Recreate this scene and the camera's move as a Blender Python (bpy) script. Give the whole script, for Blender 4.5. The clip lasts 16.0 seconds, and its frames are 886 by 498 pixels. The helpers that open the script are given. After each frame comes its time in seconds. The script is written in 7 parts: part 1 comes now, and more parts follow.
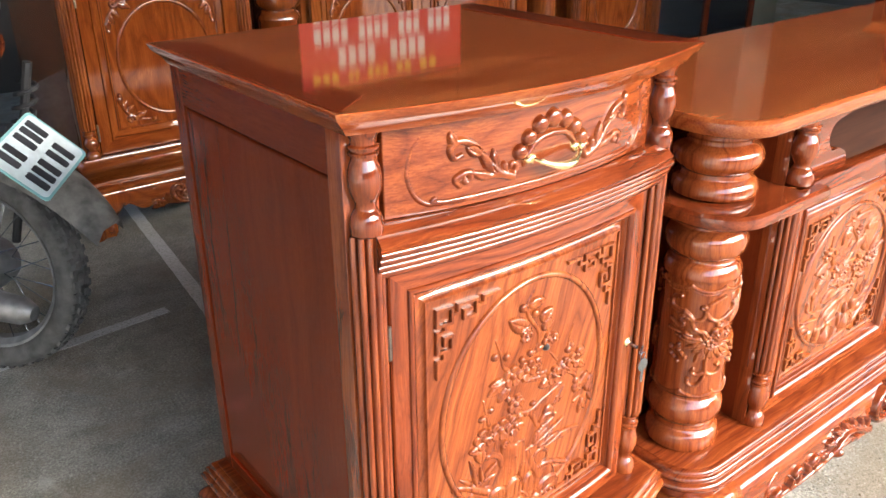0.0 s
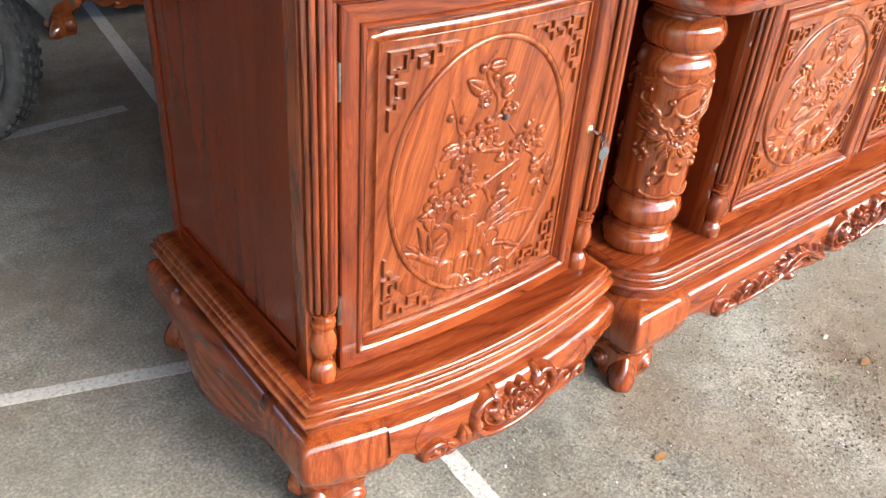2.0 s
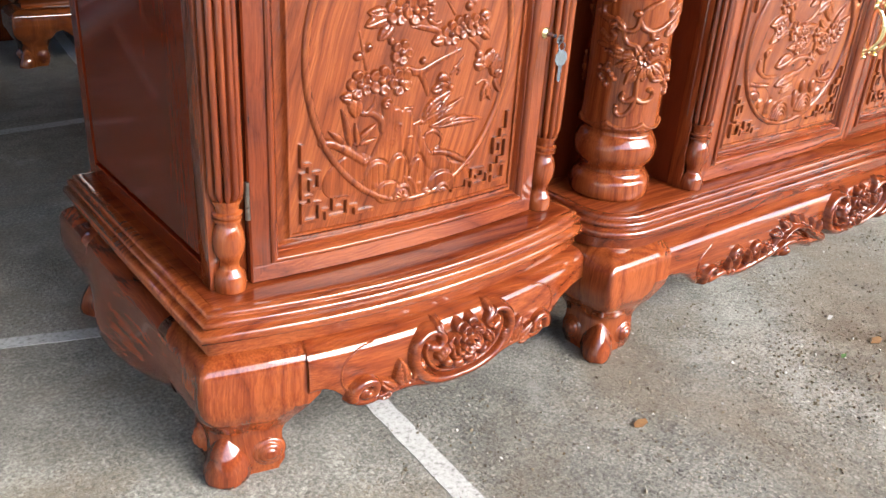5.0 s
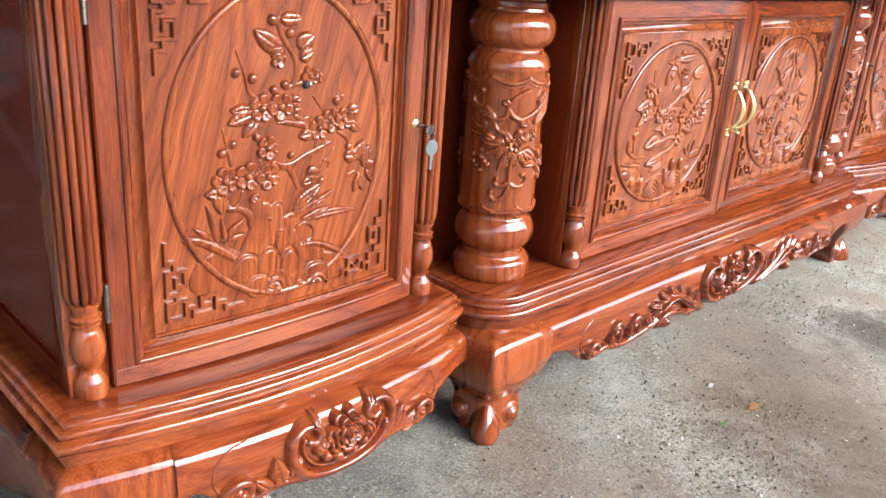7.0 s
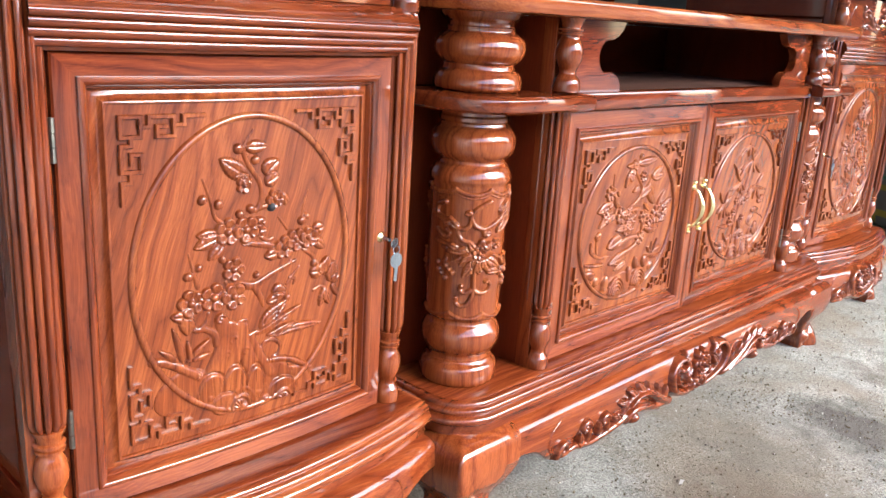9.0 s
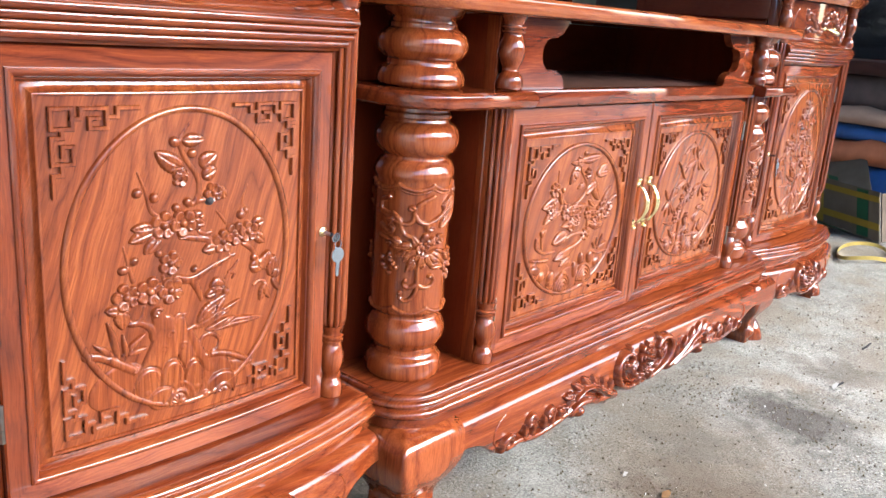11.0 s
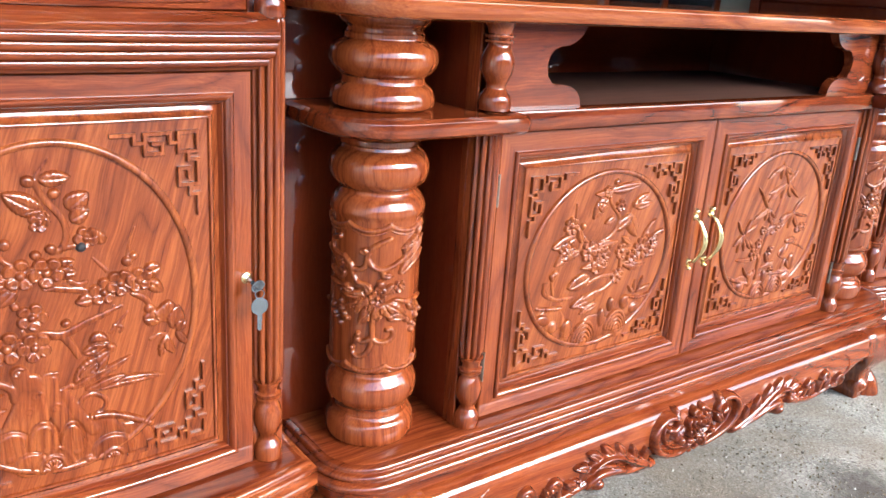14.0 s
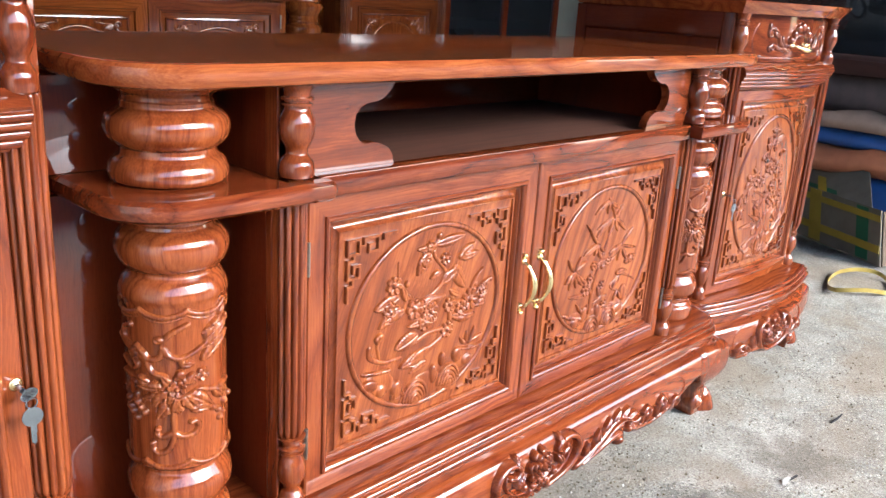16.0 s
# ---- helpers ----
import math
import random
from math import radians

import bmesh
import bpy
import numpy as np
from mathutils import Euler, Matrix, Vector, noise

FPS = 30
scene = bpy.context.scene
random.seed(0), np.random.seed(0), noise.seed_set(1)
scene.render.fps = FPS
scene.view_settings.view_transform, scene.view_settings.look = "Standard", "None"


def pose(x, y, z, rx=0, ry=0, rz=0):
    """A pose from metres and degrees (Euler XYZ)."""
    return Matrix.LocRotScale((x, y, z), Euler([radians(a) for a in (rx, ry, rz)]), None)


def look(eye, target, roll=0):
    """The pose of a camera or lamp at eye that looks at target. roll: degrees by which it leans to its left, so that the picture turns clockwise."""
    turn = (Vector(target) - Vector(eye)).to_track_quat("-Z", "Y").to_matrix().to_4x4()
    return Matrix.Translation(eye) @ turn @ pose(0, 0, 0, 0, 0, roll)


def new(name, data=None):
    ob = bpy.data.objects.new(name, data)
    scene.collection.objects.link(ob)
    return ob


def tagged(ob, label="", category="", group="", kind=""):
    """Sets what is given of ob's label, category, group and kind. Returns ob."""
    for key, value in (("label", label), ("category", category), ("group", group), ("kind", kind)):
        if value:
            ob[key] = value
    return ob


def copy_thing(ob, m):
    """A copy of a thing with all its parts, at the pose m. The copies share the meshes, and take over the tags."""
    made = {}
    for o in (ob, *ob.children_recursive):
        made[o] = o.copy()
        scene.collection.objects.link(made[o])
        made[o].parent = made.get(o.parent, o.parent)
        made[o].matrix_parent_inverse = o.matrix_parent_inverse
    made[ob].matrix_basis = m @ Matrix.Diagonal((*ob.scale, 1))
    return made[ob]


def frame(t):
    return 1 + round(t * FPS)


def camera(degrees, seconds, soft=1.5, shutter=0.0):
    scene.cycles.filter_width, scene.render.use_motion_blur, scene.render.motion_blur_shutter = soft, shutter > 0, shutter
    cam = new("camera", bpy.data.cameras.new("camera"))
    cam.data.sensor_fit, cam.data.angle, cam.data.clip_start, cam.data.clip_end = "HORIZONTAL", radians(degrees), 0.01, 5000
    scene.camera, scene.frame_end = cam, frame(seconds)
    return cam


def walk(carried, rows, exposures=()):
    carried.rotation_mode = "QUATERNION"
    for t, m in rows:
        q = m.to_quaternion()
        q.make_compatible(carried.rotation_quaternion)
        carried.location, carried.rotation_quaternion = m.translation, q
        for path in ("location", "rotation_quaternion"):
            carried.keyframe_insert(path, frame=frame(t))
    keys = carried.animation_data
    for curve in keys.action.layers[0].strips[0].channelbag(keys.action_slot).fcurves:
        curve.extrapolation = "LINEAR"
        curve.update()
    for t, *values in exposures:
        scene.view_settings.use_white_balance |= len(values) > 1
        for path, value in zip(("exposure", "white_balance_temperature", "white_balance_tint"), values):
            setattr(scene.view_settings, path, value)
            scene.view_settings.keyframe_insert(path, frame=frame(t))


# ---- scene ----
cam = camera(56.2, 16.0)
METRES, EYE, TILT, LEAN, TURN = 1.32, 1.223, 0.0, 0.0, -38.5
ROWS = [
    (0.0, 0.0, 0.0, 0.0, -0.17, -24.36, 0.37),
    (0.5, 0.0063, -0.001, -0.0229, -0.46, -26.1, -0.36),
    (1.0, 0.0113, -0.007, -0.0525, -0.37, -28.43, -1.53),
    (1.5, 0.0185, -0.0141, -0.0794, -0.12, -31.0, -2.7),
    (2.0, 0.0256, -0.0246, -0.1103, 0.23, -33.54, -3.77),
    (2.5, 0.028, -0.0291, -0.1184, 0.52, -35.09, -4.46),
    (3.0, 0.0399, -0.0327, -0.1727, 2.39, -34.13, -4.59),
    (5.5, 0.1312, -0.0191, -0.3685, -0.48, -23.89, -3.72),
    (6.0, 0.1421, -0.0167, -0.3627, -2.48, -23.09, -3.79),
    (6.5, 0.1497, -0.0175, -0.3501, -4.1, -22.04, -3.86),
    (7.0, 0.1578, -0.0167, -0.334, -5.37, -20.53, -3.88),
    (7.5, 0.163, -0.0183, -0.323, -5.85, -19.19, -3.58),
    (8.0, 0.1651, -0.0199, -0.3101, -5.88, -17.99, -3.45),
    (8.5, 0.1674, -0.0245, -0.295, -6.02, -16.73, -3.47),
    (9.0, 0.1744, -0.0255, -0.2843, -6.76, -15.53, -3.43),
    (9.5, 0.1883, -0.0276, -0.2805, -8.13, -14.8, -3.52),
    (12.0, 0.1992, -0.0373, -0.2897, -9.19, -15.97, -4.35),
    (12.5, 0.1863, -0.0463, -0.2826, -7.32, -16.01, -4.3),
    (13.0, 0.2095, -0.0232, -0.2844, -5.89, -16.28, -4.37),
    (13.5, 0.323, 0.0683, -0.2663, -1.31, -16.99, -4.28),
    (14.0, 0.4341, 0.1285, -0.2387, 2.66, -17.92, -3.69),
    (14.5, 0.4743, 0.1545, -0.2188, 2.68, -18.51, -3.21),
    (15.0, 0.4839, 0.1869, -0.2129, -1.48, -18.67, -3.36),
    (15.5, 0.4884, 0.1986, -0.2046, -5.3, -18.35, -3.16),
    (16.0, 0.4885, 0.2014, -0.1841, -7.04, -17.26, -3.48),
]
walk(cam, [(t, pose(-0.44, -0.667, EYE, TILT, LEAN, TURN) @ pose(METRES * x, METRES * y, METRES * z, 90 + pitch, roll, yaw)) for t, x, y, z, yaw, pitch, roll in ROWS],
     exposures=((0.0, 2.88, 6350, 9), (2.7, 2.38, 6100, 9), (5.5, 2.22, 5900, 9), (8.5, 2.28, 5700, 9), (12.0, 2.34, 5600, 9), (13.4, 2.36, 5600, 9), (14.1, 2.23, 5600, 9), (14.8, 2.24, 5600, 9), (15.5, 2.26, 5600, 9), (16.0, 2.31, 5600, 9)))

# ---- light ----
world = bpy.data.worlds.new("overcast_sky")
scene.world = world
world.use_nodes = True
wn = world.node_tree.nodes
sky = wn.new("ShaderNodeTexSky")
sky.sky_type, sky.sun_disc = "NISHITA", False
sky.sun_elevation, sky.sun_rotation = radians(34), radians(154)
sky.air_density, sky.dust_density = 1.0, 2.8
wn["Background"].inputs["Strength"].default_value = 0.22
world.node_tree.links.new(sky.outputs[0], wn["Background"].inputs["Color"])
sun_data = bpy.data.lights.new("sun", "SUN")
sun_data.energy, sun_data.angle, sun_data.color = 1.5, radians(42), (1.0, 0.97, 0.92)
sun_lamp = new("sun", sun_data)
sun_lamp.matrix_world = look((2.2, -4.5, 3.4), (0, 0, 0))


# ---- materials ----
def nodes_of(name):
    m = bpy.data.materials.new(name)
    m.use_nodes = True
    return m, m.node_tree.nodes, m.node_tree.links, m.node_tree.nodes["Principled BSDF"]


def ramp_node(n, stops):
    r = n.new("ShaderNodeValToRGB")
    while len(r.color_ramp.elements) < len(stops):
        r.color_ramp.elements.new(0.5)
    for e, (p, c) in zip(r.color_ramp.elements, stops):
        e.position, e.color = p, (*c, 1)
    return r


def noise_node(n, l, vec, scale, detail=4.0, rough=0.55, distort=0.0):
    t = n.new("ShaderNodeTexNoise")
    t.inputs["Scale"].default_value, t.inputs["Detail"].default_value = scale, detail
    t.inputs["Roughness"].default_value, t.inputs["Distortion"].default_value = rough, distort
    l.new(vec, t.inputs["Vector"])
    return t


def math_node(n, l, op, a, b=0.0):
    m = n.new("ShaderNodeMath")
    m.operation = op
    for i, v in enumerate((a, b)):
        if isinstance(v, (int, float)):
            m.inputs[i].default_value = v
        else:
            l.new(v, m.inputs[i])
    return m.outputs[0]


def mix_node(n, l, kind, fac, a, b):
    m = n.new("ShaderNodeMix")
    m.data_type, m.blend_type = "RGBA", kind
    for sock, v in ((m.inputs["Factor"], fac), (m.inputs[6], a), (m.inputs[7], b)):
        if isinstance(v, (int, float)):
            sock.default_value = v
        elif isinstance(v, tuple):
            sock.default_value = (*v, 1)
        else:
            l.new(v, sock)
    return m.outputs[2]


def bump_to(n, l, bsdf, height, strength, dist=0.001):
    b = n.new("ShaderNodeBump")
    b.inputs["Strength"].default_value, b.inputs["Distance"].default_value = strength, dist
    l.new(height, b.inputs["Height"])
    l.new(b.outputs[0], bsdf.inputs["Normal"])


def wood(name, axis, dark, mid, light, coat=1.0, rough=0.38, bands=30.0, coat_rough=0.06, tilt=0.0, ior=1.61):
    """Varnished timber with its fibres along one axis."""
    m, n, l, p = nodes_of(name)
    tc, oi = n.new("ShaderNodeTexCoord"), n.new("ShaderNodeObjectInfo")
    add = n.new("ShaderNodeVectorMath")
    add.operation = "ADD"
    l.new(tc.outputs["Object"], add.inputs[0])
    comb = n.new("ShaderNodeCombineXYZ")
    for i, k in enumerate((7.0, 11.0, 5.0)):
        l.new(math_node(n, l, "MULTIPLY", oi.outputs["Random"], k), comb.inputs[i])
    l.new(comb.outputs[0], add.inputs[1])

    turn = n.new("ShaderNodeMapping")
    turn.inputs["Rotation"].default_value = (0.0, radians(tilt), 0.0)
    l.new(add.outputs[0], turn.inputs["Vector"])

    warp = n.new("ShaderNodeVectorMath")
    warp.operation = "MULTIPLY_ADD"
    wave = [0.030] * 3
    wave["xyz".index(axis)] = 0.0
    warp.inputs[1].default_value = wave
    l.new(noise_node(n, l, turn.outputs[0], 5.0, 2.0).outputs["Color"], warp.inputs[0])
    l.new(turn.outputs[0], warp.inputs[2])

    def stretched(across, along):
        mp = n.new("ShaderNodeMapping")
        s = [across] * 3
        s["xyz".index(axis)] = along
        mp.inputs["Scale"].default_value = s
        l.new(warp.outputs[0], mp.inputs["Vector"])
        return mp.outputs[0]
    # growth rings cut through: long figures whose late wood is a thin dark line
    big = noise_node(n, l, stretched(7.0, 0.9), 1.0, 2.0, 0.45, 0.35)
    rings = math_node(n, l, "PINGPONG", math_node(n, l, "MULTIPLY", big.outputs[0], bands), 1.0)
    line = math_node(n, l, "POWER", rings, 0.45)
    fibre = noise_node(n, l, stretched(340.0, 4.0), 1.0, 4.0, 0.65)
    pores = noise_node(n, l, stretched(900.0, 30.0), 1.0, 2.0, 0.5)
    mott = noise_node(n, l, stretched(9.0, 1.3), 1.0, 3.0)
    v = math_node(n, l, "ADD", math_node(n, l, "MULTIPLY", line, 0.21), math_node(n, l, "MULTIPLY", math_node(n, l, "SUBTRACT", fibre.outputs[0], 0.5), 0.46))
    v = math_node(n, l, "ADD", v, 0.315)
    v = math_node(n, l, "ADD", v, math_node(n, l, "MULTIPLY", math_node(n, l, "SUBTRACT", mott.outputs[0], 0.5), 0.33))
    v = math_node(n, l, "ADD", v, math_node(n, l, "MULTIPLY", math_node(n, l, "SUBTRACT", oi.outputs["Random"], 0.5), 0.12))
    r = ramp_node(n, [(0.18, dark), (0.44, mid), (0.68, light)])
    l.new(v, r.inputs[0])
    pr = ramp_node(n, [(0.36, (0.40, 0.30, 0.26)), (0.45, (1, 1, 1))])
    l.new(pores.outputs[0], pr.inputs[0])
    col = mix_node(n, l, "MULTIPLY", 0.25, r.outputs[0], pr.outputs[0])
    l.new(col, p.inputs["Base Color"])
    p.inputs["Roughness"].default_value = rough
    p.inputs["Specular IOR Level"].default_value = 0.0 if coat else 0.3
    p.inputs["Coat Weight"].default_value, p.inputs["Coat Roughness"].default_value = coat, coat_rough
    p.inputs["Coat IOR"].default_value = ior
    wav = noise_node(n, l, stretched(26.0, 7.0), 1.0, 2.0)
    b = n.new("ShaderNodeBump")
    b.inputs["Strength"].default_value, b.inputs["Distance"].default_value = 0.10, 0.0006
    l.new(wav.outputs[0], b.inputs["Height"])
    l.new(b.outputs[0], p.inputs["Coat Normal"])
    bump_to(n, l, p, fibre.outputs[0], 0.15, 0.0004)
    return m


RED = ((0.042, 0.0064, 0.0024), (0.136, 0.0258, 0.0070), (0.262, 0.067, 0.0170))
wood_x, wood_y, wood_z = (wood("red_wood_" + a, a, *RED) for a in "xyz")
TAN = ((0.048, 0.0080, 0.0030), (0.156, 0.0345, 0.0092), (0.305, 0.090, 0.0225))
satin_x = wood("satin_wood_x", "x", *RED, coat=0.35, coat_rough=0.16)
TOP = ((0.070, 0.012, 0.0042), (0.185, 0.040, 0.0110), (0.340, 0.100, 0.0260))
top_x = wood("top_wood_x", "x", *TOP, bands=22.0, ior=1.60)
border_y = wood("border_wood_y", "y", (0.045, 0.006, 0.0024), (0.100, 0.015, 0.0048), (0.170, 0.034, 0.0095), bands=10.0, ior=1.48)
panel_z = wood("panel_wood", "z", *TAN, bands=28.0, tilt=-17.0, coat_rough=0.11, ior=1.55)
carved = wood("carved_wood", "z", *TAN, coat=0.85, coat_rough=0.10, ior=1.52)
carved_x = wood("carved_wood_x", "x", *RED, coat=0.9, coat_rough=0.06)
# Darker red copy with the cabinet sides' shade put in; dark pieces share it.
DEEP_SHADED = ((0.076, 0.0110, 0.0034), (0.098, 0.0146, 0.0041), (0.122, 0.0205, 0.0055))
deep_y, deep_z, deep_x = (wood("deep_shaded_red_wood_" + a, a, *DEEP_SHADED, coat=0.6, bands=14.0, ior=1.50) for a in "yzx")
mirror_red = wood("polished_deep_red_wood", "z", *DEEP_SHADED, bands=14.0, coat_rough=0.03)
GOLD = ((0.052, 0.0095, 0.0028), (0.105, 0.023, 0.0050), (0.185, 0.053, 0.0115))
gold_x, gold_z = (wood("golden_brown_wood_" + a, a, *GOLD) for a in "xz")
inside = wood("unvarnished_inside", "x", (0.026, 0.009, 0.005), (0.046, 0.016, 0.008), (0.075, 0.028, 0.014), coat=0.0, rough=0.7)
matte_board = wood("dull_dark_board", "y", (0.020, 0.006, 0.004), (0.034, 0.010, 0.006), (0.05, 0.016, 0.010), coat=0.0, rough=0.65)


def plain(name, col, rough=0.5, metal=0.0, vary=0.15, scale=30.0, bump=0.1, coat=0.0):
    """One colour with a soft mottle and fine relief."""
    m, n, l, p = nodes_of(name)
    tc = n.new("ShaderNodeTexCoord")
    a = noise_node(n, l, tc.outputs["Object"], scale, 5.0)
    lo, hi = tuple(c * (1 - vary) for c in col), tuple(min(1, c * (1 + vary)) for c in col)
    r = ramp_node(n, [(0.3, lo), (0.7, hi)])
    l.new(a.outputs[0], r.inputs[0])
    l.new(r.outputs[0], p.inputs["Base Color"])
    p.inputs["Roughness"].default_value, p.inputs["Metallic"].default_value = rough, metal
    p.inputs["Coat Weight"].default_value = coat
    if bump:
        f = noise_node(n, l, tc.outputs["Object"], scale * 6, 3.0)
        bump_to(n, l, p, f.outputs[0], bump, 0.002)
    return m


brass = plain("polished_brass", (0.88, 0.74, 0.38), 0.27, 1.0, 0.08, 60, 0.05)
chrome = plain("nickel_plate", (0.36, 0.41, 0.45), 0.25, 1.0, 0.06, 80, 0.05)
steel = plain("hinge_steel", (0.20, 0.19, 0.16), 0.4, 1.0, 0.2, 120, 0.1)
black_hole = plain("black_knot", (0.012, 0.010, 0.010), 0.7)
rubber = plain("dusty_tyre_rubber", (0.066, 0.065, 0.061), 0.85, 0, 0.5, 25, 0.4)
grey_plastic = plain("dusty_grey_plastic", (0.075, 0.072, 0.066), 0.65, 0, 0.65, 26, 0.3)
black_plastic = plain("black_plastic", (0.011, 0.011, 0.012), 0.62, 0, 0.3, 20, 0.1)
maroon = plain("maroon_paint", (0.035, 0.006, 0.009), 0.25, 0, 0.2, 9, 0.0, 1.0)
alloy = plain("dull_alloy", (0.24, 0.24, 0.24), 0.55, 0.8, 0.3, 22, 0.15)
plate_white = plain("plate_white", (0.50, 0.57, 0.58), 0.35, 0, 0.12, 40, 0.05)
plate_rim = plain("plate_rim_green", (0.16, 0.34, 0.34), 0.4, 0, 0.12, 40, 0.05)
ink = plain("plate_ink", (0.03, 0.03, 0.035), 0.5)
card = plain("cardboard", (0.115, 0.098, 0.070), 0.85, 0, 0.14, 14, 0.25)
card_inner = plain("cardboard_inside", (0.09, 0.065, 0.04), 0.9, 0, 0.2, 14, 0.2)
tape_yellow = plain("yellow_tape", (0.24, 0.165, 0.010), 0.6, 0, 0.12, 12, 0.05)
tape_green = plain("green_print", (0.008, 0.075, 0.030), 0.7, 0, 0.15, 12, 0.05)
strap_yellow = plain("yellow_strap", (0.34, 0.25, 0.05), 0.45, 0, 0.2, 30, 0.05)
tarp_blue = plain("blue_tarpaulin", (0.02, 0.075, 0.24), 0.5, 0, 0.25, 9, 0.3)
tarp_orange = plain("orange_tarpaulin", (0.36, 0.12, 0.05), 0.55, 0, 0.25, 9, 0.3)
sack_cloth = plain("grey_brown_cloth", (0.085, 0.060, 0.052), 0.85, 0, 0.3, 9, 0.4)
beige_cloth = plain("beige_cloth", (0.30, 0.20, 0.14), 0.85, 0, 0.2, 9, 0.3)
dark_glass = plain("dark_glass", (0.012, 0.014, 0.016), 0.12, 0, 0.2, 5, 0.0, 1.0)
wall_paint = plain("dull_wall_render", (0.085, 0.080, 0.072), 0.9, 0, 0.15, 3, 0.3)
# Pale so that the added left wall bounces light onto the floor.
pale_wall = plain("bounce_wall_render", (0.66, 0.65, 0.61), 0.9, 0, 0.12, 3, 0.3)
# Near-black, so the unlit depth of the shed is put into the wall's colour.
dark_wall = plain("shade_dark_wall", (0.022, 0.019, 0.017), 0.9, 0, 0.2, 3, 0.3)
beige_paint = plain("beige_paint", (0.26, 0.25, 0.19), 0.8, 0, 0.12, 5, 0.2)
roof_metal = plain("corrugated_sheet", (0.14, 0.15, 0.16), 0.5, 0.3, 0.15, 2, 0.1)
banner_red = plain("banner_red", (0.62, 0.02, 0.02), 0.55, 0, 0.06, 3, 0.0)
banner_white = plain("banner_white", (0.82, 0.82, 0.80), 0.6, 0, 0.05, 3, 0.0)
banner_yellow = plain("banner_yellow", (0.85, 0.60, 0.05), 0.6, 0, 0.05, 3, 0.0)
paper_white = plain("scrap_paper", (0.36, 0.355, 0.33), 0.8, 0, 0.1, 20, 0.1)
green_bit = plain("fresh_leaf_scrap", (0.06, 0.13, 0.03), 0.6, 0, 0.3, 60, 0.2)
dead_leaf = plain("dead_leaf", (0.19, 0.10, 0.035), 0.7, 0, 0.3, 60, 0.2)
def loose_grit():
    m, n, l, p = nodes_of("loose_grit")
    r = ramp_node(n, [(0.0, (0.085, 0.075, 0.062)), (0.12, (0.13, 0.105, 0.068)), (0.6, (0.15, 0.115, 0.065)), (0.85, (0.24, 0.225, 0.19)), (1.0, (0.50, 0.49, 0.45))])
    l.new(n.new("ShaderNodeNewGeometry").outputs["Random Per Island"], r.inputs[0])
    l.new(r.outputs[0], p.inputs["Base Color"])
    p.inputs["Roughness"].default_value = 0.9
    return m


stone_bits = loose_grit()


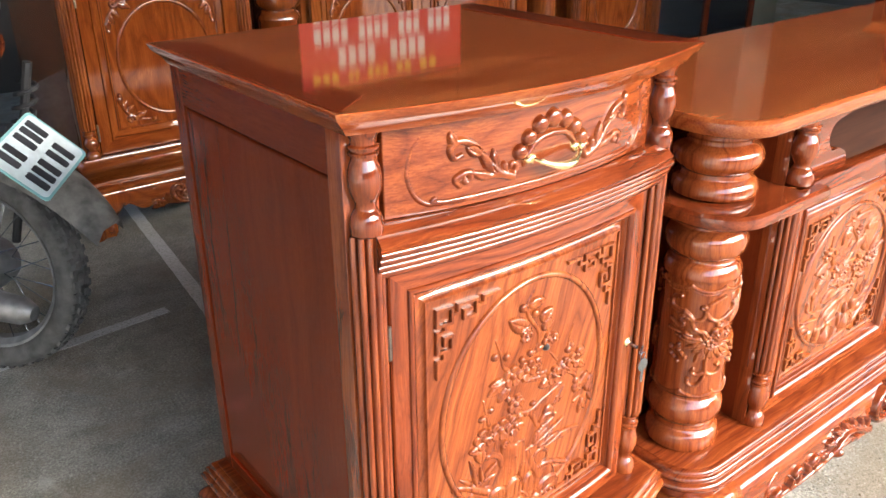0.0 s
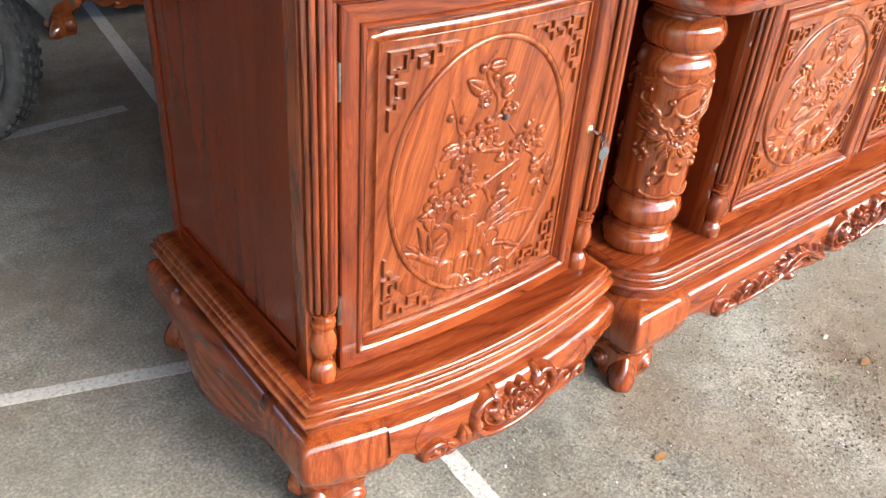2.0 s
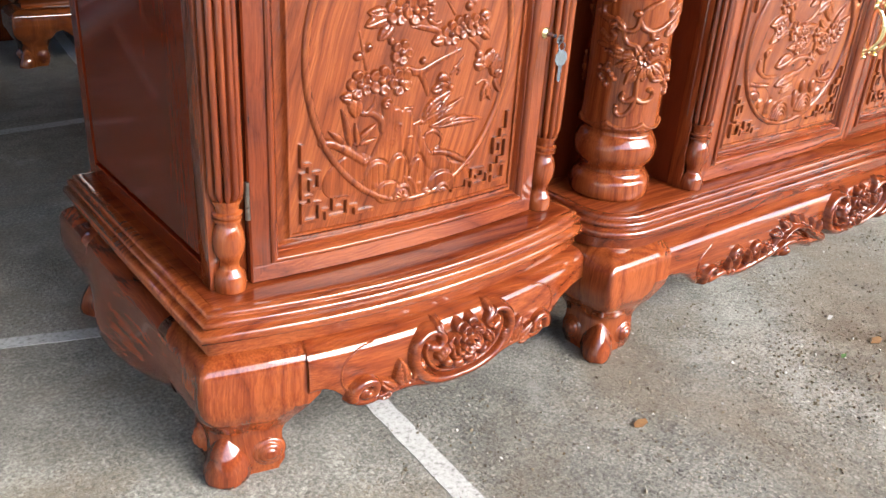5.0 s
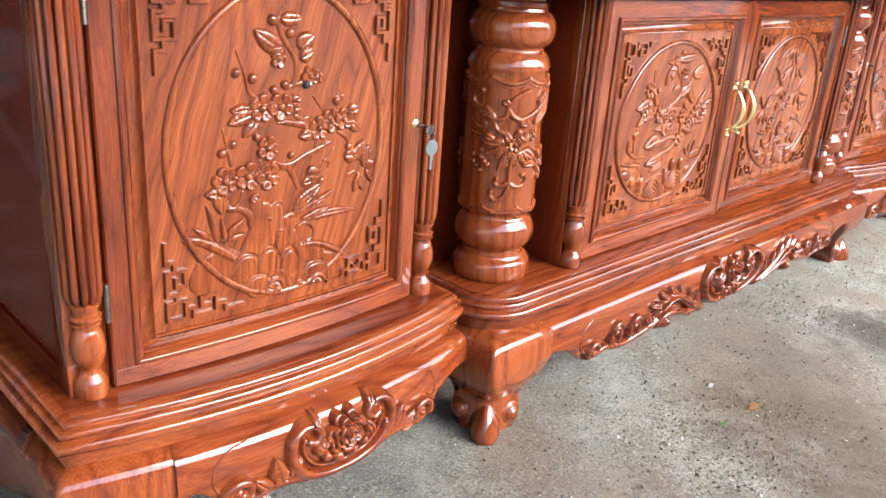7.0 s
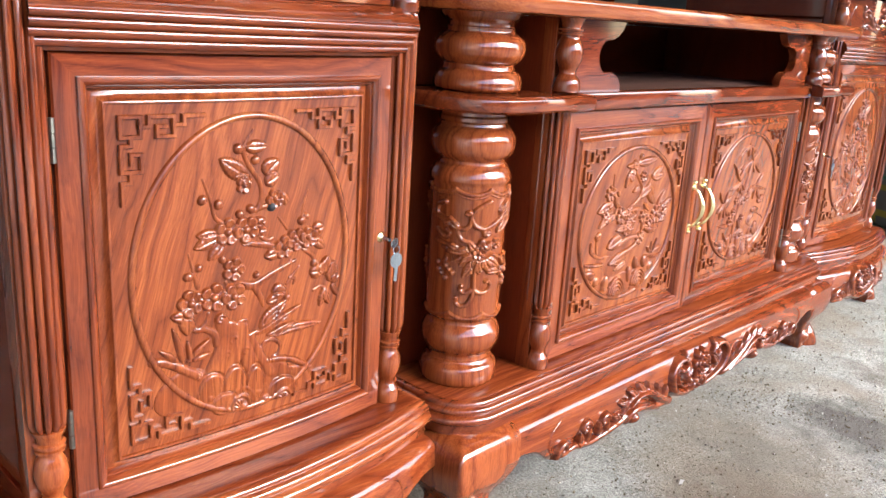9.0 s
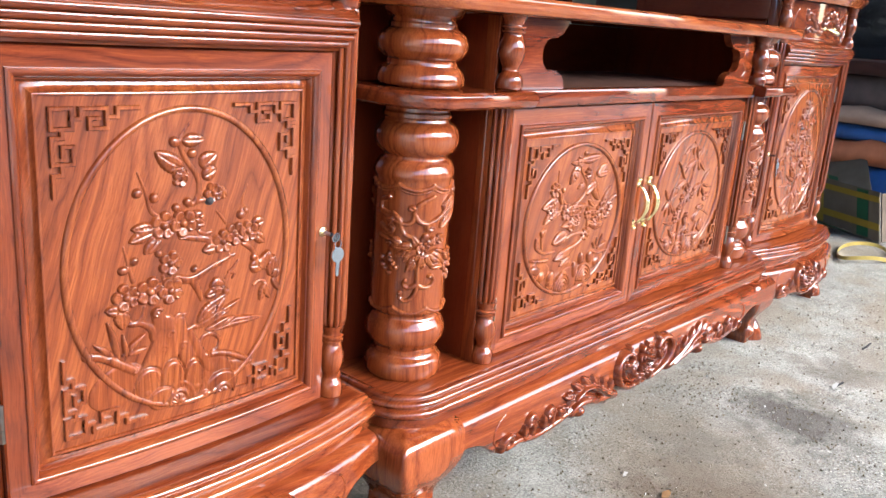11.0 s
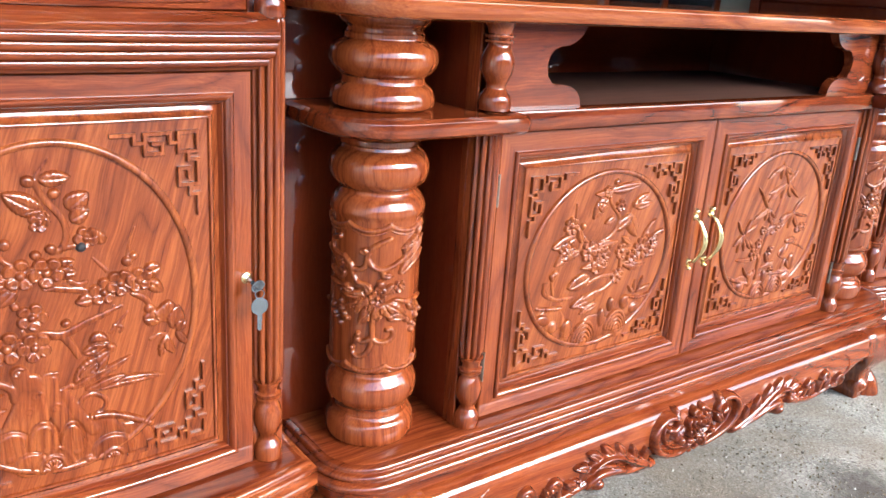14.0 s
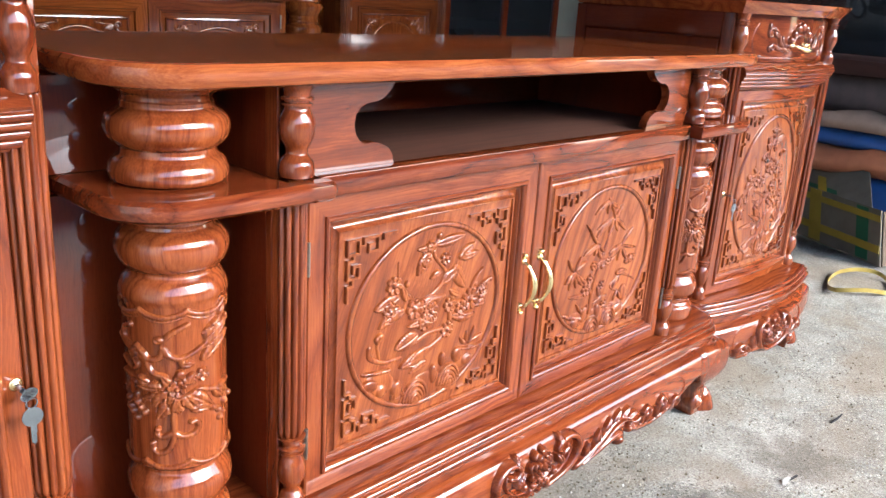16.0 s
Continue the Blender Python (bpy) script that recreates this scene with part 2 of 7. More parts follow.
def concrete():
    m, n, l, p = nodes_of("stained_concrete")
    tc = n.new("ShaderNodeTexCoord")
    o = tc.outputs["Object"]
    big = noise_node(n, l, o, 1.6, 6.0, 0.62, 0.3)
    med = noise_node(n, l, o, 11.0, 6.0, 0.68, 0.2)
    fine = noise_node(n, l, o, 170.0, 5.0, 0.75)
    r = ramp_node(n, [(0.28, (0.0650, 0.0624, 0.0533)), (0.50, (0.1404, 0.1352, 0.1170)), (0.72, (0.2535, 0.2444, 0.2145))])
    v = math_node(n, l, "ADD", math_node(n, l, "MULTIPLY", big.outputs[0], 0.42), math_node(n, l, "MULTIPLY", med.outputs[0], 0.55))
    v = math_node(n, l, "ADD", v, math_node(n, l, "MULTIPLY", math_node(n, l, "SUBTRACT", fine.outputs[0], 0.5), 1.25))
    l.new(v, r.inputs[0])
    # aggregate showing through, tan and dark grains, in patches
    vor = n.new("ShaderNodeTexVoronoi")
    vor.inputs["Scale"].default_value = 135.0
    wob = n.new("ShaderNodeVectorMath")
    wob.operation = "MULTIPLY_ADD"
    wob.inputs[1].default_value = (0.0156, 0.0156, 0.0156)
    l.new(noise_node(n, l, o, 90.0, 3.0, 0.6).outputs["Color"], wob.inputs[0])
    l.new(o, wob.inputs[2])
    l.new(wob.outputs[0], vor.inputs["Vector"])
    grain = ramp_node(n, [(0.30, (1, 1, 1)), (0.44, (0, 0, 0))])
    l.new(vor.outputs["Distance"], grain.inputs[0])
    where = noise_node(n, l, o, 5.0, 5.0, 0.65)
    wr = ramp_node(n, [(0.36, (0.1560, 0.1560, 0.1560)), (0.58, (1, 1, 1))])
    l.new(where.outputs[0], wr.inputs[0])
    gc = ramp_node(n, [(0.22, (0.0440, 0.0390, 0.0320)), (0.45, (0.1235, 0.1014, 0.0676)), (0.72, (0.2210, 0.2015, 0.1625)), (0.93, (0.3250, 0.3120, 0.2730))])
    sep = n.new("ShaderNodeSeparateColor")
    l.new(vor.outputs["Color"], sep.inputs[0])
    l.new(sep.outputs[0], gc.inputs[0])
    # the trodden side towards the yard is worn down to the stones
    sx = n.new("ShaderNodeSeparateXYZ")
    l.new(o, sx.inputs[0])
    side = n.new("ShaderNodeMapRange")
    side.inputs[1].default_value, side.inputs[2].default_value, side.inputs[3].default_value = -0.3, 1.0, 0.45
    l.new(math_node(n, l, "SUBTRACT", sx.outputs[0], math_node(n, l, "MULTIPLY", sx.outputs[1], 0.5)), side.inputs[0])
    fac = math_node(n, l, "MULTIPLY", math_node(n, l, "MULTIPLY", grain.outputs[0], wr.outputs[0]), side.outputs[0])
    c = mix_node(n, l, "MIX", math_node(n, l, "MULTIPLY", fac, 0.9), r.outputs[0], gc.outputs[0])
    # pale scuffs
    sc = noise_node(n, l, o, 3.1, 7.0, 0.75, 1.2)
    scr = ramp_node(n, [(0.60, (0, 0, 0)), (0.72, (1, 1, 1))])
    l.new(sc.outputs[0], scr.inputs[0])
    c = mix_node(n, l, "MIX", math_node(n, l, "MULTIPLY", scr.outputs[0], 0.45), c, (0.2860, 0.2795, 0.2535))
    # brownish spilled patches
    st = noise_node(n, l, o, 2.3, 5.0, 0.65, 0.6)
    sr = ramp_node(n, [(0.47, (0, 0, 0)), (0.62, (1, 1, 1))])
    l.new(st.outputs[0], sr.inputs[0])
    c = mix_node(n, l, "MIX", math_node(n, l, "MULTIPLY", sr.outputs[0], 0.60), c, (0.1150, 0.0880, 0.0570))
    # oil and mud stains where things stood
    for cx, cy, rad, amount, tone in ((1.66, -0.33, 0.17, 0.95, (0.040, 0.034, 0.027)), (1.14, -0.36, 0.22, 0.8, (0.075, 0.054, 0.033)), (0.98, -0.62, 0.24, 0.75, (0.075, 0.055, 0.035)), (2.05, -0.30, 0.12, 0.7, (0.065, 0.052, 0.038)), (1.34, -0.22, 0.12, 0.6, (0.075, 0.066, 0.050)), (-0.35, 0.35, 0.20, 0.3, (0.08, 0.075, 0.065))):
        ds = n.new("ShaderNodeVectorMath")
        ds.operation = "DISTANCE"
        ds.inputs[1].default_value = (cx, cy, 0)
        l.new(o, ds.inputs[0])
        edge = math_node(n, l, "ADD", ds.outputs["Value"], math_node(n, l, "MULTIPLY", math_node(n, l, "SUBTRACT", med.outputs[0], 0.5), rad * 1.6))
        mr = n.new("ShaderNodeMapRange")
        mr.inputs[1].default_value, mr.inputs[2].default_value, mr.inputs[3].default_value, mr.inputs[4].default_value = rad * 0.35, rad * 1.1, amount, 0.0
        l.new(edge, mr.inputs[0])
        c = mix_node(n, l, "MIX", math_node(n, l, "MULTIPLY", mr.outputs[0], math_node(n, l, "ADD", math_node(n, l, "MULTIPLY", fine.outputs[0], 0.9), 0.45)), c, tone)
    # Light on the floor put into colour: brighter by the motorbike and far end.
    lit_floor = ramp_node(n, [(0.16, (1.46, 1.45, 1.42)), (0.22, (0.98, 0.97, 0.95)), (0.55, (1.34, 1.34, 1.32)), (1.0, (1.85, 1.86, 1.85))])
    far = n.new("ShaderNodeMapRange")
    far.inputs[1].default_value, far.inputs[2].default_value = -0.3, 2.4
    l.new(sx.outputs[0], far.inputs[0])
    l.new(far.outputs[0], lit_floor.inputs[0])
    c = mix_node(n, l, "MULTIPLY", 1.0, c, lit_floor.outputs[0])
    # small dark pits
    pv = noise_node(n, l, o, 330.0, 3.0, 0.6)
    pit = ramp_node(n, [(0.27, (0.32, 0.31, 0.29)), (0.34, (1, 1, 1))])
    l.new(pv.outputs[0], pit.inputs[0])
    c = mix_node(n, l, "MULTIPLY", 0.7, c, pit.outputs[0])
    l.new(c, p.inputs["Base Color"])
    p.inputs["Roughness"].default_value = 0.82
    h = math_node(n, l, "ADD", math_node(n, l, "MULTIPLY", med.outputs[0], 0.6), math_node(n, l, "MULTIPLY", fine.outputs[0], 0.5))
    h = math_node(n, l, "ADD", h, math_node(n, l, "MULTIPLY", fac, 0.4))
    bump_to(n, l, p, h, 0.9, 0.006)
    return m


def worn_line():
    m, n, l, p = nodes_of("worn_joint_fill")
    tc = n.new("ShaderNodeTexCoord")
    a = noise_node(n, l, tc.outputs["Object"], 130.0, 6.0, 0.75)
    r = ramp_node(n, [(0.34, (0.15, 0.145, 0.130)), (0.46, (0.34, 0.335, 0.315)), (0.7, (0.46, 0.453, 0.43))])
    l.new(a.outputs[0], r.inputs[0])
    l.new(r.outputs[0], p.inputs["Base Color"])
    p.inputs["Roughness"].default_value = 0.85
    bump_to(n, l, p, a.outputs[0], 0.4, 0.003)
    return m


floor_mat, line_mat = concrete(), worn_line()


# ---- mesh helpers ----
def thing(name, at, label, category, group=""):
    ob = new(name)
    ob.location = at
    ob.empty_display_size = 0.05
    return tagged(ob, label, category, group)


ROUND = {"inner_guard", "plinth", "apron", "side_apron", "claw", "carving", "corner_carving", "foot", "toe", "knot_hole", "handle", "oval_bead", "tyre", "seat", "side_cover", "lock", "mudguard", "grit", "hub", "engine"}


def part(name, bm, material, parent=None, label="", smooth=28.0):
    """One mesh object; bm is in world metres."""
    root = parent
    while root is not None and root.parent is not None:
        root = root.parent
    if root is not None:
        bm.transform(Matrix.Translation(-root.location))
    bmesh.ops.recalc_face_normals(bm, faces=bm.faces)
    me = bpy.data.meshes.new(name)
    bm.to_mesh(me)
    bm.free()
    for m in (material if isinstance(material, (list, tuple)) else [material]):
        me.materials.append(m)
    me.shade_smooth()
    me.set_sharp_from_angle(angle=radians(75.0 if name in ROUND else smooth))
    ob = new(name, me)
    if parent is not None:
        ob.parent = parent
    if label:
        ob["label"] = label
    return ob


def box(bm, x0, x1, y0, y1, z0, z1, b=0.0015, m=None):
    r = bmesh.ops.create_cube(bm, size=1.0)
    vs = r["verts"]
    for v in vs:
        v.co = Vector((x0 + (v.co.x + 0.5) * (x1 - x0), y0 + (v.co.y + 0.5) * (y1 - y0), z0 + (v.co.z + 0.5) * (z1 - z0)))
    if b:
        es = list({e for v in vs for e in v.link_edges})
        r = bmesh.ops.bevel(bm, geom=es, offset=b, segments=2, affect="EDGES", profile=0.6)
        vs = list({v for f in r["faces"] for v in f.verts} | {v for v in vs if v.is_valid})
    if m is not None:
        bmesh.ops.transform(bm, matrix=m, verts=[v for v in vs if v.is_valid])
    return bm


def nbox(*a, **k):
    return box(bmesh.new(), *a, **k)


def offsets(path, closed):
    """Outward (right-hand) mitre normals of a plan path."""
    out, n = [], len(path)
    for i, p in enumerate(path):
        a = path[i - 1] if i or closed else None
        b = path[(i + 1) % n] if i < n - 1 or closed else None
        ns = []
        for q, r in ((a, p), (p, b)):
            if q is None or r is None:
                continue
            d = Vector((r[0] - q[0], r[1] - q[1]))
            if d.length > 1e-9:
                d.normalize()
                ns.append(Vector((d.y, -d.x)))
        s = sum(ns, Vector((0, 0)))
        s = s / len(ns)
        out.append(s / max(s.length_squared, 0.3))
    return out


def loops(bm, rings, closed=True, cap=False):
    vs = [[bm.verts.new(c) for c in ring] for ring in rings]
    n = len(vs[0])
    for a, b in zip(vs, vs[1:]):
        for i in range(n if closed else n - 1):
            j = (i + 1) % n
            bm.faces.new((a[i], a[j], b[j], b[i]))
    if cap:
        bm.faces.new(vs[0][::-1])
        bm.faces.new(vs[-1])
    return vs


def slab(bm, outline, prof):
    """A board of that plan outline (counter-clockwise), its edge moulded by (outward, height)."""
    ns = offsets(outline, True)
    prof = [(prof[0][0] - 0.006, prof[0][1])] + list(prof) + [(prof[-1][0] - 0.006, prof[-1][1])]
    loops(bm, [[(x + k.x * o, y + k.y * o, z) for (x, y), k in zip(outline, ns)] for o, z in prof], True, True)
    return bm


def sweep(bm, path, prof):
    """A moulding along an open plan path; prof is a closed section of (outward, height)."""
    ns = offsets(path, False)
    loops(bm, [[(x + k.x * o, y + k.y * o, z) for o, z in prof] for (x, y), k in zip(path, ns)], True, True)
    return bm


def lathe(bm, x, y, prof, seg=32):
    loops(bm, [[(x + r * math.cos(2 * math.pi * i / seg), y + r * math.sin(2 * math.pi * i / seg), z) for i in range(seg)] for r, z in prof], True, True)
    return bm


def turned(prof, n=4):
    """A lathe profile rounded between its points, with its sharp fillets kept."""
    out, m = [], len(prof)
    for i in range(m - 1):
        a, b = prof[i], prof[i + 1]
        p, q = prof[max(i - 1, 0)], prof[min(i + 2, m - 1)]
        d = math.hypot(b[0] - a[0], b[1] - a[1])
        if d < 0.0045 or d > 0.03:
            out.append(a)
            continue

        def slope(u, v, w):
            du, dw = math.hypot(v[0] - u[0], v[1] - u[1]), math.hypot(w[0] - v[0], w[1] - v[1])
            if du < 0.0045 or dw < 0.0045 or du > 0.03 or dw > 0.03:
                return ((b[0] - a[0]), (b[1] - a[1]))
            k = d / (du + dw)
            return ((w[0] - u[0]) * k, (w[1] - u[1]) * k)
        s0, s1 = slope(p, a, b), slope(a, b, q)
        for k in range(n):
            t = k / n
            h0, h1, h2, h3 = 2 * t ** 3 - 3 * t * t + 1, t ** 3 - 2 * t * t + t, 3 * t * t - 2 * t ** 3, t ** 3 - t * t
            out.append(tuple(h0 * a[c] + h1 * s0[c] + h2 * b[c] + h3 * s1[c] for c in (0, 1)))
    return out + [prof[-1]]


def easy(x, xs, ys):
    """A smooth curve through the points, with no overshoot."""
    xs, ys = list(xs), list(ys)
    if x <= xs[0]:
        return ys[0]
    if x >= xs[-1]:
        return ys[-1]
    i = max(k for k in range(len(xs) - 1) if xs[k] <= x)

    def slope(k):
        if k in (0, len(xs) - 1):
            return 0.0
        a, b = (ys[k] - ys[k - 1]) / (xs[k] - xs[k - 1]), (ys[k + 1] - ys[k]) / (xs[k + 1] - xs[k])
        return 0.0 if a * b <= 0 else 2 * a * b / (a + b)
    h = xs[i + 1] - xs[i]
    t = (x - xs[i]) / h
    return (2 * t ** 3 - 3 * t * t + 1) * ys[i] + (t ** 3 - 2 * t * t + t) * h * slope(i) + (3 * t * t - 2 * t ** 3) * ys[i + 1] + (t ** 3 - t * t) * h * slope(i + 1)


def spline(pts, n=8):
    """Catmull-Rom through the points (any dimension)."""
    ps = [np.array(p, float) for p in pts]
    ps = [2 * ps[0] - ps[1]] + ps + [2 * ps[-1] - ps[-2]]
    out = []
    for i in range(1, len(ps) - 2):
        a, b, c, d = ps[i - 1:i + 3]
        for k in range(n):
            t = k / n
            out.append(0.5 * (2 * b + (c - a) * t + (2 * a - 5 * b + 4 * c - d) * t * t + (3 * b - a - 3 * c + d) * t ** 3))
    out.append(ps[-2])
    return out


def tube(bm, pts, radius, seg=8):
    """A round rod along 3D points; radius is a number or a list."""
    ps = [Vector(p) for p in pts]
    rs = radius if isinstance(radius, (list, tuple)) else [radius] * len(ps)
    ref, rings = Vector((0.13, 0.31, 0.94)), []
    for i, p in enumerate(ps):
        d = (ps[min(i + 1, len(ps) - 1)] - ps[max(i - 1, 0)]).normalized()
        s = d.cross(ref)
        s = s.normalized() if s.length > 0.1 else d.cross(Vector((1, 0, 0))).normalized()
        t = d.cross(s)
        rings.append([p + rs[i] * (math.cos(2 * math.pi * k / seg) * s + math.sin(2 * math.pi * k / seg) * t) for k in range(seg)])
    loops(bm, rings, True, True)
    return bm


# Small raised domes laid on a surface by M(u, v, w).
def r_dome(bm, M, c, rx, ry, ang, h, seg=9):
    ca, sa = math.cos(ang), math.sin(ang)

    def P(r, k, w):
        x, y = r * rx * math.cos(2 * math.pi * k / seg), r * ry * math.sin(2 * math.pi * k / seg)
        return M(c[0] + ca * x - sa * y, c[1] + sa * x + ca * y, w)
    vs = loops(bm, [[P(r, k, w) for k in range(seg)] for r, w in ((1.0, -0.001), (0.93, h * 0.42), (0.7, h * 0.8), (0.38, h * 0.98))])
    bm.faces.new(vs[-1])


def rect_rings(bm, M, u0, u1, v0, v1, prof, nu=1, mats=(0, 1)):
    """A mitred frame in relief: (inset, height) from the outer edge inwards. Rails take mats[0], stiles mats[1]. Returns the inner rectangle."""
    rows = []
    for s, w in prof:
        a, b, c, d = u0 + s, u1 - s, v0 + s, v1 - s
        ring = [(a + (b - a) * i / nu, c) for i in range(nu)] + [(b, c + (d - c) * i / 2) for i in range(2)]
        ring += [(b + (a - b) * i / nu, d) for i in range(nu)] + [(a, d + (c - d) * i / 2) for i in range(2)]
        rows.append([bm.verts.new(M(u, v, w)) for u, v in ring])
    n = len(rows[0])
    for p, q in zip(rows, rows[1:]):
        for i in range(n):
            j = (i + 1) % n
            f = bm.faces.new((p[i], p[j], q[j], q[i]))
            f.material_index = mats[0] if i < nu or nu + 2 <= i < 2 * nu + 2 else mats[1]
    s = prof[-1][0]
    return u0 + s, u1 - s, v0 + s, v1 - s


def sheet(bm, M, u0, u1, v0, v1, w, nu=8, nv=2):
    loops(bm, [[M(u0 + (u1 - u0) * i / nu, v0 + (v1 - v0) * j / nv, w) for i in range(nu + 1)] for j in range(nv + 1)], False)
    return bm


class Field:
    """A carved height field over a patch of surface, cut stroke by stroke."""

    def __init__(self, u0, u1, v0, v1, step=0.0010):
        self.u0, self.v0, self.step = u0, v0, step
        self.nu, self.nv = int((u1 - u0) / step) + 1, int((v1 - v0) / step) + 1
        self.h = np.zeros((self.nv, self.nu))

    def window(self, x0, x1, y0, y1):
        i0, i1 = max(0, int((x0 - self.u0) / self.step)), min(self.nu, int((x1 - self.u0) / self.step) + 2)
        j0, j1 = max(0, int((y0 - self.v0) / self.step)), min(self.nv, int((y1 - self.v0) / self.step) + 2)
        if i1 <= i0 or j1 <= j0:
            return None
        u = self.u0 + self.step * np.arange(i0, i1)
        v = self.v0 + self.step * np.arange(j0, j1)
        return (slice(j0, j1), slice(i0, i1)), *np.meshgrid(u, v)

    def lay(self, where, z):
        self.h[where] = np.maximum(self.h[where], z)

    def ridge(self, pts, r0, r1, h=1.0, lift=0.0):
        ps = np.array([p[:2] for p in pts], float)
        m = max(r0, r1) * 1.1
        w = self.window(ps[:, 0].min() - m, ps[:, 0].max() + m, ps[:, 1].min() - m, ps[:, 1].max() + m)
        if w is None:
            return
        where, U, V = w
        best, n = np.zeros_like(U), len(ps) - 1
        for k in range(n):
            a, d = ps[k], ps[k + 1] - ps[k]
            t = np.clip(((U - a[0]) * d[0] + (V - a[1]) * d[1]) / (d @ d + 1e-12), 0, 1)
            r = r0 + (r1 - r0) * (k + t) / n
            q = ((U - a[0] - t * d[0]) ** 2 + (V - a[1] - t * d[1]) ** 2) / r ** 2
            best = np.maximum(best, np.where(q < 1, lift + h * r * np.maximum(0.0, 1 - q) ** 0.36, 0))
        self.lay(where, best)

    def cut(self, where, near):
        """Deepen what lies close outside a stroke, so that it stands clear of its neighbours."""
        self.h[where] = np.where(near, self.h[where] * 0.42, self.h[where])

    def lobe(self, c, rx, ry, ang, h, ribs=0):
        """A rounded scale of rock that overlaps what is behind it, with a few long gouges."""
        m = max(rx, ry) * 1.25
        w = self.window(c[0] - m, c[0] + m, c[1] - m, c[1] + m)
        if w is None:
            return
        where, U, V = w
        x, y = U - c[0], V - c[1]
        ca, sa = math.cos(ang), math.sin(ang)
        p, r = (ca * x + sa * y) / rx, (ca * y - sa * x) / ry
        q = np.hypot(p, r)
        self.cut(where, (q >= 1) & (q < 1 + 0.0018 / rx))
        z = h * (0.72 + 0.28 * np.clip(r, -1, 1)) * np.clip((1 - q) / 0.16, 0, 1) ** 0.4
        if ribs:
            z -= h * 0.16 * (np.cos(math.pi * ribs * p / (0.55 + 0.45 * np.clip(1 - r, 0, 2) / 2)) > 0.86) * (q < 0.82)
        self.h[where] = np.where(q < 1, np.maximum(z, 0.0012), self.h[where])

    def dome(self, c, rx, ry, ang, h):
        m = max(rx, ry)
        w = self.window(c[0] - m, c[0] + m, c[1] - m, c[1] + m)
        if w is None:
            return
        where, U, V = w
        x, y = U - c[0], V - c[1]
        ca, sa = math.cos(ang), math.sin(ang)
        q = ((ca * x + sa * y) / rx) ** 2 + ((ca * y - sa * x) / ry) ** 2
        self.lay(where, h * np.maximum(0.0, 1 - q) ** 0.34)

    def petals(self, c, r, h, turn, count, cup=0.55, eye=0.27):
        """An open flower: cupped petals with rolled rims, creases between them and a raised eye."""
        m = r + 0.0015
        w = self.window(c[0] - m, c[0] + m, c[1] - m, c[1] + m)
        if w is None:
            return
        where, U, V = w
        x, y = U - c[0], V - c[1]
        rho, th = np.hypot(x, y), np.arctan2(y, x) - turn
        s = np.abs(np.cos(count * th / 2))
        edge = r * (0.58 + 0.42 * s ** 0.5)
        t = rho / edge
        z = h * (1 - cup + cup * np.minimum(t, 0.85) ** 2) * np.clip((1 - t) / 0.10, 0, 1) ** 0.35
        z -= h * 0.62 * np.exp(-((s * rho * 2 / count) / (0.060 * r)) ** 2) * (t < 1)
        z -= h * 0.10 * (np.cos(count * 5 * th) > 0.55) * (t > 0.4) * (t < 0.8)
        e = rho / (eye * r)
        z = np.where(e < 1.25, h * 0.30, z)
        z = np.where(e < 1, np.maximum(z, h * (0.45 + 0.72 * np.sqrt(np.maximum(0, 1 - e ** 2)))), z)
        self.cut(where, (t >= 1) & (rho < edge + 0.0013))
        self.lay(where, np.where(t < 1, np.maximum(z, h * 0.22), 0))

    def leaf(self, base, ang, length, width, h, bend=0.0, veins=True):
        m = length * 1.1
        w = self.window(base[0] - m, base[0] + m, base[1] - m, base[1] + m)
        if w is None:
            return
        where, U, V = w
        x, y = U - base[0], V - base[1]
        ca, sa = math.cos(ang), math.sin(ang)
        t, s = (ca * x + sa * y) / length, (ca * y - sa * x)
        s = s - 0.5 * bend * length * np.clip(t, 0, 1.2) ** 2
        tt = np.clip(t, 0.0, 1.0)
        half = width * 2.6 * tt ** 0.6 * (1 - tt) ** 0.8 + 0.0003
        if veins:
            half = half * (1 + 0.045 * np.sin(2 * np.pi * tt * length / 0.0055))
        q = np.abs(s) / half
        z = h * (0.55 + 0.45 * np.sin(np.pi * (0.15 + 0.7 * tt))) * np.maximum(0, 1 - q ** 2.5) ** 0.36
        if width > 0.0045:
            z -= h * 0.24 * np.exp(-(s / 0.0012) ** 2) * (tt < 0.92)
            if veins:
                z -= h * 0.030 * (1 + np.cos(2 * np.pi * (t * length - 0.7 * np.abs(s)) / 0.0060)) * (q < 0.9)
        self.cut(where, (t > 0.12) & (t < 1) & (q >= 1) & (np.abs(s) < half + 0.0013))
        self.lay(where, np.where((t > 0) & (t < 1) & (q < 1), np.maximum(z, h * 0.30), 0))

    def shell(self, c, q, n, h):
        """A rounded rock cut into arched ledges, with short ribs inside the innermost."""
        for i in range(n):
            k = 1.0 - i / (n + 0.6)
            y0 = c[1] - 0.45 * q
            lift = h * (0.42 + 0.40 * i / n)
            self.dome((c[0], y0), q * k, 1.30 * q * k, 0, lift)
            self.ridge([(c[0] + q * k * math.cos(a), y0 + 1.30 * q * k * math.sin(a)) for a in np.linspace(0.12, 3.02, 22)], 0.10 * q, 0.10 * q, 0.9, lift)
        k = 0.8 / (n + 0.6)
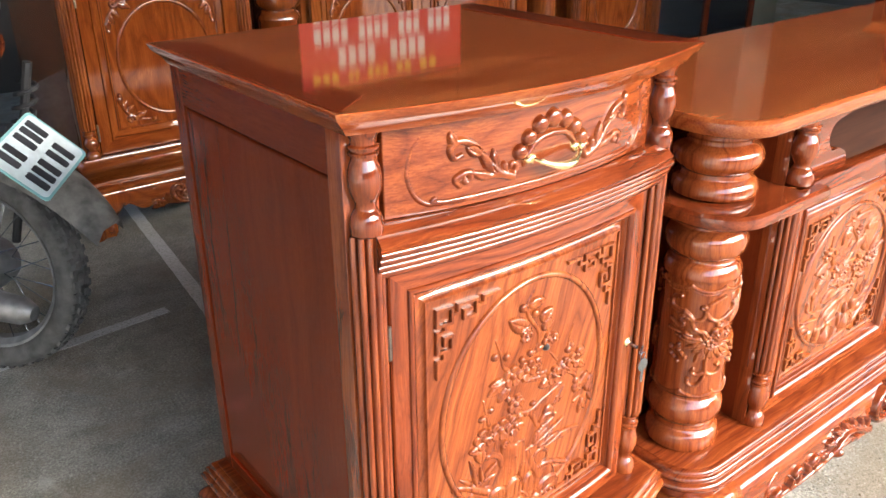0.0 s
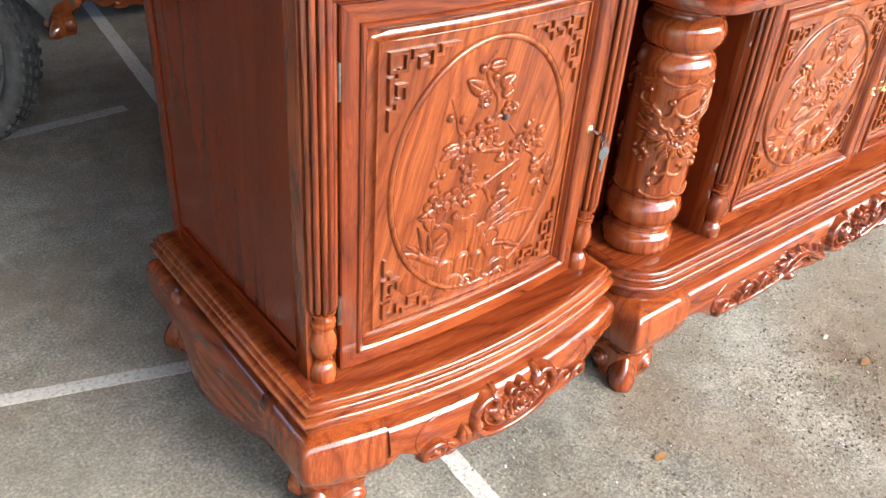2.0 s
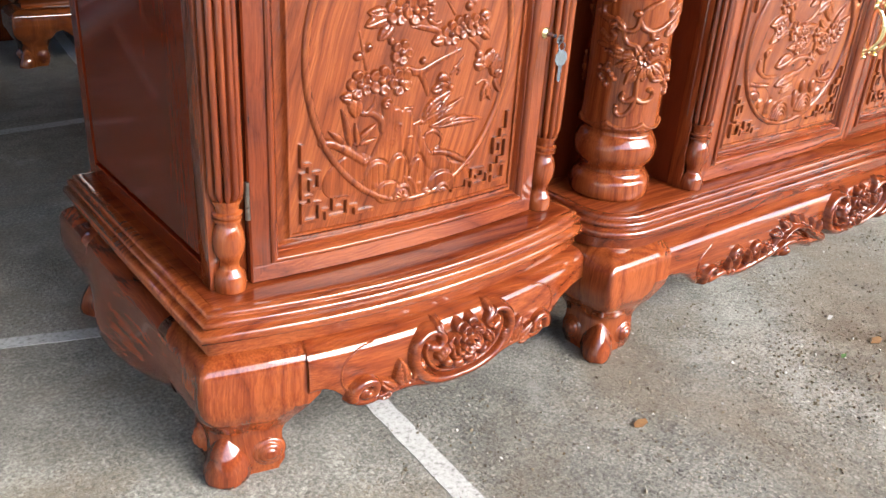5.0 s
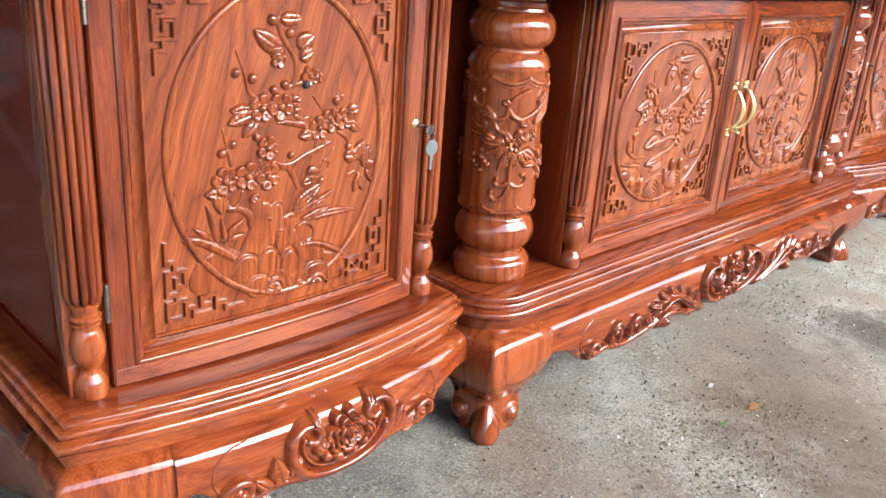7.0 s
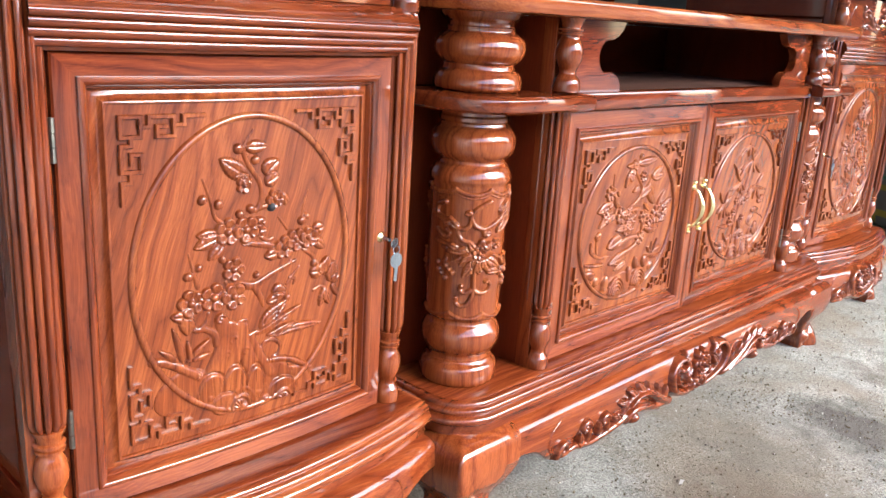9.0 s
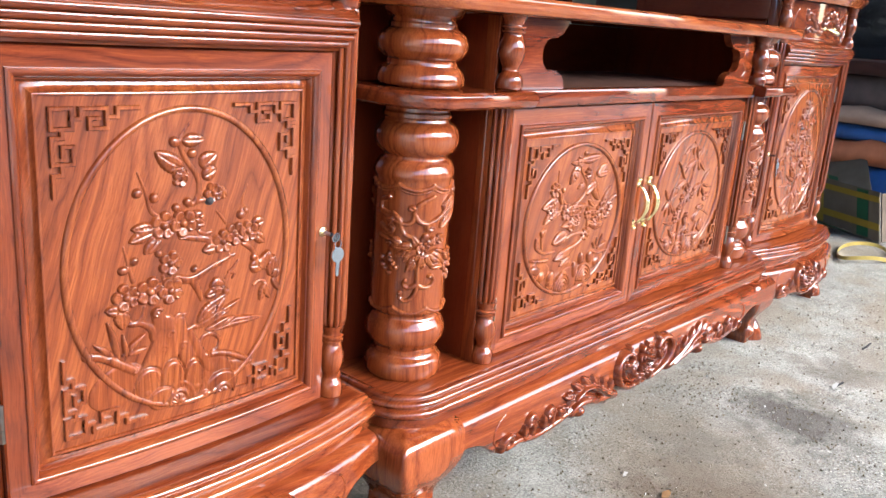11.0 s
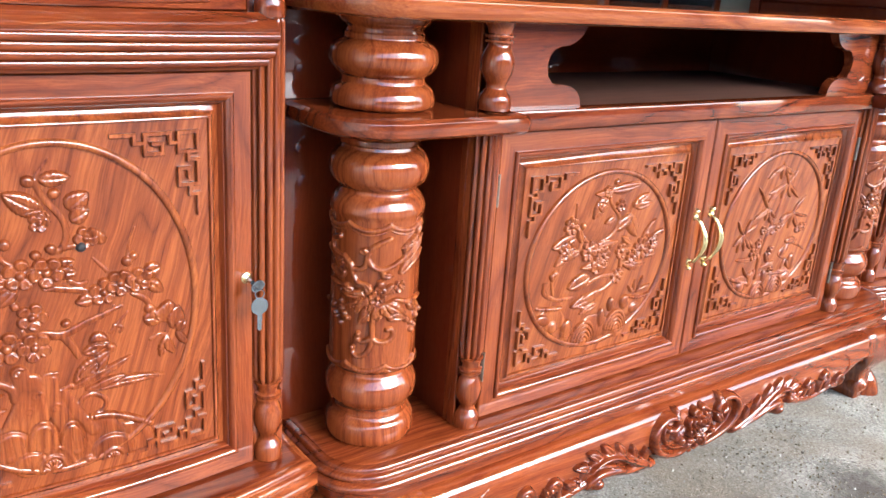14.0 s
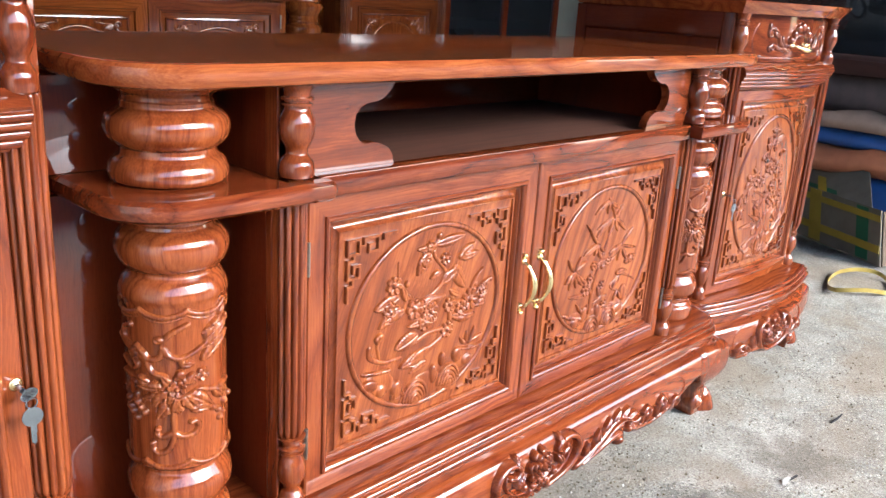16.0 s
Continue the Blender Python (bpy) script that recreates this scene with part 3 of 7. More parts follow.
        for a in np.linspace(0.3, 2.84, 7):
            self.ridge([(c[0] + q * k * 0.3 * math.cos(a), c[1] - 0.45 * q + q * k * 0.4 * math.sin(a)), (c[0] + q * (k + 0.12) * math.cos(a), c[1] - 0.45 * q + 1.3 * q * (k + 0.12) * math.sin(a))], 0.035 * q, 0.035 * q, 1.6, h * 0.7)

    def bank(self, pts, count, wide):
        """A curved bank: a round band cut across into many short ribs."""
        ps = np.array([p[:2] for p in pts], float)
        w = self.window(ps[:, 0].min() - 0.02, ps[:, 0].max() + 0.02, ps[:, 1].min() - 0.02, ps[:, 1].max() + 0.02)
        if w is None:
            return
        where, U, V = w
        z, n = np.zeros_like(U), len(ps) - 1
        for k in range(n):
            a, d = ps[k], ps[k + 1] - ps[k]
            t = np.clip(((U - a[0]) * d[0] + (V - a[1]) * d[1]) / (d @ d + 1e-12), 0, 1)
            q = np.hypot(U - a[0] - t * d[0], V - a[1] - t * d[1]) / (wide * 0.62)
            s = (k + t) / n
            z = np.maximum(z, np.maximum(0, 1 - q ** 2) ** 0.4 * (0.0066 - 0.0032 * (np.cos(2 * np.pi * count * s) > 0.62)))
        self.lay(where, z)

    def mesh(self, M, lift=0.0):
        """The raised part as a bmesh on the surface M(u, v, w)."""
        p = np.pad(self.h, 1)
        z = 0.72 * self.h + 0.07 * (p[:-2, 1:-1] + p[2:, 1:-1] + p[1:-1, :-2] + p[1:-1, 2:])
        up = z > 0.00025
        cell = up[:-1, :-1] | up[1:, :-1] | up[:-1, 1:] | up[1:, 1:]
        used = np.zeros_like(up)
        for a, b in ((0, 0), (0, 1), (1, 0), (1, 1)):
            used[a:a + cell.shape[0], b:b + cell.shape[1]] |= cell
        index = np.full(up.shape, -1)
        jj, ii = np.nonzero(used)
        index[jj, ii] = np.arange(len(jj))
        verts = [M(self.u0 + self.step * i, self.v0 + self.step * j, float(w) + lift - (0.0012 if w < 0.00025 else 0.0)) for j, i, w in zip(jj.tolist(), ii.tolist(), z[jj, ii].tolist())]
        cj, ci = np.nonzero(cell)
        faces = np.stack((index[cj, ci], index[cj, ci + 1], index[cj + 1, ci + 1], index[cj + 1, ci]), 1).tolist()
        me = bpy.data.meshes.new("field")
        me.from_pydata(verts, [], faces)
        bm = bmesh.new()
        bm.from_mesh(me)
        bpy.data.meshes.remove(me)
        return bm


def scroll_line(c, r, start, turns, n=26):
    return [(c[0] + r * (1 - 0.84 * i / n) * math.cos(start + turns * 2 * math.pi * i / n), c[1] + r * (1 - 0.84 * i / n) * math.sin(start + turns * 2 * math.pi * i / n)) for i in range(n + 1)]


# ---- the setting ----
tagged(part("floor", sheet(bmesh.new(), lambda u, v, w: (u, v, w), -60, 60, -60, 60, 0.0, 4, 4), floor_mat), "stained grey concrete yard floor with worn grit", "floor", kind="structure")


def strip(pts, width, seed):
    """A worn, slightly uneven band of pale joint fill on the floor."""
    rnd, bm = random.Random(seed), bmesh.new()
    (x0, y0), (x1, y1) = pts
    d = Vector((x1 - x0, y1 - y0))
    n = max(6, int(d.length / 0.03))
    s = Vector((-d.y, d.x)).normalized()
    rows = []
    for i in range(n + 1):
        c = Vector((x0, y0)) + d * i / n
        a, b = width / 2 + rnd.uniform(-0.0012, 0.0012), width / 2 + rnd.uniform(-0.0012, 0.0012)
        rows.append([(*(c - s * a), -0.002), (*(c - s * a), 0.0012), (*(c + s * b), 0.0012), (*(c + s * b), -0.002)])
    loops(bm, rows, False)
    return tagged(part("joint_line", bm, line_mat), "pale worn line of joint fill across the concrete floor", "floor line", kind="structure")


strip(((0.262, 0.30), (0.205, -0.60)), 0.036, 1)
strip(((-0.90, 0.745), (0.30, 0.365)), 0.030, 2)
strip(((-0.40, 1.585), (0.30, 1.635)), 0.040, 3)
strip(((0.36, 1.20), (0.56, 2.9)), 0.045, 4)

# Unseen shed shaping the light: back and side walls, roof open to the yard
tagged(part("wall_back", nbox(-8, 9, 5.0, 5.2, 0, 3.85, 0), dark_wall), "rendered back wall of the shed, near-black for its unlit depth", "wall", kind="structure")
# Added out of view: cuts off the sky on the left.
tagged(part("unseen_wall_left", nbox(-2.9, -2.7, -3.2, 2.4, 0, 3.9, 0), pale_wall), "unseen pale side wall, added to block and bounce light", "wall", kind="structure")
# Out of view on the right, run forward to darken the glossy reflections.
tagged(part("unseen_wall_right", nbox(8.0, 8.2, -3.4, 5.0, 0, 3.9, 0), wall_paint), "unseen dull grey side wall, keeps bright yard reflections out", "wall", kind="structure")


def roof():
    bm, rows = bmesh.new(), []
    for j, y in enumerate((-3.2, 5.3)):
        rows.append([(-2.7 + 0.05 * i, y, 3.25 + 0.08 * (y + 2.4) + 0.012 * math.sin(i * 1.57)) for i in range(235)])
    rows += [[(x, y, z + 0.01) for x, y, z in r] for r in rows[::-1]]
    loops(bm, rows, False)
    return bm


# Not in view; its edges limit the sky that lights and glints.
tagged(part("unseen_roof", roof(), roof_metal), "unseen corrugated metal roof, its edges set to frame the sky", "roof", kind="structure")
# Invented wall behind the viewer, cutting off the sky near the horizon.
tagged(part("unseen_sky_block", nbox(-20, 20, -13.0, -12.7, 0, 3.6, 0), wall_paint), "unseen plain wall, placed to block the low sky", "wall", kind="structure")
tagged(part("pillar", nbox(4.84, 5.2, 2.6, 2.96, 0, 3.6, 0.01), beige_paint), "beige painted square pillar of the shed", "pillar", kind="structure")


# ---- carved side cabinet ----
CX = 0.29            # its middle; the unit runs from -0.02 to 0.60


def bow(x, edge, mid, half=0.29):
    return mid + (edge - mid) * min(1.6, ((x - CX) / half) ** 2)


def bow_line(x0, x1, edge, mid, n=16, half=0.29):
    return [(x0 + (x1 - x0) * i / n, bow(x0 + (x1 - x0) * i / n, edge, mid, half)) for i in range(n + 1)]


def door_map(u, v, w):
    return Vector((u, bow(u, 0.066, 0.043) - w, v))


def drawer_map(u, v, w):
    return Vector((u, bow(u, 0.084, 0.031) - w, v))


def flat_map(y):
    return lambda u, v, w: Vector((u, y - w, v))


def fret(bm, M, cu, cv, su, sv, cell, bar, h):
    """A stepped key-pattern corner piece, its arms along su and sv."""
    arms = [[(0, 0), (3, 0), (3, 3), (0, 3), (0, 0)],
            [(3, 1.5), (4.3, 1.5), (4.3, 0), (8.2, 0), (8.2, 3), (5.6, 3), (5.6, 1.5), (6.9, 1.5)],
            [(8.2, 1.3), (9.8, 1.3), (9.8, 0), (13, 0)]]
    arms += [[(b, a) for a, b in p] for p in arms[1:]]
    hb, e = bar / 2, bar * 0.16
    for p in arms:
        ring = p[0] == p[-1]
        q = [(cu + su * a * cell, cv + sv * b * cell) for a, b in (p[:-1] if ring else p)]
        if not ring:
            for i, j in ((0, 1), (-1, -2)):
                d = Vector((q[i][0] - q[j][0], q[i][1] - q[j][1])).normalized() * hb
                q[i] = (q[i][0] + d.x, q[i][1] + d.y)
        ns = offsets(q, ring)
        rows = [[M(x + k.x * o, y + k.y * o, w) for o, w in ((-hb, -0.001), (-hb, h * 0.78), (-hb + e, h), (hb - e, h), (hb, h * 0.78), (hb, -0.001))] for (x, y), k in zip(q, ns)]
        vs = loops(bm, rows, False)
        if ring:
            for i in range(5):
                bm.faces.new((vs[-1][i], vs[-1][i + 1], vs[0][i + 1], vs[0][i]))
        else:
            bm.faces.new(vs[0])
            bm.faces.new(vs[-1][::-1])


def oval(bm, M, c, rx, ry, bead, h, n=64):
    rings = []
    for i in range(n):
        a = 2 * math.pi * i / n
        ca, sa = math.cos(a), math.sin(a)
        rings.append([M(c[0] + (rx + k) * ca, c[1] + (ry + k) * sa, w) for k, w in ((bead, -0.001), (bead * 0.75, h * 0.7), (0, h), (-bead * 0.75, h * 0.7), (-bead, -0.001))])
    rings.append(rings[0])
    loops(bm, rings, False)


def chisel(F, c, rx, ry, k):
    """The carver's strokes on an oval: places run from -1 to 1 across it, widths are in steps of k metres."""
    def at(u, v):
        return c[0] + u * rx, c[1] + v * ry

    def sprays(rows):
        for i, (u0, v0, u1, v1, w) in enumerate(rows):
            (x0, y0), (x1, y1) = at(u0, v0), at(u1, v1)
            bend = 0.22 * (-1) ** i
            turn = math.atan2(y1 - y0, x1 - x0) - math.atan(0.5 * bend)
            F.leaf((x0, y0), turn, math.hypot(x1 - x0, y1 - y0) * 1.02, w * k * 1.62, 0.0052 + 0.00016 * w, bend, w >= 8)

    def stem(pts, a, b):
        F.ridge(spline([at(*p) for p in pts], 6), a * k * 1.35, b * k * 1.35, 0.95 if a < 8 else 0.74 if a < 12 else 0.50)
        if 8 < a < 12:
            for s in (-0.4, 0.35):
                F.ridge(spline([(x + s * a * k, y) for x, y in (at(*p) for p in pts)], 6), a * k * 0.2, b * k * 0.2, 1.2, a * k * 0.46)

    def bank(pts, wide, count):
        F.bank(spline([at(*p) for p in pts], 6), count, wide * k)

    def blossom(rows):
        for i, (u, v, r, n) in enumerate(rows):
            F.petals(at(u, v), r * k * 1.12, 0.0074, 0.7 * i, n)

    def buds(rows):
        for u, v, r in rows:
            F.dome(at(u, v), r * k * 1.1, r * k, u * 5, 0.0070)

    def rocks(rows, h):
        for u, v, a, b in rows:
            F.dome(at(u, v), a * k * 1.15, b * k * 1.1, u * 0.3, h * 1.15)

    def ledges(rows):
        for u, v, q, n in rows:
            F.shell(at(u, v), q * k, n, 0.0105)

    def lobes(rows):
        for u, v, a, b, ang, h, ribs in rows:
            F.lobe(at(u, v), a * k, b * k, ang, h, ribs)
    return at, sprays, stem, bank, blossom, buds, rocks, ledges, lobes


def plum_carving(F, c, rx, ry):
    """Plum branches with blossom over gnarled roots and rocks, within an oval."""
    at, sprays, stem, bank, blossom, buds, rocks, ledges, lobes = chisel(F, c, rx, ry, rx / 317)
    lobes(((-0.66, -0.77, 78, 53, 0.5, 0.0034, 0), (0.44, -0.95, 71, 53, -0.5, 0.004, 0), (0.22, -0.89, 58, 66, -0.3, 0.0046, 2)))
    bank([(-0.89, -0.52), (-0.76, -0.55), (-0.61, -0.63), (-0.49, -0.7)], 20, 19)
    bank([(0.13, -0.71), (0.28, -0.72), (0.44, -0.77), (0.62, -0.86)], 15, 17)
    stem([(-0.34, -0.49), (-0.36, -0.42), (-0.44, -0.37), (-0.53, -0.36), (-0.56, -0.31), (-0.59, -0.26)], 7.6, 5)
    stem([(-0.48, -0.36), (-0.43, -0.32), (-0.41, -0.26)], 5.7, 3.8)
    stem([(-0.54, -0.26), (-0.55, -0.2), (-0.56, -0.15)], 3.8, 3.1)
    stem([(-0.3, -0.32), (-0.27, -0.42), (-0.29, -0.55), (-0.37, -0.7), (-0.44, -0.85)], 13.9, 23.9)
    stem([(-0.22, -0.4), (-0.2, -0.53), (-0.21, -0.69), (-0.2, -0.86)], 16.4, 22.7)
    stem([(-0.1, -0.42), (-0.09, -0.53), (-0.03, -0.69), (0.02, -0.89)], 13.9, 21.4)
    stem([(-0.01, -0.52), (0.07, -0.66), (0.18, -0.8)], 10.1, 12.6)
    stem([(-0.15, -0.41), (-0.12, -0.37), (-0.05, -0.37)], 6.3, 3.8)
    stem([(-0.11, -0.51), (-0.02, -0.49), (0.04, -0.47)], 6.3, 5)
    stem([(0.08, -0.63), (0.12, -0.57), (0.2, -0.56), (0.28, -0.61), (0.27, -0.67), (0.21, -0.69)], 5, 3.8)
    lobes(((-0.38, -0.83, 41, 56, 0.12, 0.0078, 3), (-0.18, -0.83, 36, 63, 0, 0.009, 3), (0.02, -0.86, 29, 59, 0, 0.0084, 2), (-0.28, -0.94, 37, 34, 0.1, 0.0072, 0), (0.31, -0.97, 51, 44, -0.2, 0.0074, 0)))
    sprays(((-0.64, -0.58, -0.72, -0.32, 5.5), (-0.61, -0.57, -0.41, -0.44, 5), (-0.69, -0.55, -0.83, -0.45, 5), (-0.56, -0.57, -0.4, -0.54, 5), (-0.58, -0.58, -0.6, -0.42, 4)))
    sprays(((0.07, -0.48, 0.49, -0.35, 7), (0.14, -0.52, 0.73, -0.53, 9), (0.07, -0.46, 0.33, -0.29, 17), (0.1, -0.45, 0.24, -0.35, 7), (0.04, -0.49, 0.31, -0.4, 6), (0.19, -0.52, 0.43, -0.47, 6)))
    stem([(-0.09, 0.81), (-0.04, 0.71), (0.07, 0.58), (0.09, 0.48), (0.05, 0.4), (-0.01, 0.39)], 5, 6)
    stem([(0.05, 0.4), (0.13, 0.41), (0.22, 0.44)], 5, 6)
    stem([(0.01, 0.93), (-0.07, 0.84), (-0.08, 0.79)], 2.5, 4)
    stem([(-0.44, 0.63), (-0.38, 0.5), (-0.34, 0.38), (-0.26, 0.32)], 2.5, 5)
    stem([(-0.08, 0.18), (0.07, 0.15), (0.17, 0.13), (0.25, 0.09)], 6, 7)
    stem([(0.09, 0.2), (0.15, 0.17), (0.2, 0.18)], 5, 5)
    stem([(0.57, 0.48), (0.52, 0.37), (0.5, 0.27)], 2, 4)
    stem([(0.26, 0.32), (0.31, 0.27), (0.35, 0.23)], 2.5, 4)
    stem([(0.53, 0.06), (0.63, 0), (0.65, -0.06)], 5, 6)
    stem([(0.65, -0.27), (0.72, -0.25), (0.78, -0.27)], 4, 4)
    stem([(-0.12, -0.11), (0.02, -0.13), (0.18, -0.08), (0.29, -0.05), (0.44, -0.01)], 9, 4)
    stem([(0.01, -0.13), (0.07, -0.21), (0.11, -0.29)], 8, 5)
    stem([(0.29, -0.06), (0.37, -0.03), (0.39, 0)], 4, 3)
    stem([(0.35, -0.17), (0.41, -0.12), (0.48, -0.06)], 4, 3)
    stem([(-0.57, 0.16), (-0.53, 0.03), (-0.5, -0.07)], 2.5, 5)
    stem([(0.38, -0.13), (0.44, -0.15), (0.42, -0.18)], 4, 3)
    stem([(-0.25, -0.07), (-0.22, -0.12), (-0.16, -0.15)], 4, 4)
    sprays(((-0.06, 0.82, 0.14, 0.82, 11), (-0.05, 0.63, -0.29, 0.75, 15), (-0.01, 0.59, -0.16, 0.63, 8), (0.11, 0.63, 0.25, 0.72, 15), (0.12, 0.57, 0.25, 0.62, 12), (-0.32, 0.27, -0.5, 0.27, 10), (-0.32, 0.24, -0.52, 0.19, 11), (-0.27, 0.2, -0.4, 0.1, 11), (-0.02, 0.28, 0.13, 0.32, 12), (0, 0.25, 0.14, 0.25, 10), (0.62, 0.18, 0.75, 0.21, 13), (0.64, 0.12, 0.76, 0.04, 10), (0.27, 0.07, 0.12, 0.06, 11), (-0.59, -0.25, -0.73, -0.24, 10), (-0.59, -0.25, -0.6, -0.38, 13), (0.35, 0.41, 0.27, 0.49, 9)))
    sprays(((0.6, -0.12, 0.78, -0.12, 14), (0.77, -0.17, 0.8, -0.03, 17), (0.83, -0.23, 0.88, -0.08, 14), (0.87, -0.25, 0.93, -0.18, 9), (0.86, -0.25, 0.95, -0.36, 6), (0.78, -0.27, 0.72, -0.4, 9), (0.77, -0.29, 0.83, -0.4, 7), (0.19, -0.21, 0.34, -0.22, 15), (0.14, -0.27, 0.3, -0.24, 9)))
    buds(((-0.13, 0.81, 13), (0.03, 0.73, 12), (-0.45, 0.5, 12), (-0.31, 0.46, 12), (-0.12, 0.38, 11), (0.5, 0.27, 12), (0.55, 0.3, 10), (-0.49, 0.06, 11), (-0.58, 0.01, 12), (-0.28, 0.09, 10), (0.65, -0.06, 12), (-0.02, 0.41, 11), (0.04, -0.06, 10),))
    blossom(((-0.08, 0.57, 21, 5), (0.22, 0.45, 25, 5), (-0.23, 0.27, 34, 5), (-0.06, 0.27, 34, 5), (0.32, 0.1, 31, 5), (0.44, 0.14, 31, 5), (0.58, 0.14, 29, 5), (-0.18, 0.01, 31, 5), (-0.56, -0.17, 34, 5), (-0.36, -0.16, 36, 5), (-0.18, -0.18, 34, 5),))
    ledges(((-0.13, -0.95, 46, 2), (0.31, -1, 42, 2)))
    buds(((0.35, -0.27, 11), (0.05, -0.79, 11), (0.05, -0.92, 11), (0.13, -1, 11), (-0.41, -0.87, 11)))
    for u, v, r in ((-0.31, -0.32, 15), (-0.2, -0.49, 12), (-0.26, -0.58, 10), (-0.08, -0.59, 12)):
        F.ridge(scroll_line(at(u, v), r * rx / 317, 0.5, 1.0), 0.0017, 0.0015, 1.2, 0.0046)


def spindle(x, y, z0, z1, r, seg=24):
    """A small turned baluster."""
    h = z1 - z0
    prof = [(0.84, 0), (0.97, 0.02), (1.0, 0.09), (0.94, 0.17), (0.74, 0.235), (0.62, 0.27), (0.62, 0.30), (0.78, 0.37), (0.96, 0.46), (1.0, 0.54), (0.95, 0.62), (0.80, 0.70), (0.70, 0.75), (0.70, 0.765), (0.86, 0.775), (0.88, 0.80), (0.70, 0.81), (0.70, 0.825), (0.90, 0.835), (0.92, 0.86), (0.72, 0.875), (0.76, 0.92), (0.95, 1.0)]
    rows = []
    for i in range(len(prof) - 1):
        for k in range(3):
            z = prof[i][1] + (prof[i + 1][1] - prof[i][1]) * k / 3
            rows.append((r * easy(z, [b for a, b in prof], [a for a, b in prof]), z0 + h * z))
    rows.append((r * prof[-1][0], z1))
    return lathe(bmesh.new(), x, y, rows, seg)


def fluted(x, y, z0, z1, half, depth):
    """A reeded half-column with six rounds."""
    bm, sec = bmesh.new(), []
    for i in range(49):
        t = i / 48
        a = math.pi * (1 + t)
        k = 1.0 - 0.26 * (1 - abs(math.sin(6 * math.pi * t)) ** 0.6)
        sec.append((x + half * k * math.cos(a), y + depth * k * math.sin(a)))
    sec += [(x + half, y + 0.012), (x - half, y + 0.012)]
    rings = [[(x + (a - x) * s, y + (b - y) * s, z) for a, b in sec] for s, z in ((0.80, z0), (0.97, z0 + 0.008), (1, z0 + 0.012), (1, z1 - 0.004), (0.96, z1))]
    loops(bm, rings, True, True)
    return bm


def hinge(parent, x, y, z, h=0.048):
    bm = bmesh.new()
    tube(bm, [(x, y, z - h / 2), (x, y, z - h / 6)], 0.0032, 8)
    tube(bm, [(x, y, z - h / 6 + 0.0006), (x, y, z + h / 6 - 0.0006)], 0.0032, 8)
    tube(bm, [(x, y, z + h / 6), (x, y, z + h / 2)], 0.0032, 8)
    return part("hinge", bm, steel, parent, "dull steel butt hinge")


def bow_handle(parent, M, u, v, length, vertical=True):
    """A cast brass pull with swollen ends and a slim waisted grip."""
    bm, n = bmesh.new(), 24
    pts, rs = [], []
    for i in range(n + 1):
        t = i / n
        s = (t - 0.5) * length
        out = 0.006 + 0.020 * math.sin(math.pi * t) ** 0.6
        side = 0.0090 * math.sin(math.pi * t) - 0.004
        pts.append(M(u + side, v + s, out) if vertical else M(u + s, v - 0.010 * math.sin(math.pi * t), out))
        rs.append(0.0028 + 0.0034 * math.sin(math.pi * t) ** 2 + (0.0016 if i in (2, n - 2) else 0))
    tube(bm, pts, rs, 10)
    for s in (-0.5, 0.5):
        d = s * length
        for k, (q, h) in enumerate(((0.0075, 0.007), (0.0052, 0.009))):
            c = (u, v + d + k * 0.011 * (1 if s > 0 else -1)) if vertical else (u + d + k * 0.009 * (1 if s > 0 else -1), v)
            r_dome(bm, M, c, q, q, 0, h, 10)
    return part("handle", bm, brass, parent, "polished brass bow pull handle")


def arc(cx, cz, r, a0, a1, n=7):
    return [(cx + r * math.cos(radians(a0 + (a1 - a0) * i / n)), cz + r * math.sin(radians(a0 + (a1 - a0) * i / n))) for i in range(n + 1)]


SHOULDER = (0.0110, 0.1660, 0.0270)      # centre and radius of the rolled shoulder
ROLL = [SHOULDER[1] + SHOULDER[2] * math.sin(radians(a)) for a in (80, 72, 64, 56, 48, 40, 32, 24, 16, 8, 0)]


def apron_offset(z):
    """How far the swelling apron and knees stand out at a height."""
    o, c, r = SHOULDER
    if z >= c:
        return max(0.006, o + math.sqrt(max(0.0, r * r - (z - c) ** 2)) if z < c + r else 0.006)
    return float(np.interp(z, (0.0, 0.03, 0.05, 0.065, 0.08, 0.095, 0.11, 0.13, 0.15, c), (0.006, 0.008, 0.012, 0.018, 0.026, 0.033, 0.0375, 0.0405, 0.0402, o + r)))


def apron(path, bottoms, belly=0.0, low=0.088):
    """A swelling skirt board along a plan path with a shaped, rounded lower edge."""
    bm, ns, rows = bmesh.new(), offsets(path, False), []
    for i, ((x, y), k, zb) in enumerate(zip(path, ns, bottoms)):
        swell = belly * math.sin(math.pi * i / (len(path) - 1)) ** 2

        def apron_out(z):
            return apron_offset(z) + swell * math.exp(-((z - low) / 0.050) ** 2)
        row = [(x - k.x * 0.025, y - k.y * 0.025, 0.1985), (x + k.x * 0.006, y + k.y * 0.006, 0.1965)]
        for z in ROLL + [0.166 + (zb + 0.004 - 0.166) * q / 8 for q in range(1, 9)]:
            o = apron_out(z)
            row.append((x + k.x * o, y + k.y * o, z))
        o = apron_out(zb)
        row += [(x + k.x * (o - d), y + k.y * (o - d), zb + e) for d, e in ((0.0012, 0.001), (0.005, -0.0015), (0.012, -0.001), (0.022, 0.002))]
        row.append((x - k.x * 0.02, y - k.y * 0.02, 0.19))
        rows.append(row)
    loops(bm, rows, False)
    return bm


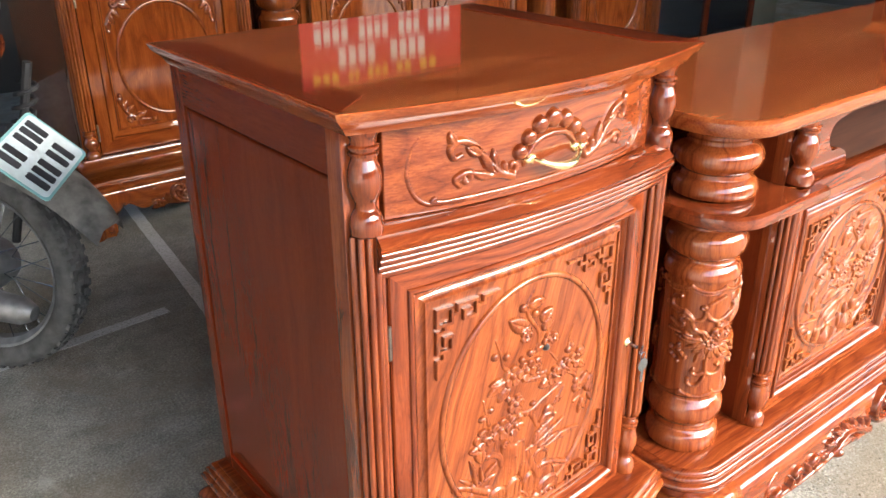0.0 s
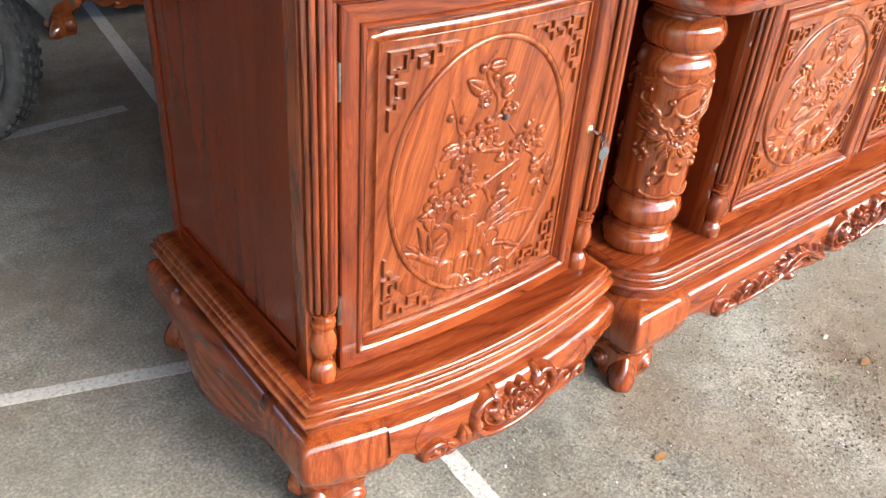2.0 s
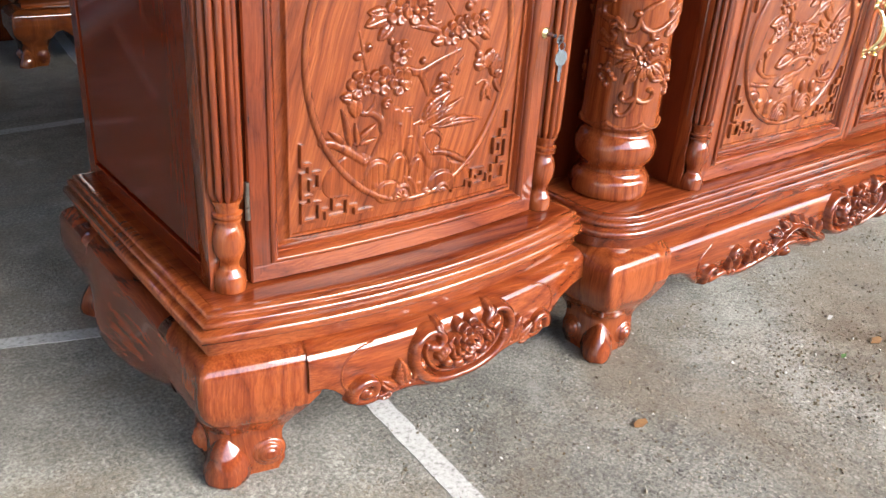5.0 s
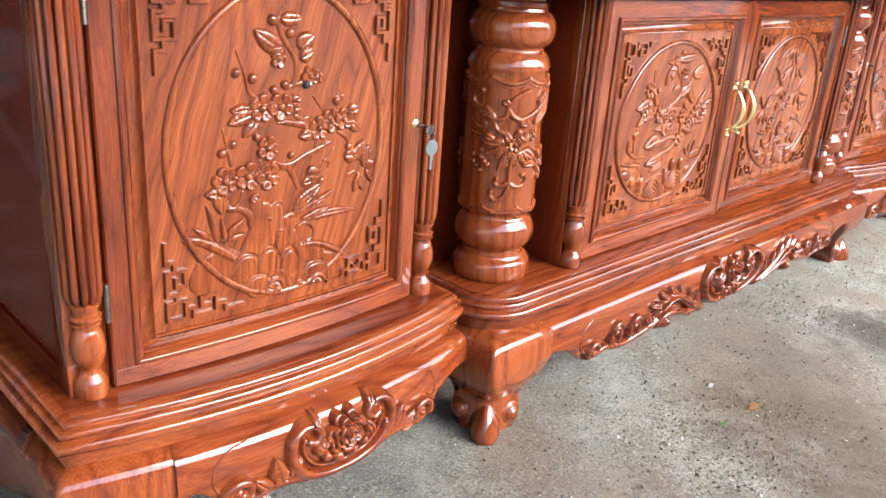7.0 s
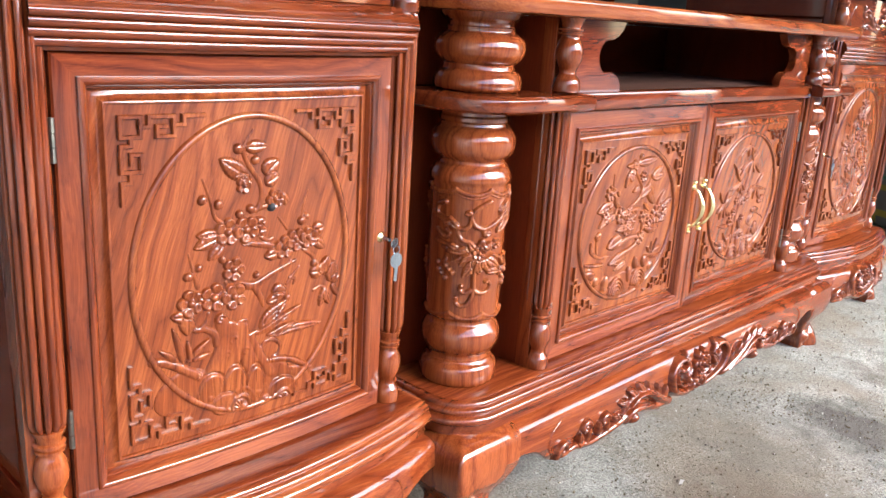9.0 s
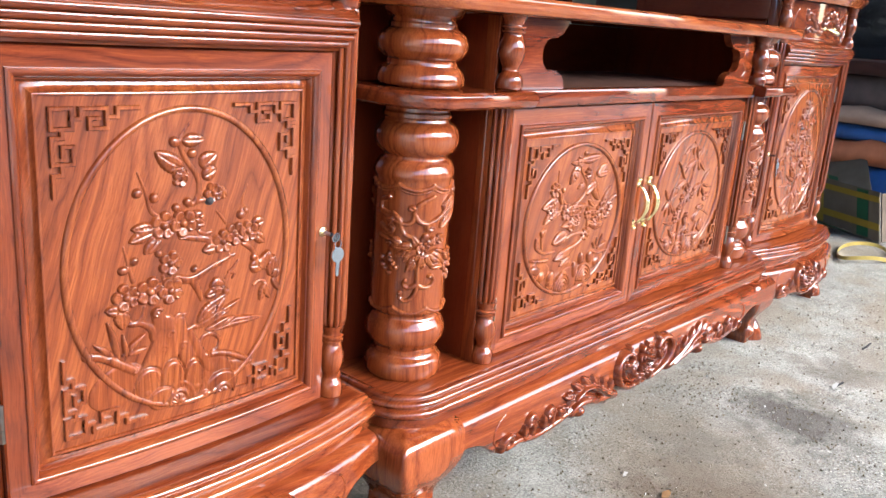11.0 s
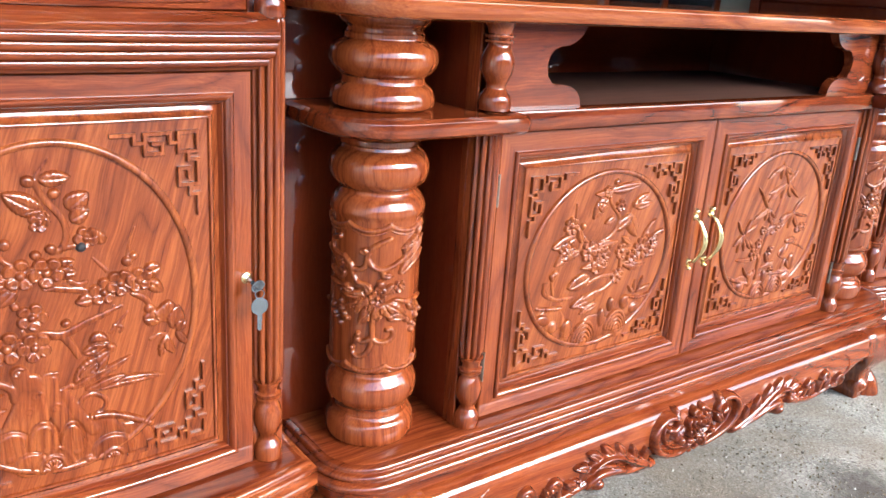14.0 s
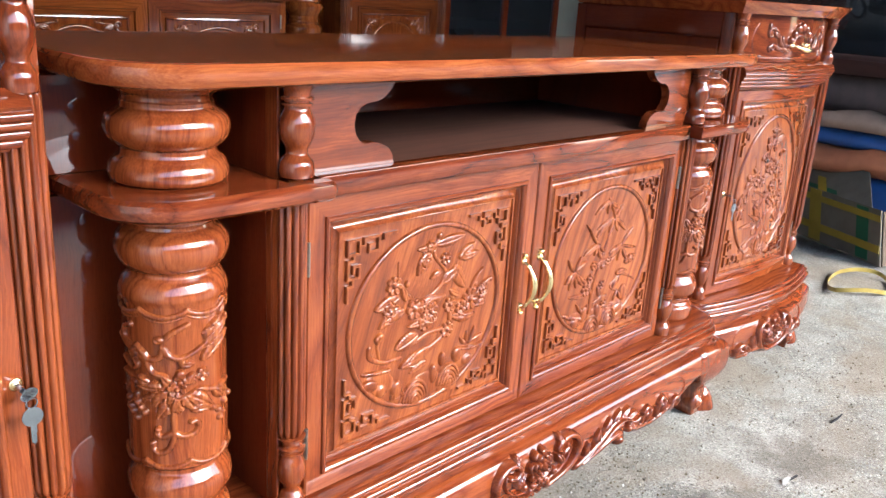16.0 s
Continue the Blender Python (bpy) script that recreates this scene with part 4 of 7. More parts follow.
def claw_foot(px, py, ax, ay, shift=None):
    """A cabriole knee and a paw: (px, py) is the corner of the skirt's plan, (ax, ay) the signs of the way outwards."""
    bm, rings = bmesh.new(), []
    levels = [0.1965] + ROLL + [0.16 - 0.005 * k for k in range(33)]
    for z in levels:
        o = apron_offset(z) + 0.0008
        if z < 0.166:
            o = easy(z, (0.0, 0.02, 0.045, 0.064, 0.085, 0.10, 0.12, 0.140, 0.166), (0.010, 0.014, 0.0135, 0.0130, 0.0225, 0.0325, 0.0392, 0.0411, 0.0388))
        size = easy(z, (0.0, 0.02, 0.046, 0.064, 0.085, 0.10, 0.115, 0.13, 0.17), (0.084, 0.092, 0.088, 0.084, 0.090, 0.100, 0.113, 0.125, 0.130)) + apron_offset(z) * 0.5 + o * 0.5 - 0.020
        # x and y run inwards from the outer corner
        r = easy(z, (0.04, 0.07, 0.12, 0.2), (0.034, 0.030, 0.013, 0.006))
        ring = []
        for k in range(7):
            a = radians(180 + 15 * k)
            ring.append((r + r * math.cos(a), r + r * math.sin(a)))
        # the sides run in flush with the skirt boards
        d = max(0.0, o - apron_offset(z) - 0.0008) * min(1.0, max(0.0, (z - 0.088) / 0.03))
        ring += [(size * 0.5, 0), (size * 0.75, d * 0.4), (size - 0.001, d), (size, d + 0.004), (size, size), (d + 0.004, size), (d, size - 0.001), (d * 0.4, size * 0.75), (0, size * 0.5)]
        ring = [(px + ax * (o - u), py + ay * (o - v), z) for u, v in ring]
        rings.append(ring)
    loops(bm, rings, True, True)

    # the middle claw, a keeled beak along the diagonal
    d, s = Vector((ax, ay)).normalized(), Vector((-ay, ax)).normalized()
    c0, rings, claw = Vector((px - ax * 0.012, py - ay * 0.012)), [], bmesh.new()
    for t, w, h, zb in ((0.0, 0.026, 0.076, 0.0), (0.012, 0.0275, 0.070, 0.0), (0.023, 0.0265, 0.062, 0.0), (0.032, 0.0242, 0.053, 0.0), (0.040, 0.0208, 0.042, 0.0), (0.046, 0.0165, 0.031, 0.0), (0.050, 0.0115, 0.020, 0.001), (0.0525, 0.0040, 0.012, 0.003)):
        c = c0 + d * t
        rings.append([(*(c + s * w * k), zb + (h - zb) * q) for k, q in ((-0.9, 0), (-1.0, 0.2), (-0.90, 0.45), (-0.60, 0.72), (-0.24, 0.93), (0, 1.0), (0.24, 0.93), (0.60, 0.72), (0.90, 0.45), (1.0, 0.2), (0.9, 0))])
    loops(claw, rings, True, True)
    made = [bm, claw]
    # a rolled toe on each side, turned like a volute
    for ux, uy in ((ax, 0), (0, ay)):
        wx, wy = (0, -ay) if ux else (-ax, 0)
        x, y, toe, rings = px + wx * 0.048 + 0.003 * ux, py + wy * 0.048 + 0.003 * uy, bmesh.new(), []
        for out, r in ((-0.020, 0.020), (-0.004, 0.0235), (0.004, 0.0240), (0.009, 0.0228), (0.0125, 0.0200), (0.0140, 0.0172), (0.0140, 0.0158), (0.0160, 0.0148), (0.0186, 0.0126), (0.0198, 0.0100), (0.0198, 0.0084), (0.0216, 0.0074), (0.0226, 0.0052), (0.0230, 0.002)):
            z0 = 0.034 + (0.024 - r) * 0.10
            rings.append([(x + ux * out + wx * (r * math.cos(a) - (0.024 - r) * 0.15), y + uy * out + wy * (r * math.cos(a) - (0.024 - r) * 0.15), z0 + r * math.sin(a)) for a in np.linspace(0, 2 * math.pi, 24, endpoint=False)])
        loops(toe, rings, True, True)
        made.append(toe)
    if shift:
        for b in made:
            for v in b.verts:
                v.co.y += shift(v.co.x) * min(1.0, max(0.0, (py + 0.06 - v.co.y) / 0.04))
    return made


def put_foot(parent, mat, made):
    foot = part("foot", made[0], mat, parent, "carved claw foot")
    part("claw", made[1], mat, foot)
    for toe in made[2:]:
        part("toe", toe, mat, foot)
    return foot


PLINTH = [(0.004, 0.1945), (0.0045, 0.2135)] + arc(0.0065, 0.2215, 0.0085, -70, 78, 9) + [(0.0070, 0.2308)] + arc(0.0020, 0.2360, 0.0062, -50, 80, 8) + [(0.0010, 0.2430)] + arc(-0.0050, 0.2450, 0.0060, -15, 88, 7)


def edge_cab(x):
    """Lower edge of the skirt across the front of the side cabinet."""
    if x > 0.515:
        return 0.133 + 0.012 * min(1.0, (x - 0.515) / 0.04)
    s = abs(x - CX - 0.026)
    pts = ((0.0, 0.077), (0.05, 0.082), (0.078, 0.096), (0.102, 0.117), (0.115, 0.119), (0.130, 0.108), (0.146, 0.096), (0.162, 0.094), (0.175, 0.103), (0.190, 0.124), (0.205, 0.133), (0.225, 0.133), (0.26, 0.120), (0.32, 0.10))
    return float(np.interp(s, [p[0] for p in pts], [p[1] for p in pts]))


def scrollwork(F, c, s, wide=1.25, sides=True):
    """A rose in a rolled cartouche with a leafy scroll to each side."""
    x, z = c
    for g in (-1, 1):
        def P(u, v):
            return x + g * u * s * wide, z + v * s

        def turn(a):
            return a if g > 0 else math.pi - a

        def rope(pts, a, b, h):
            F.ridge(spline([P(*p) for p in pts], 7), a * s, b * s, h)
        # side stem, volute, its thin trailing line and acanthus lobes
        if sides:
            rope([(0.040, -0.044), (0.060, -0.036), (0.080, -0.036), (0.098, -0.042), (0.112, -0.044), (0.124, -0.036)], 0.0070, 0.0060, 1.05)
            F.ridge(scroll_line(P(0.110, -0.027), 0.0185 * s, turn(-0.3), 1.15 * g), 0.0080 * s, 0.0052 * s, 1.25)
            F.dome(P(0.110, -0.029), 0.0065 * s, 0.0065 * s, 0, 0.0100 * s)
            rope([(0.126, -0.026), (0.134, -0.006), (0.130, 0.016), (0.116, 0.028), (0.100, 0.032)], 0.0018, 0.0010, 1.2)
            for u, v, a, n, w in ((0.060, -0.036, 1.65, .032, .0110), (0.068, -0.036, 1.05, .040, .0115), (0.078, -0.038, 0.50, .032, .0095), (0.082, -0.040, -0.4, .022, .0070)):
                F.leaf(P(u, v), turn(a), n * s, w * s, 0.0080 * s, 0.5 * g)
        # hollow rim of the cartouche, curling in at its upper ends
        rope(([(0.0, -0.0500)] if sides else [(0.012, -0.034)]) + [(0.018, -0.0485), (0.038, -0.040), (0.053, -0.024), (0.0605, -0.003), (0.058, 0.017), (0.047, 0.028), (0.034, 0.026), (0.028, 0.014), (0.034, 0.005), (0.042, 0.008)], 0.0078, 0.0056, 1.40)
        rope(([(0.0, -0.0375)] if sides else []) + [(0.016, -0.036), (0.032, -0.028), (0.043, -0.014), (0.048, 0.002), (0.046, 0.012)], 0.0034, 0.0026, 1.8)
        F.leaf(P(0.034, -0.014), turn(2.0), 0.030 * s, 0.0080 * s, 0.0110 * s, 0.4 * g)
        F.leaf(P(0.030, 0.024), turn(1.2), 0.020 * s, 0.0060 * s, 0.0090 * s, 0.4 * g)
        F.dome(P(0.0085, -0.0270), 0.0100 * s, 0.0085 * s, 0.5 * g, 0.0105 * s)
        F.dome(P(0.0220, -0.0205), 0.0085 * s, 0.0075 * s, 0.9 * g, 0.0100 * s)
    if not sides:
        F.petals((x, z - 0.040 * s), 0.017 * s, 0.0105 * s, 0.6, 5, 0.5)
    F.petals((x, z + 0.004 * s), 0.031 * s, 0.0100 * s, 0.3, 7, 0.5)
    F.petals((x, z + 0.004 * s), 0.0225 * s, 0.0128 * s, 0.8, 6, 0.5)
    F.petals((x, z + 0.004 * s), 0.0150 * s, 0.0150 * s, 0.1, 5, 0.4)
    F.ridge(scroll_line((x, z + 0.004 * s), 0.0072 * s, 0, 1.6), 0.0018 * s, 0.0014 * s, 9.5)


def front_door(cab, M, u0, u1, v0, v1, nu, carve, fcell, frame_w, hinges, hx, hy):
    """A framed and panelled door with key-pattern corners, an oval bead and a carved scene."""
    bm, f = bmesh.new(), frame_w
    prof = [(0.0, -0.018), (0.0, -0.002), (0.002, 0.0), (f - 0.0115, 0.0), (f - 0.0110, 0.0030), (f - 0.0088, 0.0046), (f - 0.0060, 0.0044), (f - 0.0028, 0.0022), (f - 0.0004, -0.0016), (f, -0.0042), (f + 0.0014, -0.0046), (f + 0.0030, -0.0075), (f + 0.0050, -0.0125)]
    inner = rect_rings(bm, M, u0, u1, v0, v1, prof, nu)
    door = part("door", bm, (wood_x, wood_z), cab, "carved varnished cabinet door")
    bm = bmesh.new()
    a0, a1, b0, b1 = rect_rings(bm, M, *inner, [(0.0, -0.0125), (0.0040, -0.0116), (0.0076, -0.0088), (0.0104, -0.0056), (0.0110, -0.0042), (0.0122, -0.0038), (0.0138, -0.0042), (0.0144, -0.0056), (0.0148, -0.0075), (0.0185, -0.0075)], nu, (0, 0))
    sheet(bm, M, a0, a1, b0, b1, -0.0075, nu, 4)
    part("panel", bm, panel_z, door, "lighter figured wood panel")

    def L(u, v, w):
        return M(u, v, w - 0.0075)
    for su, cu in ((1, a0 + 0.010), (-1, a1 - 0.010)):
        for sv, cv in ((1, b0 + 0.010), (-1, b1 - 0.010)):
            bm = bmesh.new()
            fret(bm, L, cu, cv, su, sv, fcell, fcell * 0.66, 0.0056)
            part("fret_corner", bm, panel_z, door, "raised key-pattern corner")
    c, rx, ry = ((a0 + a1) / 2, (b0 + b1) / 2), (a1 - a0) / 2 - 0.017, (b1 - b0) / 2 - 0.013
    bm = bmesh.new()
    oval(bm, L, c, rx, ry, 0.0048, 0.0052)
    part("oval_bead", bm, panel_z, door)
    F = Field(c[0] - rx, c[0] + rx, c[1] - ry, c[1] + ry)
    carve(F, c, rx - 0.004, ry - 0.004)
    part("carving", F.mesh(lambda u, v, w: L(u, v, w * 0.80)), carved, door, "relief carving of blossoming branches over rocks")
    for z in hinges:
        hinge(door, hx, hy, z)
    return door


def side_cabinet():
    cab = thing("side_cabinet", (CX, 0.26, 0.0), "glossy red-brown carved wooden side cabinet with a bowed front", "cabinet", "carved TV furniture set")
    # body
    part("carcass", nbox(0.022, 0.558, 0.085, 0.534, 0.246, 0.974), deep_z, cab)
    for g in (-1, 1):
        x = 0.008 if g < 0 else 0.572
        M = (lambda u, v, w, x=x, g=g: Vector((x + g * w, u, v)))
        y0, y1, z0, z1 = 0.072, 0.538, 0.248, 0.973
        bm = bmesh.new()
        rect = rect_rings(bm, M, y0 + 0.0335, y1 - 0.0335, z0 + 0.0335, z1 - 0.0615, [(0, -0.010), (0, -0.0045), (0.0015, -0.0025), (0.004, -0.0015)], 1, (0, 0))
        sheet(bm, M, *rect, -0.0015, 2, 2)
        side = part("side_panel", bm, deep_z, cab, "smooth varnished side panel, shade put into its darker red")
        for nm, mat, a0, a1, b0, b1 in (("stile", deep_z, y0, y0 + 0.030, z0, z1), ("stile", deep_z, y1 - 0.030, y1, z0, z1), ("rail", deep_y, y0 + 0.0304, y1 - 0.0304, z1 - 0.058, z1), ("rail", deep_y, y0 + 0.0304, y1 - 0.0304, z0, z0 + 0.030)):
            bm = bmesh.new()
            rect = rect_rings(bm, M, a0, a1, b0, b1, [(0, -0.016), (0, -0.0008), (0.0008, 0.0)], 1, (0, 0))
            sheet(bm, M, *rect, 0.0, 1, 1)
            part(nm, bm, mat, side)
    # front posts
    for px in (0.030, 0.550):
        post = part("post", nbox(px - 0.024, px + 0.024, 0.070, 0.100, 0.248, 0.974, 0.001), wood_z, cab)
        part("reeded_column", fluted(px, 0.070, 0.372, 0.852, 0.023, 0.026), wood_z, post)
        part("lower_spindle", spindle(px, 0.066, 0.251, 0.372, 0.0200), wood_z, post)
        part("upper_spindle", spindle(px, 0.062, 0.852, 0.974, 0.0200), wood_z, post)
    # door, drawer
    door = front_door(cab, door_map, 0.0545, 0.5255, 0.2545, 0.7915, 14, plum_carving, 0.0076, 0.036, (0.365, 0.700), 0.0535, 0.060)
    bm = bmesh.new()
    r_dome(bm, lambda u, v, w: door_map(u, v, w - 0.0065), (0.318, 0.600), 0.006, 0.006, 0, 0.0065, 9)
    part("knot_hole", bm, black_hole, door, "small black knot hole")
    bm = bmesh.new()
    for r, w in ((0.0085, 0.003), (0.006, 0.005)):
        r_dome(bm, door_map, (0.516, 0.529), r, r, 0, w, 14)
    part("lock", bm, brass, door, "brass lock cylinder")
    bm = bmesh.new()
    inner = rect_rings(bm, drawer_map, 0.057, 0.523, 0.860, 0.973, [(0, -0.02), (0, -0.001), (0.001, 0.0), (0.003, 0.0)], 14)
    sheet(bm, drawer_map, *inner, 0.0, 14, 2)
    drawer = part("drawer", bm, wood_x, cab, "bowed drawer front")
    F, c = Field(CX - 0.22, CX + 0.22, 0.862, 0.972), (CX, 0.916)
    for g in (-1, 1):
        def P(u, v):
            return c[0] + g * u, c[1] + v

        def turn(a):
            return a if g > 0 else math.pi - a

        def rope(pts, a, b, h):
            F.ridge(spline([P(*p) for p in pts], 6), a, b, h)
        rope([(0.0, -0.046), (0.16, -0.046), (0.172, -0.040), (0.178, -0.046), (0.196, -0.034), (0.206, -0.006), (0.200, 0.022), (0.190, 0.036)], 0.0042, 0.0016, 0.8)
        for u, v, r in ((0.0, 0.032, .0125), (0.022, 0.027, .0115), (0.040, 0.014, .0105), (0.054, -0.002, .010)):
            F.dome(P(u, v), r, r, 0, 0.010)
        rope([(0.0, 0.013), (0.024, 0.009), (0.040, -0.006), (0.046, -0.020)], 0.0045, 0.003, 1.4)
        rope([(0.066, -0.030), (0.090, -0.020), (0.108, 0.002), (0.124, 0.020), (0.142, 0.026), (0.152, 0.018), (0.148, 0.006), (0.138, 0.008)], 0.006, 0.0035, 1.3)
        rope([(0.078, -0.026), (0.106, -0.022), (0.130, -0.014), (0.146, -0.020), (0.140, -0.030)], 0.005, 0.003, 1.3)
        for u, v, a, n in ((0.086, -0.020, 1.1, .030), (0.094, -0.016, 0.7, .030), (0.096, -0.024, 0.1, .030), (0.146, 0.024, 0.9, .016), (0.112, 0.006, 0.3, .022)):
            F.leaf(P(u, v), turn(a), n, 0.0060, 0.0065, 0.4 * g)
        F.ridge(scroll_line(P(0.066, -0.018), 0.012, turn(0.4), -1.0 * g), 0.0045, 0.003, 1.4)
        F.ridge(scroll_line(P(0.132, -0.022), 0.010, turn(0.2), 1.0 * g), 0.004, 0.003, 1.4)
    part("carving", F.mesh(drawer_map), carved_x, drawer, "carved shell and leaf scrolls")
    bow_handle(drawer, drawer_map, CX + 0.004, 0.902, 0.078, False)
    # moulding under the drawer
    line = bow_line(0.034, 0.546, 0.066, 0.036)
    prof = [(-0.03, 0.792), (0.003, 0.793), (0.005, 0.797)]
    for k in range(4):
        prof += arc(0.0075 + 0.0052 * k, 0.8025 + 0.0100 * k, 0.0058, -70, 70, 6)
    prof += [(0.0270, 0.8420), (0.0230, 0.8470), (0.012, 0.8545), (0.004, 0.859), (-0.03, 0.859)]
    part("moulding", sweep(bmesh.new(), line, prof), wood_x, cab, "stepped horizontal moulding")
    # top
    out = bow_line(-0.018, 0.600, 0.036, -0.014, 22, 0.31) + [(0.600, 0.548), (-0.018, 0.548)]
    part("top_board", slab(bmesh.new(), out, [(-0.020, 0.974), (-0.015, 0.982), (-0.008, 0.989), (-0.003, 0.995), (0.0, 1.0018), (-0.0010, 1.003)]), top_x, cab, "polished bow-fronted top board")
    for g in (0, 1):
        bm = bmesh.new()
        y0 = bow(-0.012, 0.036, -0.014, 0.31) + 0.004
        q = [(-0.013, y0), (0.045, y0 - 0.008 + 0.052), (0.045, 0.498), (-0.013, 0.542)]
        q = [(2 * CX + 0.002 - a, b) for a, b in q][::-1] if g else q
        slab(bm, q, [(0, 0.9990), (0, 1.0032), (-0.0006, 1.0038)])
        part("top_border", bm, border_y, cab, "dark mitred edge strip of the top")
    # plinth
    out = bow_line(-0.018, 0.598, 0.026, -0.020, 22, 0.308) + [(0.598, 0.548), (-0.018, 0.548)]
    part("plinth", slab(bmesh.new(), out, PLINTH), wood_x, cab, "stepped plinth moulding")
    part("plinth_top", slab(bmesh.new(), out, [(-0.010, 0.2500), (-0.010, 0.2516), (-0.0112, 0.2522)]), satin_x, cab)
    front = bow_line(0.090, 0.590, 0.033, -0.011, 64, 0.31)
    ap = part("apron", apron(front, [edge_cab(x) for x, y in front]), wood_x, cab, "swelling shaped skirt board")
    F = Field(CX - 0.19, CX + 0.24, 0.066, 0.192)
    scrollwork(F, (CX + 0.024, 0.147), 1.13)
    part("carving", F.mesh(lambda u, v, w: Vector((u, bow(u, 0.033, -0.011, 0.31) - apron_offset(v) - w * 1.3, v))), carved_x, ap, "carved rose and leaf scrolls")
    for g, x in ((-1, -0.003), (1, 0.583)):
        path = [(x, 0.466 - 0.358 * i / 20) for i in range(21)] if g < 0 else [(x, 0.108 + 0.358 * i / 20) for i in range(21)]
        bots = [easy(abs(i - 10), (0, 4, 7, 9, 10), (0.050, 0.058, 0.082, 0.094, 0.096)) for i in range(21)]
        part("side_apron", apron(path, bots, 0.036), wood_y, cab, "swelling shaped side skirt")
    for x, y, dx, dy in ((-0.003, 0.033, -1, -1), (-0.003, 0.540, -1, 1), (0.583, 0.540, 1, 1)):
        put_foot(cab, wood_z, claw_foot(x, y, dx, dy, (lambda u: bow(u, 0.033, -0.011, 0.31) - bow(x, 0.033, -0.011, 0.31)) if dy < 0 else None))
    return cab


cab_near = side_cabinet()


def keys(at):
    """Two keys: one turned in the lock, one hanging from it on a ring."""
    k = thing("keys", at, "two nickel keys hanging in the brass cabinet lock", "keys")
    x, y, z = at
    bm = bmesh.new()
    tube(bm, [(x, y + 0.004, z), (x, y - 0.012, z)], 0.0032, 10)
    loops(bm, [[(x + 0.005 + 0.011 * math.cos(a) * s, y - 0.017 + 0.004 * math.cos(a), z - 0.004 + 0.0075 * math.sin(a) * s + d) for a in np.linspace(0, 5.9, 14)] for s, d in ((0.9, -0.001), (1, 0), (0.9, 0.001))], True, True)
    part("key", bm, chrome, k, "key turned in the lock")
    bm = bmesh.new()
    ring = [(x + 0.0055 + 0.006 * math.cos(a), y - 0.021, z - 0.013 + 0.006 * math.sin(a)) for a in np.linspace(0, 2 * math.pi, 17)]
    tube(bm, ring, 0.0009, 6)
    part("ring", bm, chrome, k)
    bm = bmesh.new()
    cx, cz = x + 0.0045, z - 0.029
    head = [(cx + 0.0115 * math.cos(a), cz + 0.0115 * math.sin(a)) for a in np.linspace(-1.25, 4.39, 22)]
    blade = [(cx - 0.0032, cz - 0.0115), (cx - 0.0032, cz - 0.031), (cx, cz - 0.034), (cx + 0.003, cz - 0.031), (cx + 0.002, cz - 0.028), (cx + 0.003, cz - 0.025), (cx + 0.002, cz - 0.022), (cx + 0.0034, cz - 0.019), (cx + 0.0034, cz - 0.0115)]
    out = head + blade
    loops(bm, [[(a, y - 0.0222 + d, b) for a, b in out] for d in (-0.001, 0.001)], True, True)
    part("key", bm, chrome, k, "hanging flat key")
    return k


keys((0.516, 0.0485, 0.529))


# ---- carved TV bench ----
MID = 1.37


def mirror(x):
    return 2 * MID - x


def rounded(x0, x1, yf, yb, r, n=8):
    """A plan with rounded front corners, counter-clockwise from the front left."""
    pts = [(x0 + r - r * math.cos(a), yf + r - r * math.sin(a)) for a in np.linspace(0, math.pi / 2, n)]
    pts += [(x1 - r + r * math.sin(a), yf + r - r * math.cos(a)) for a in np.linspace(0, math.pi / 2, n)]
    return pts + [(x1, yb), (x0, yb)]


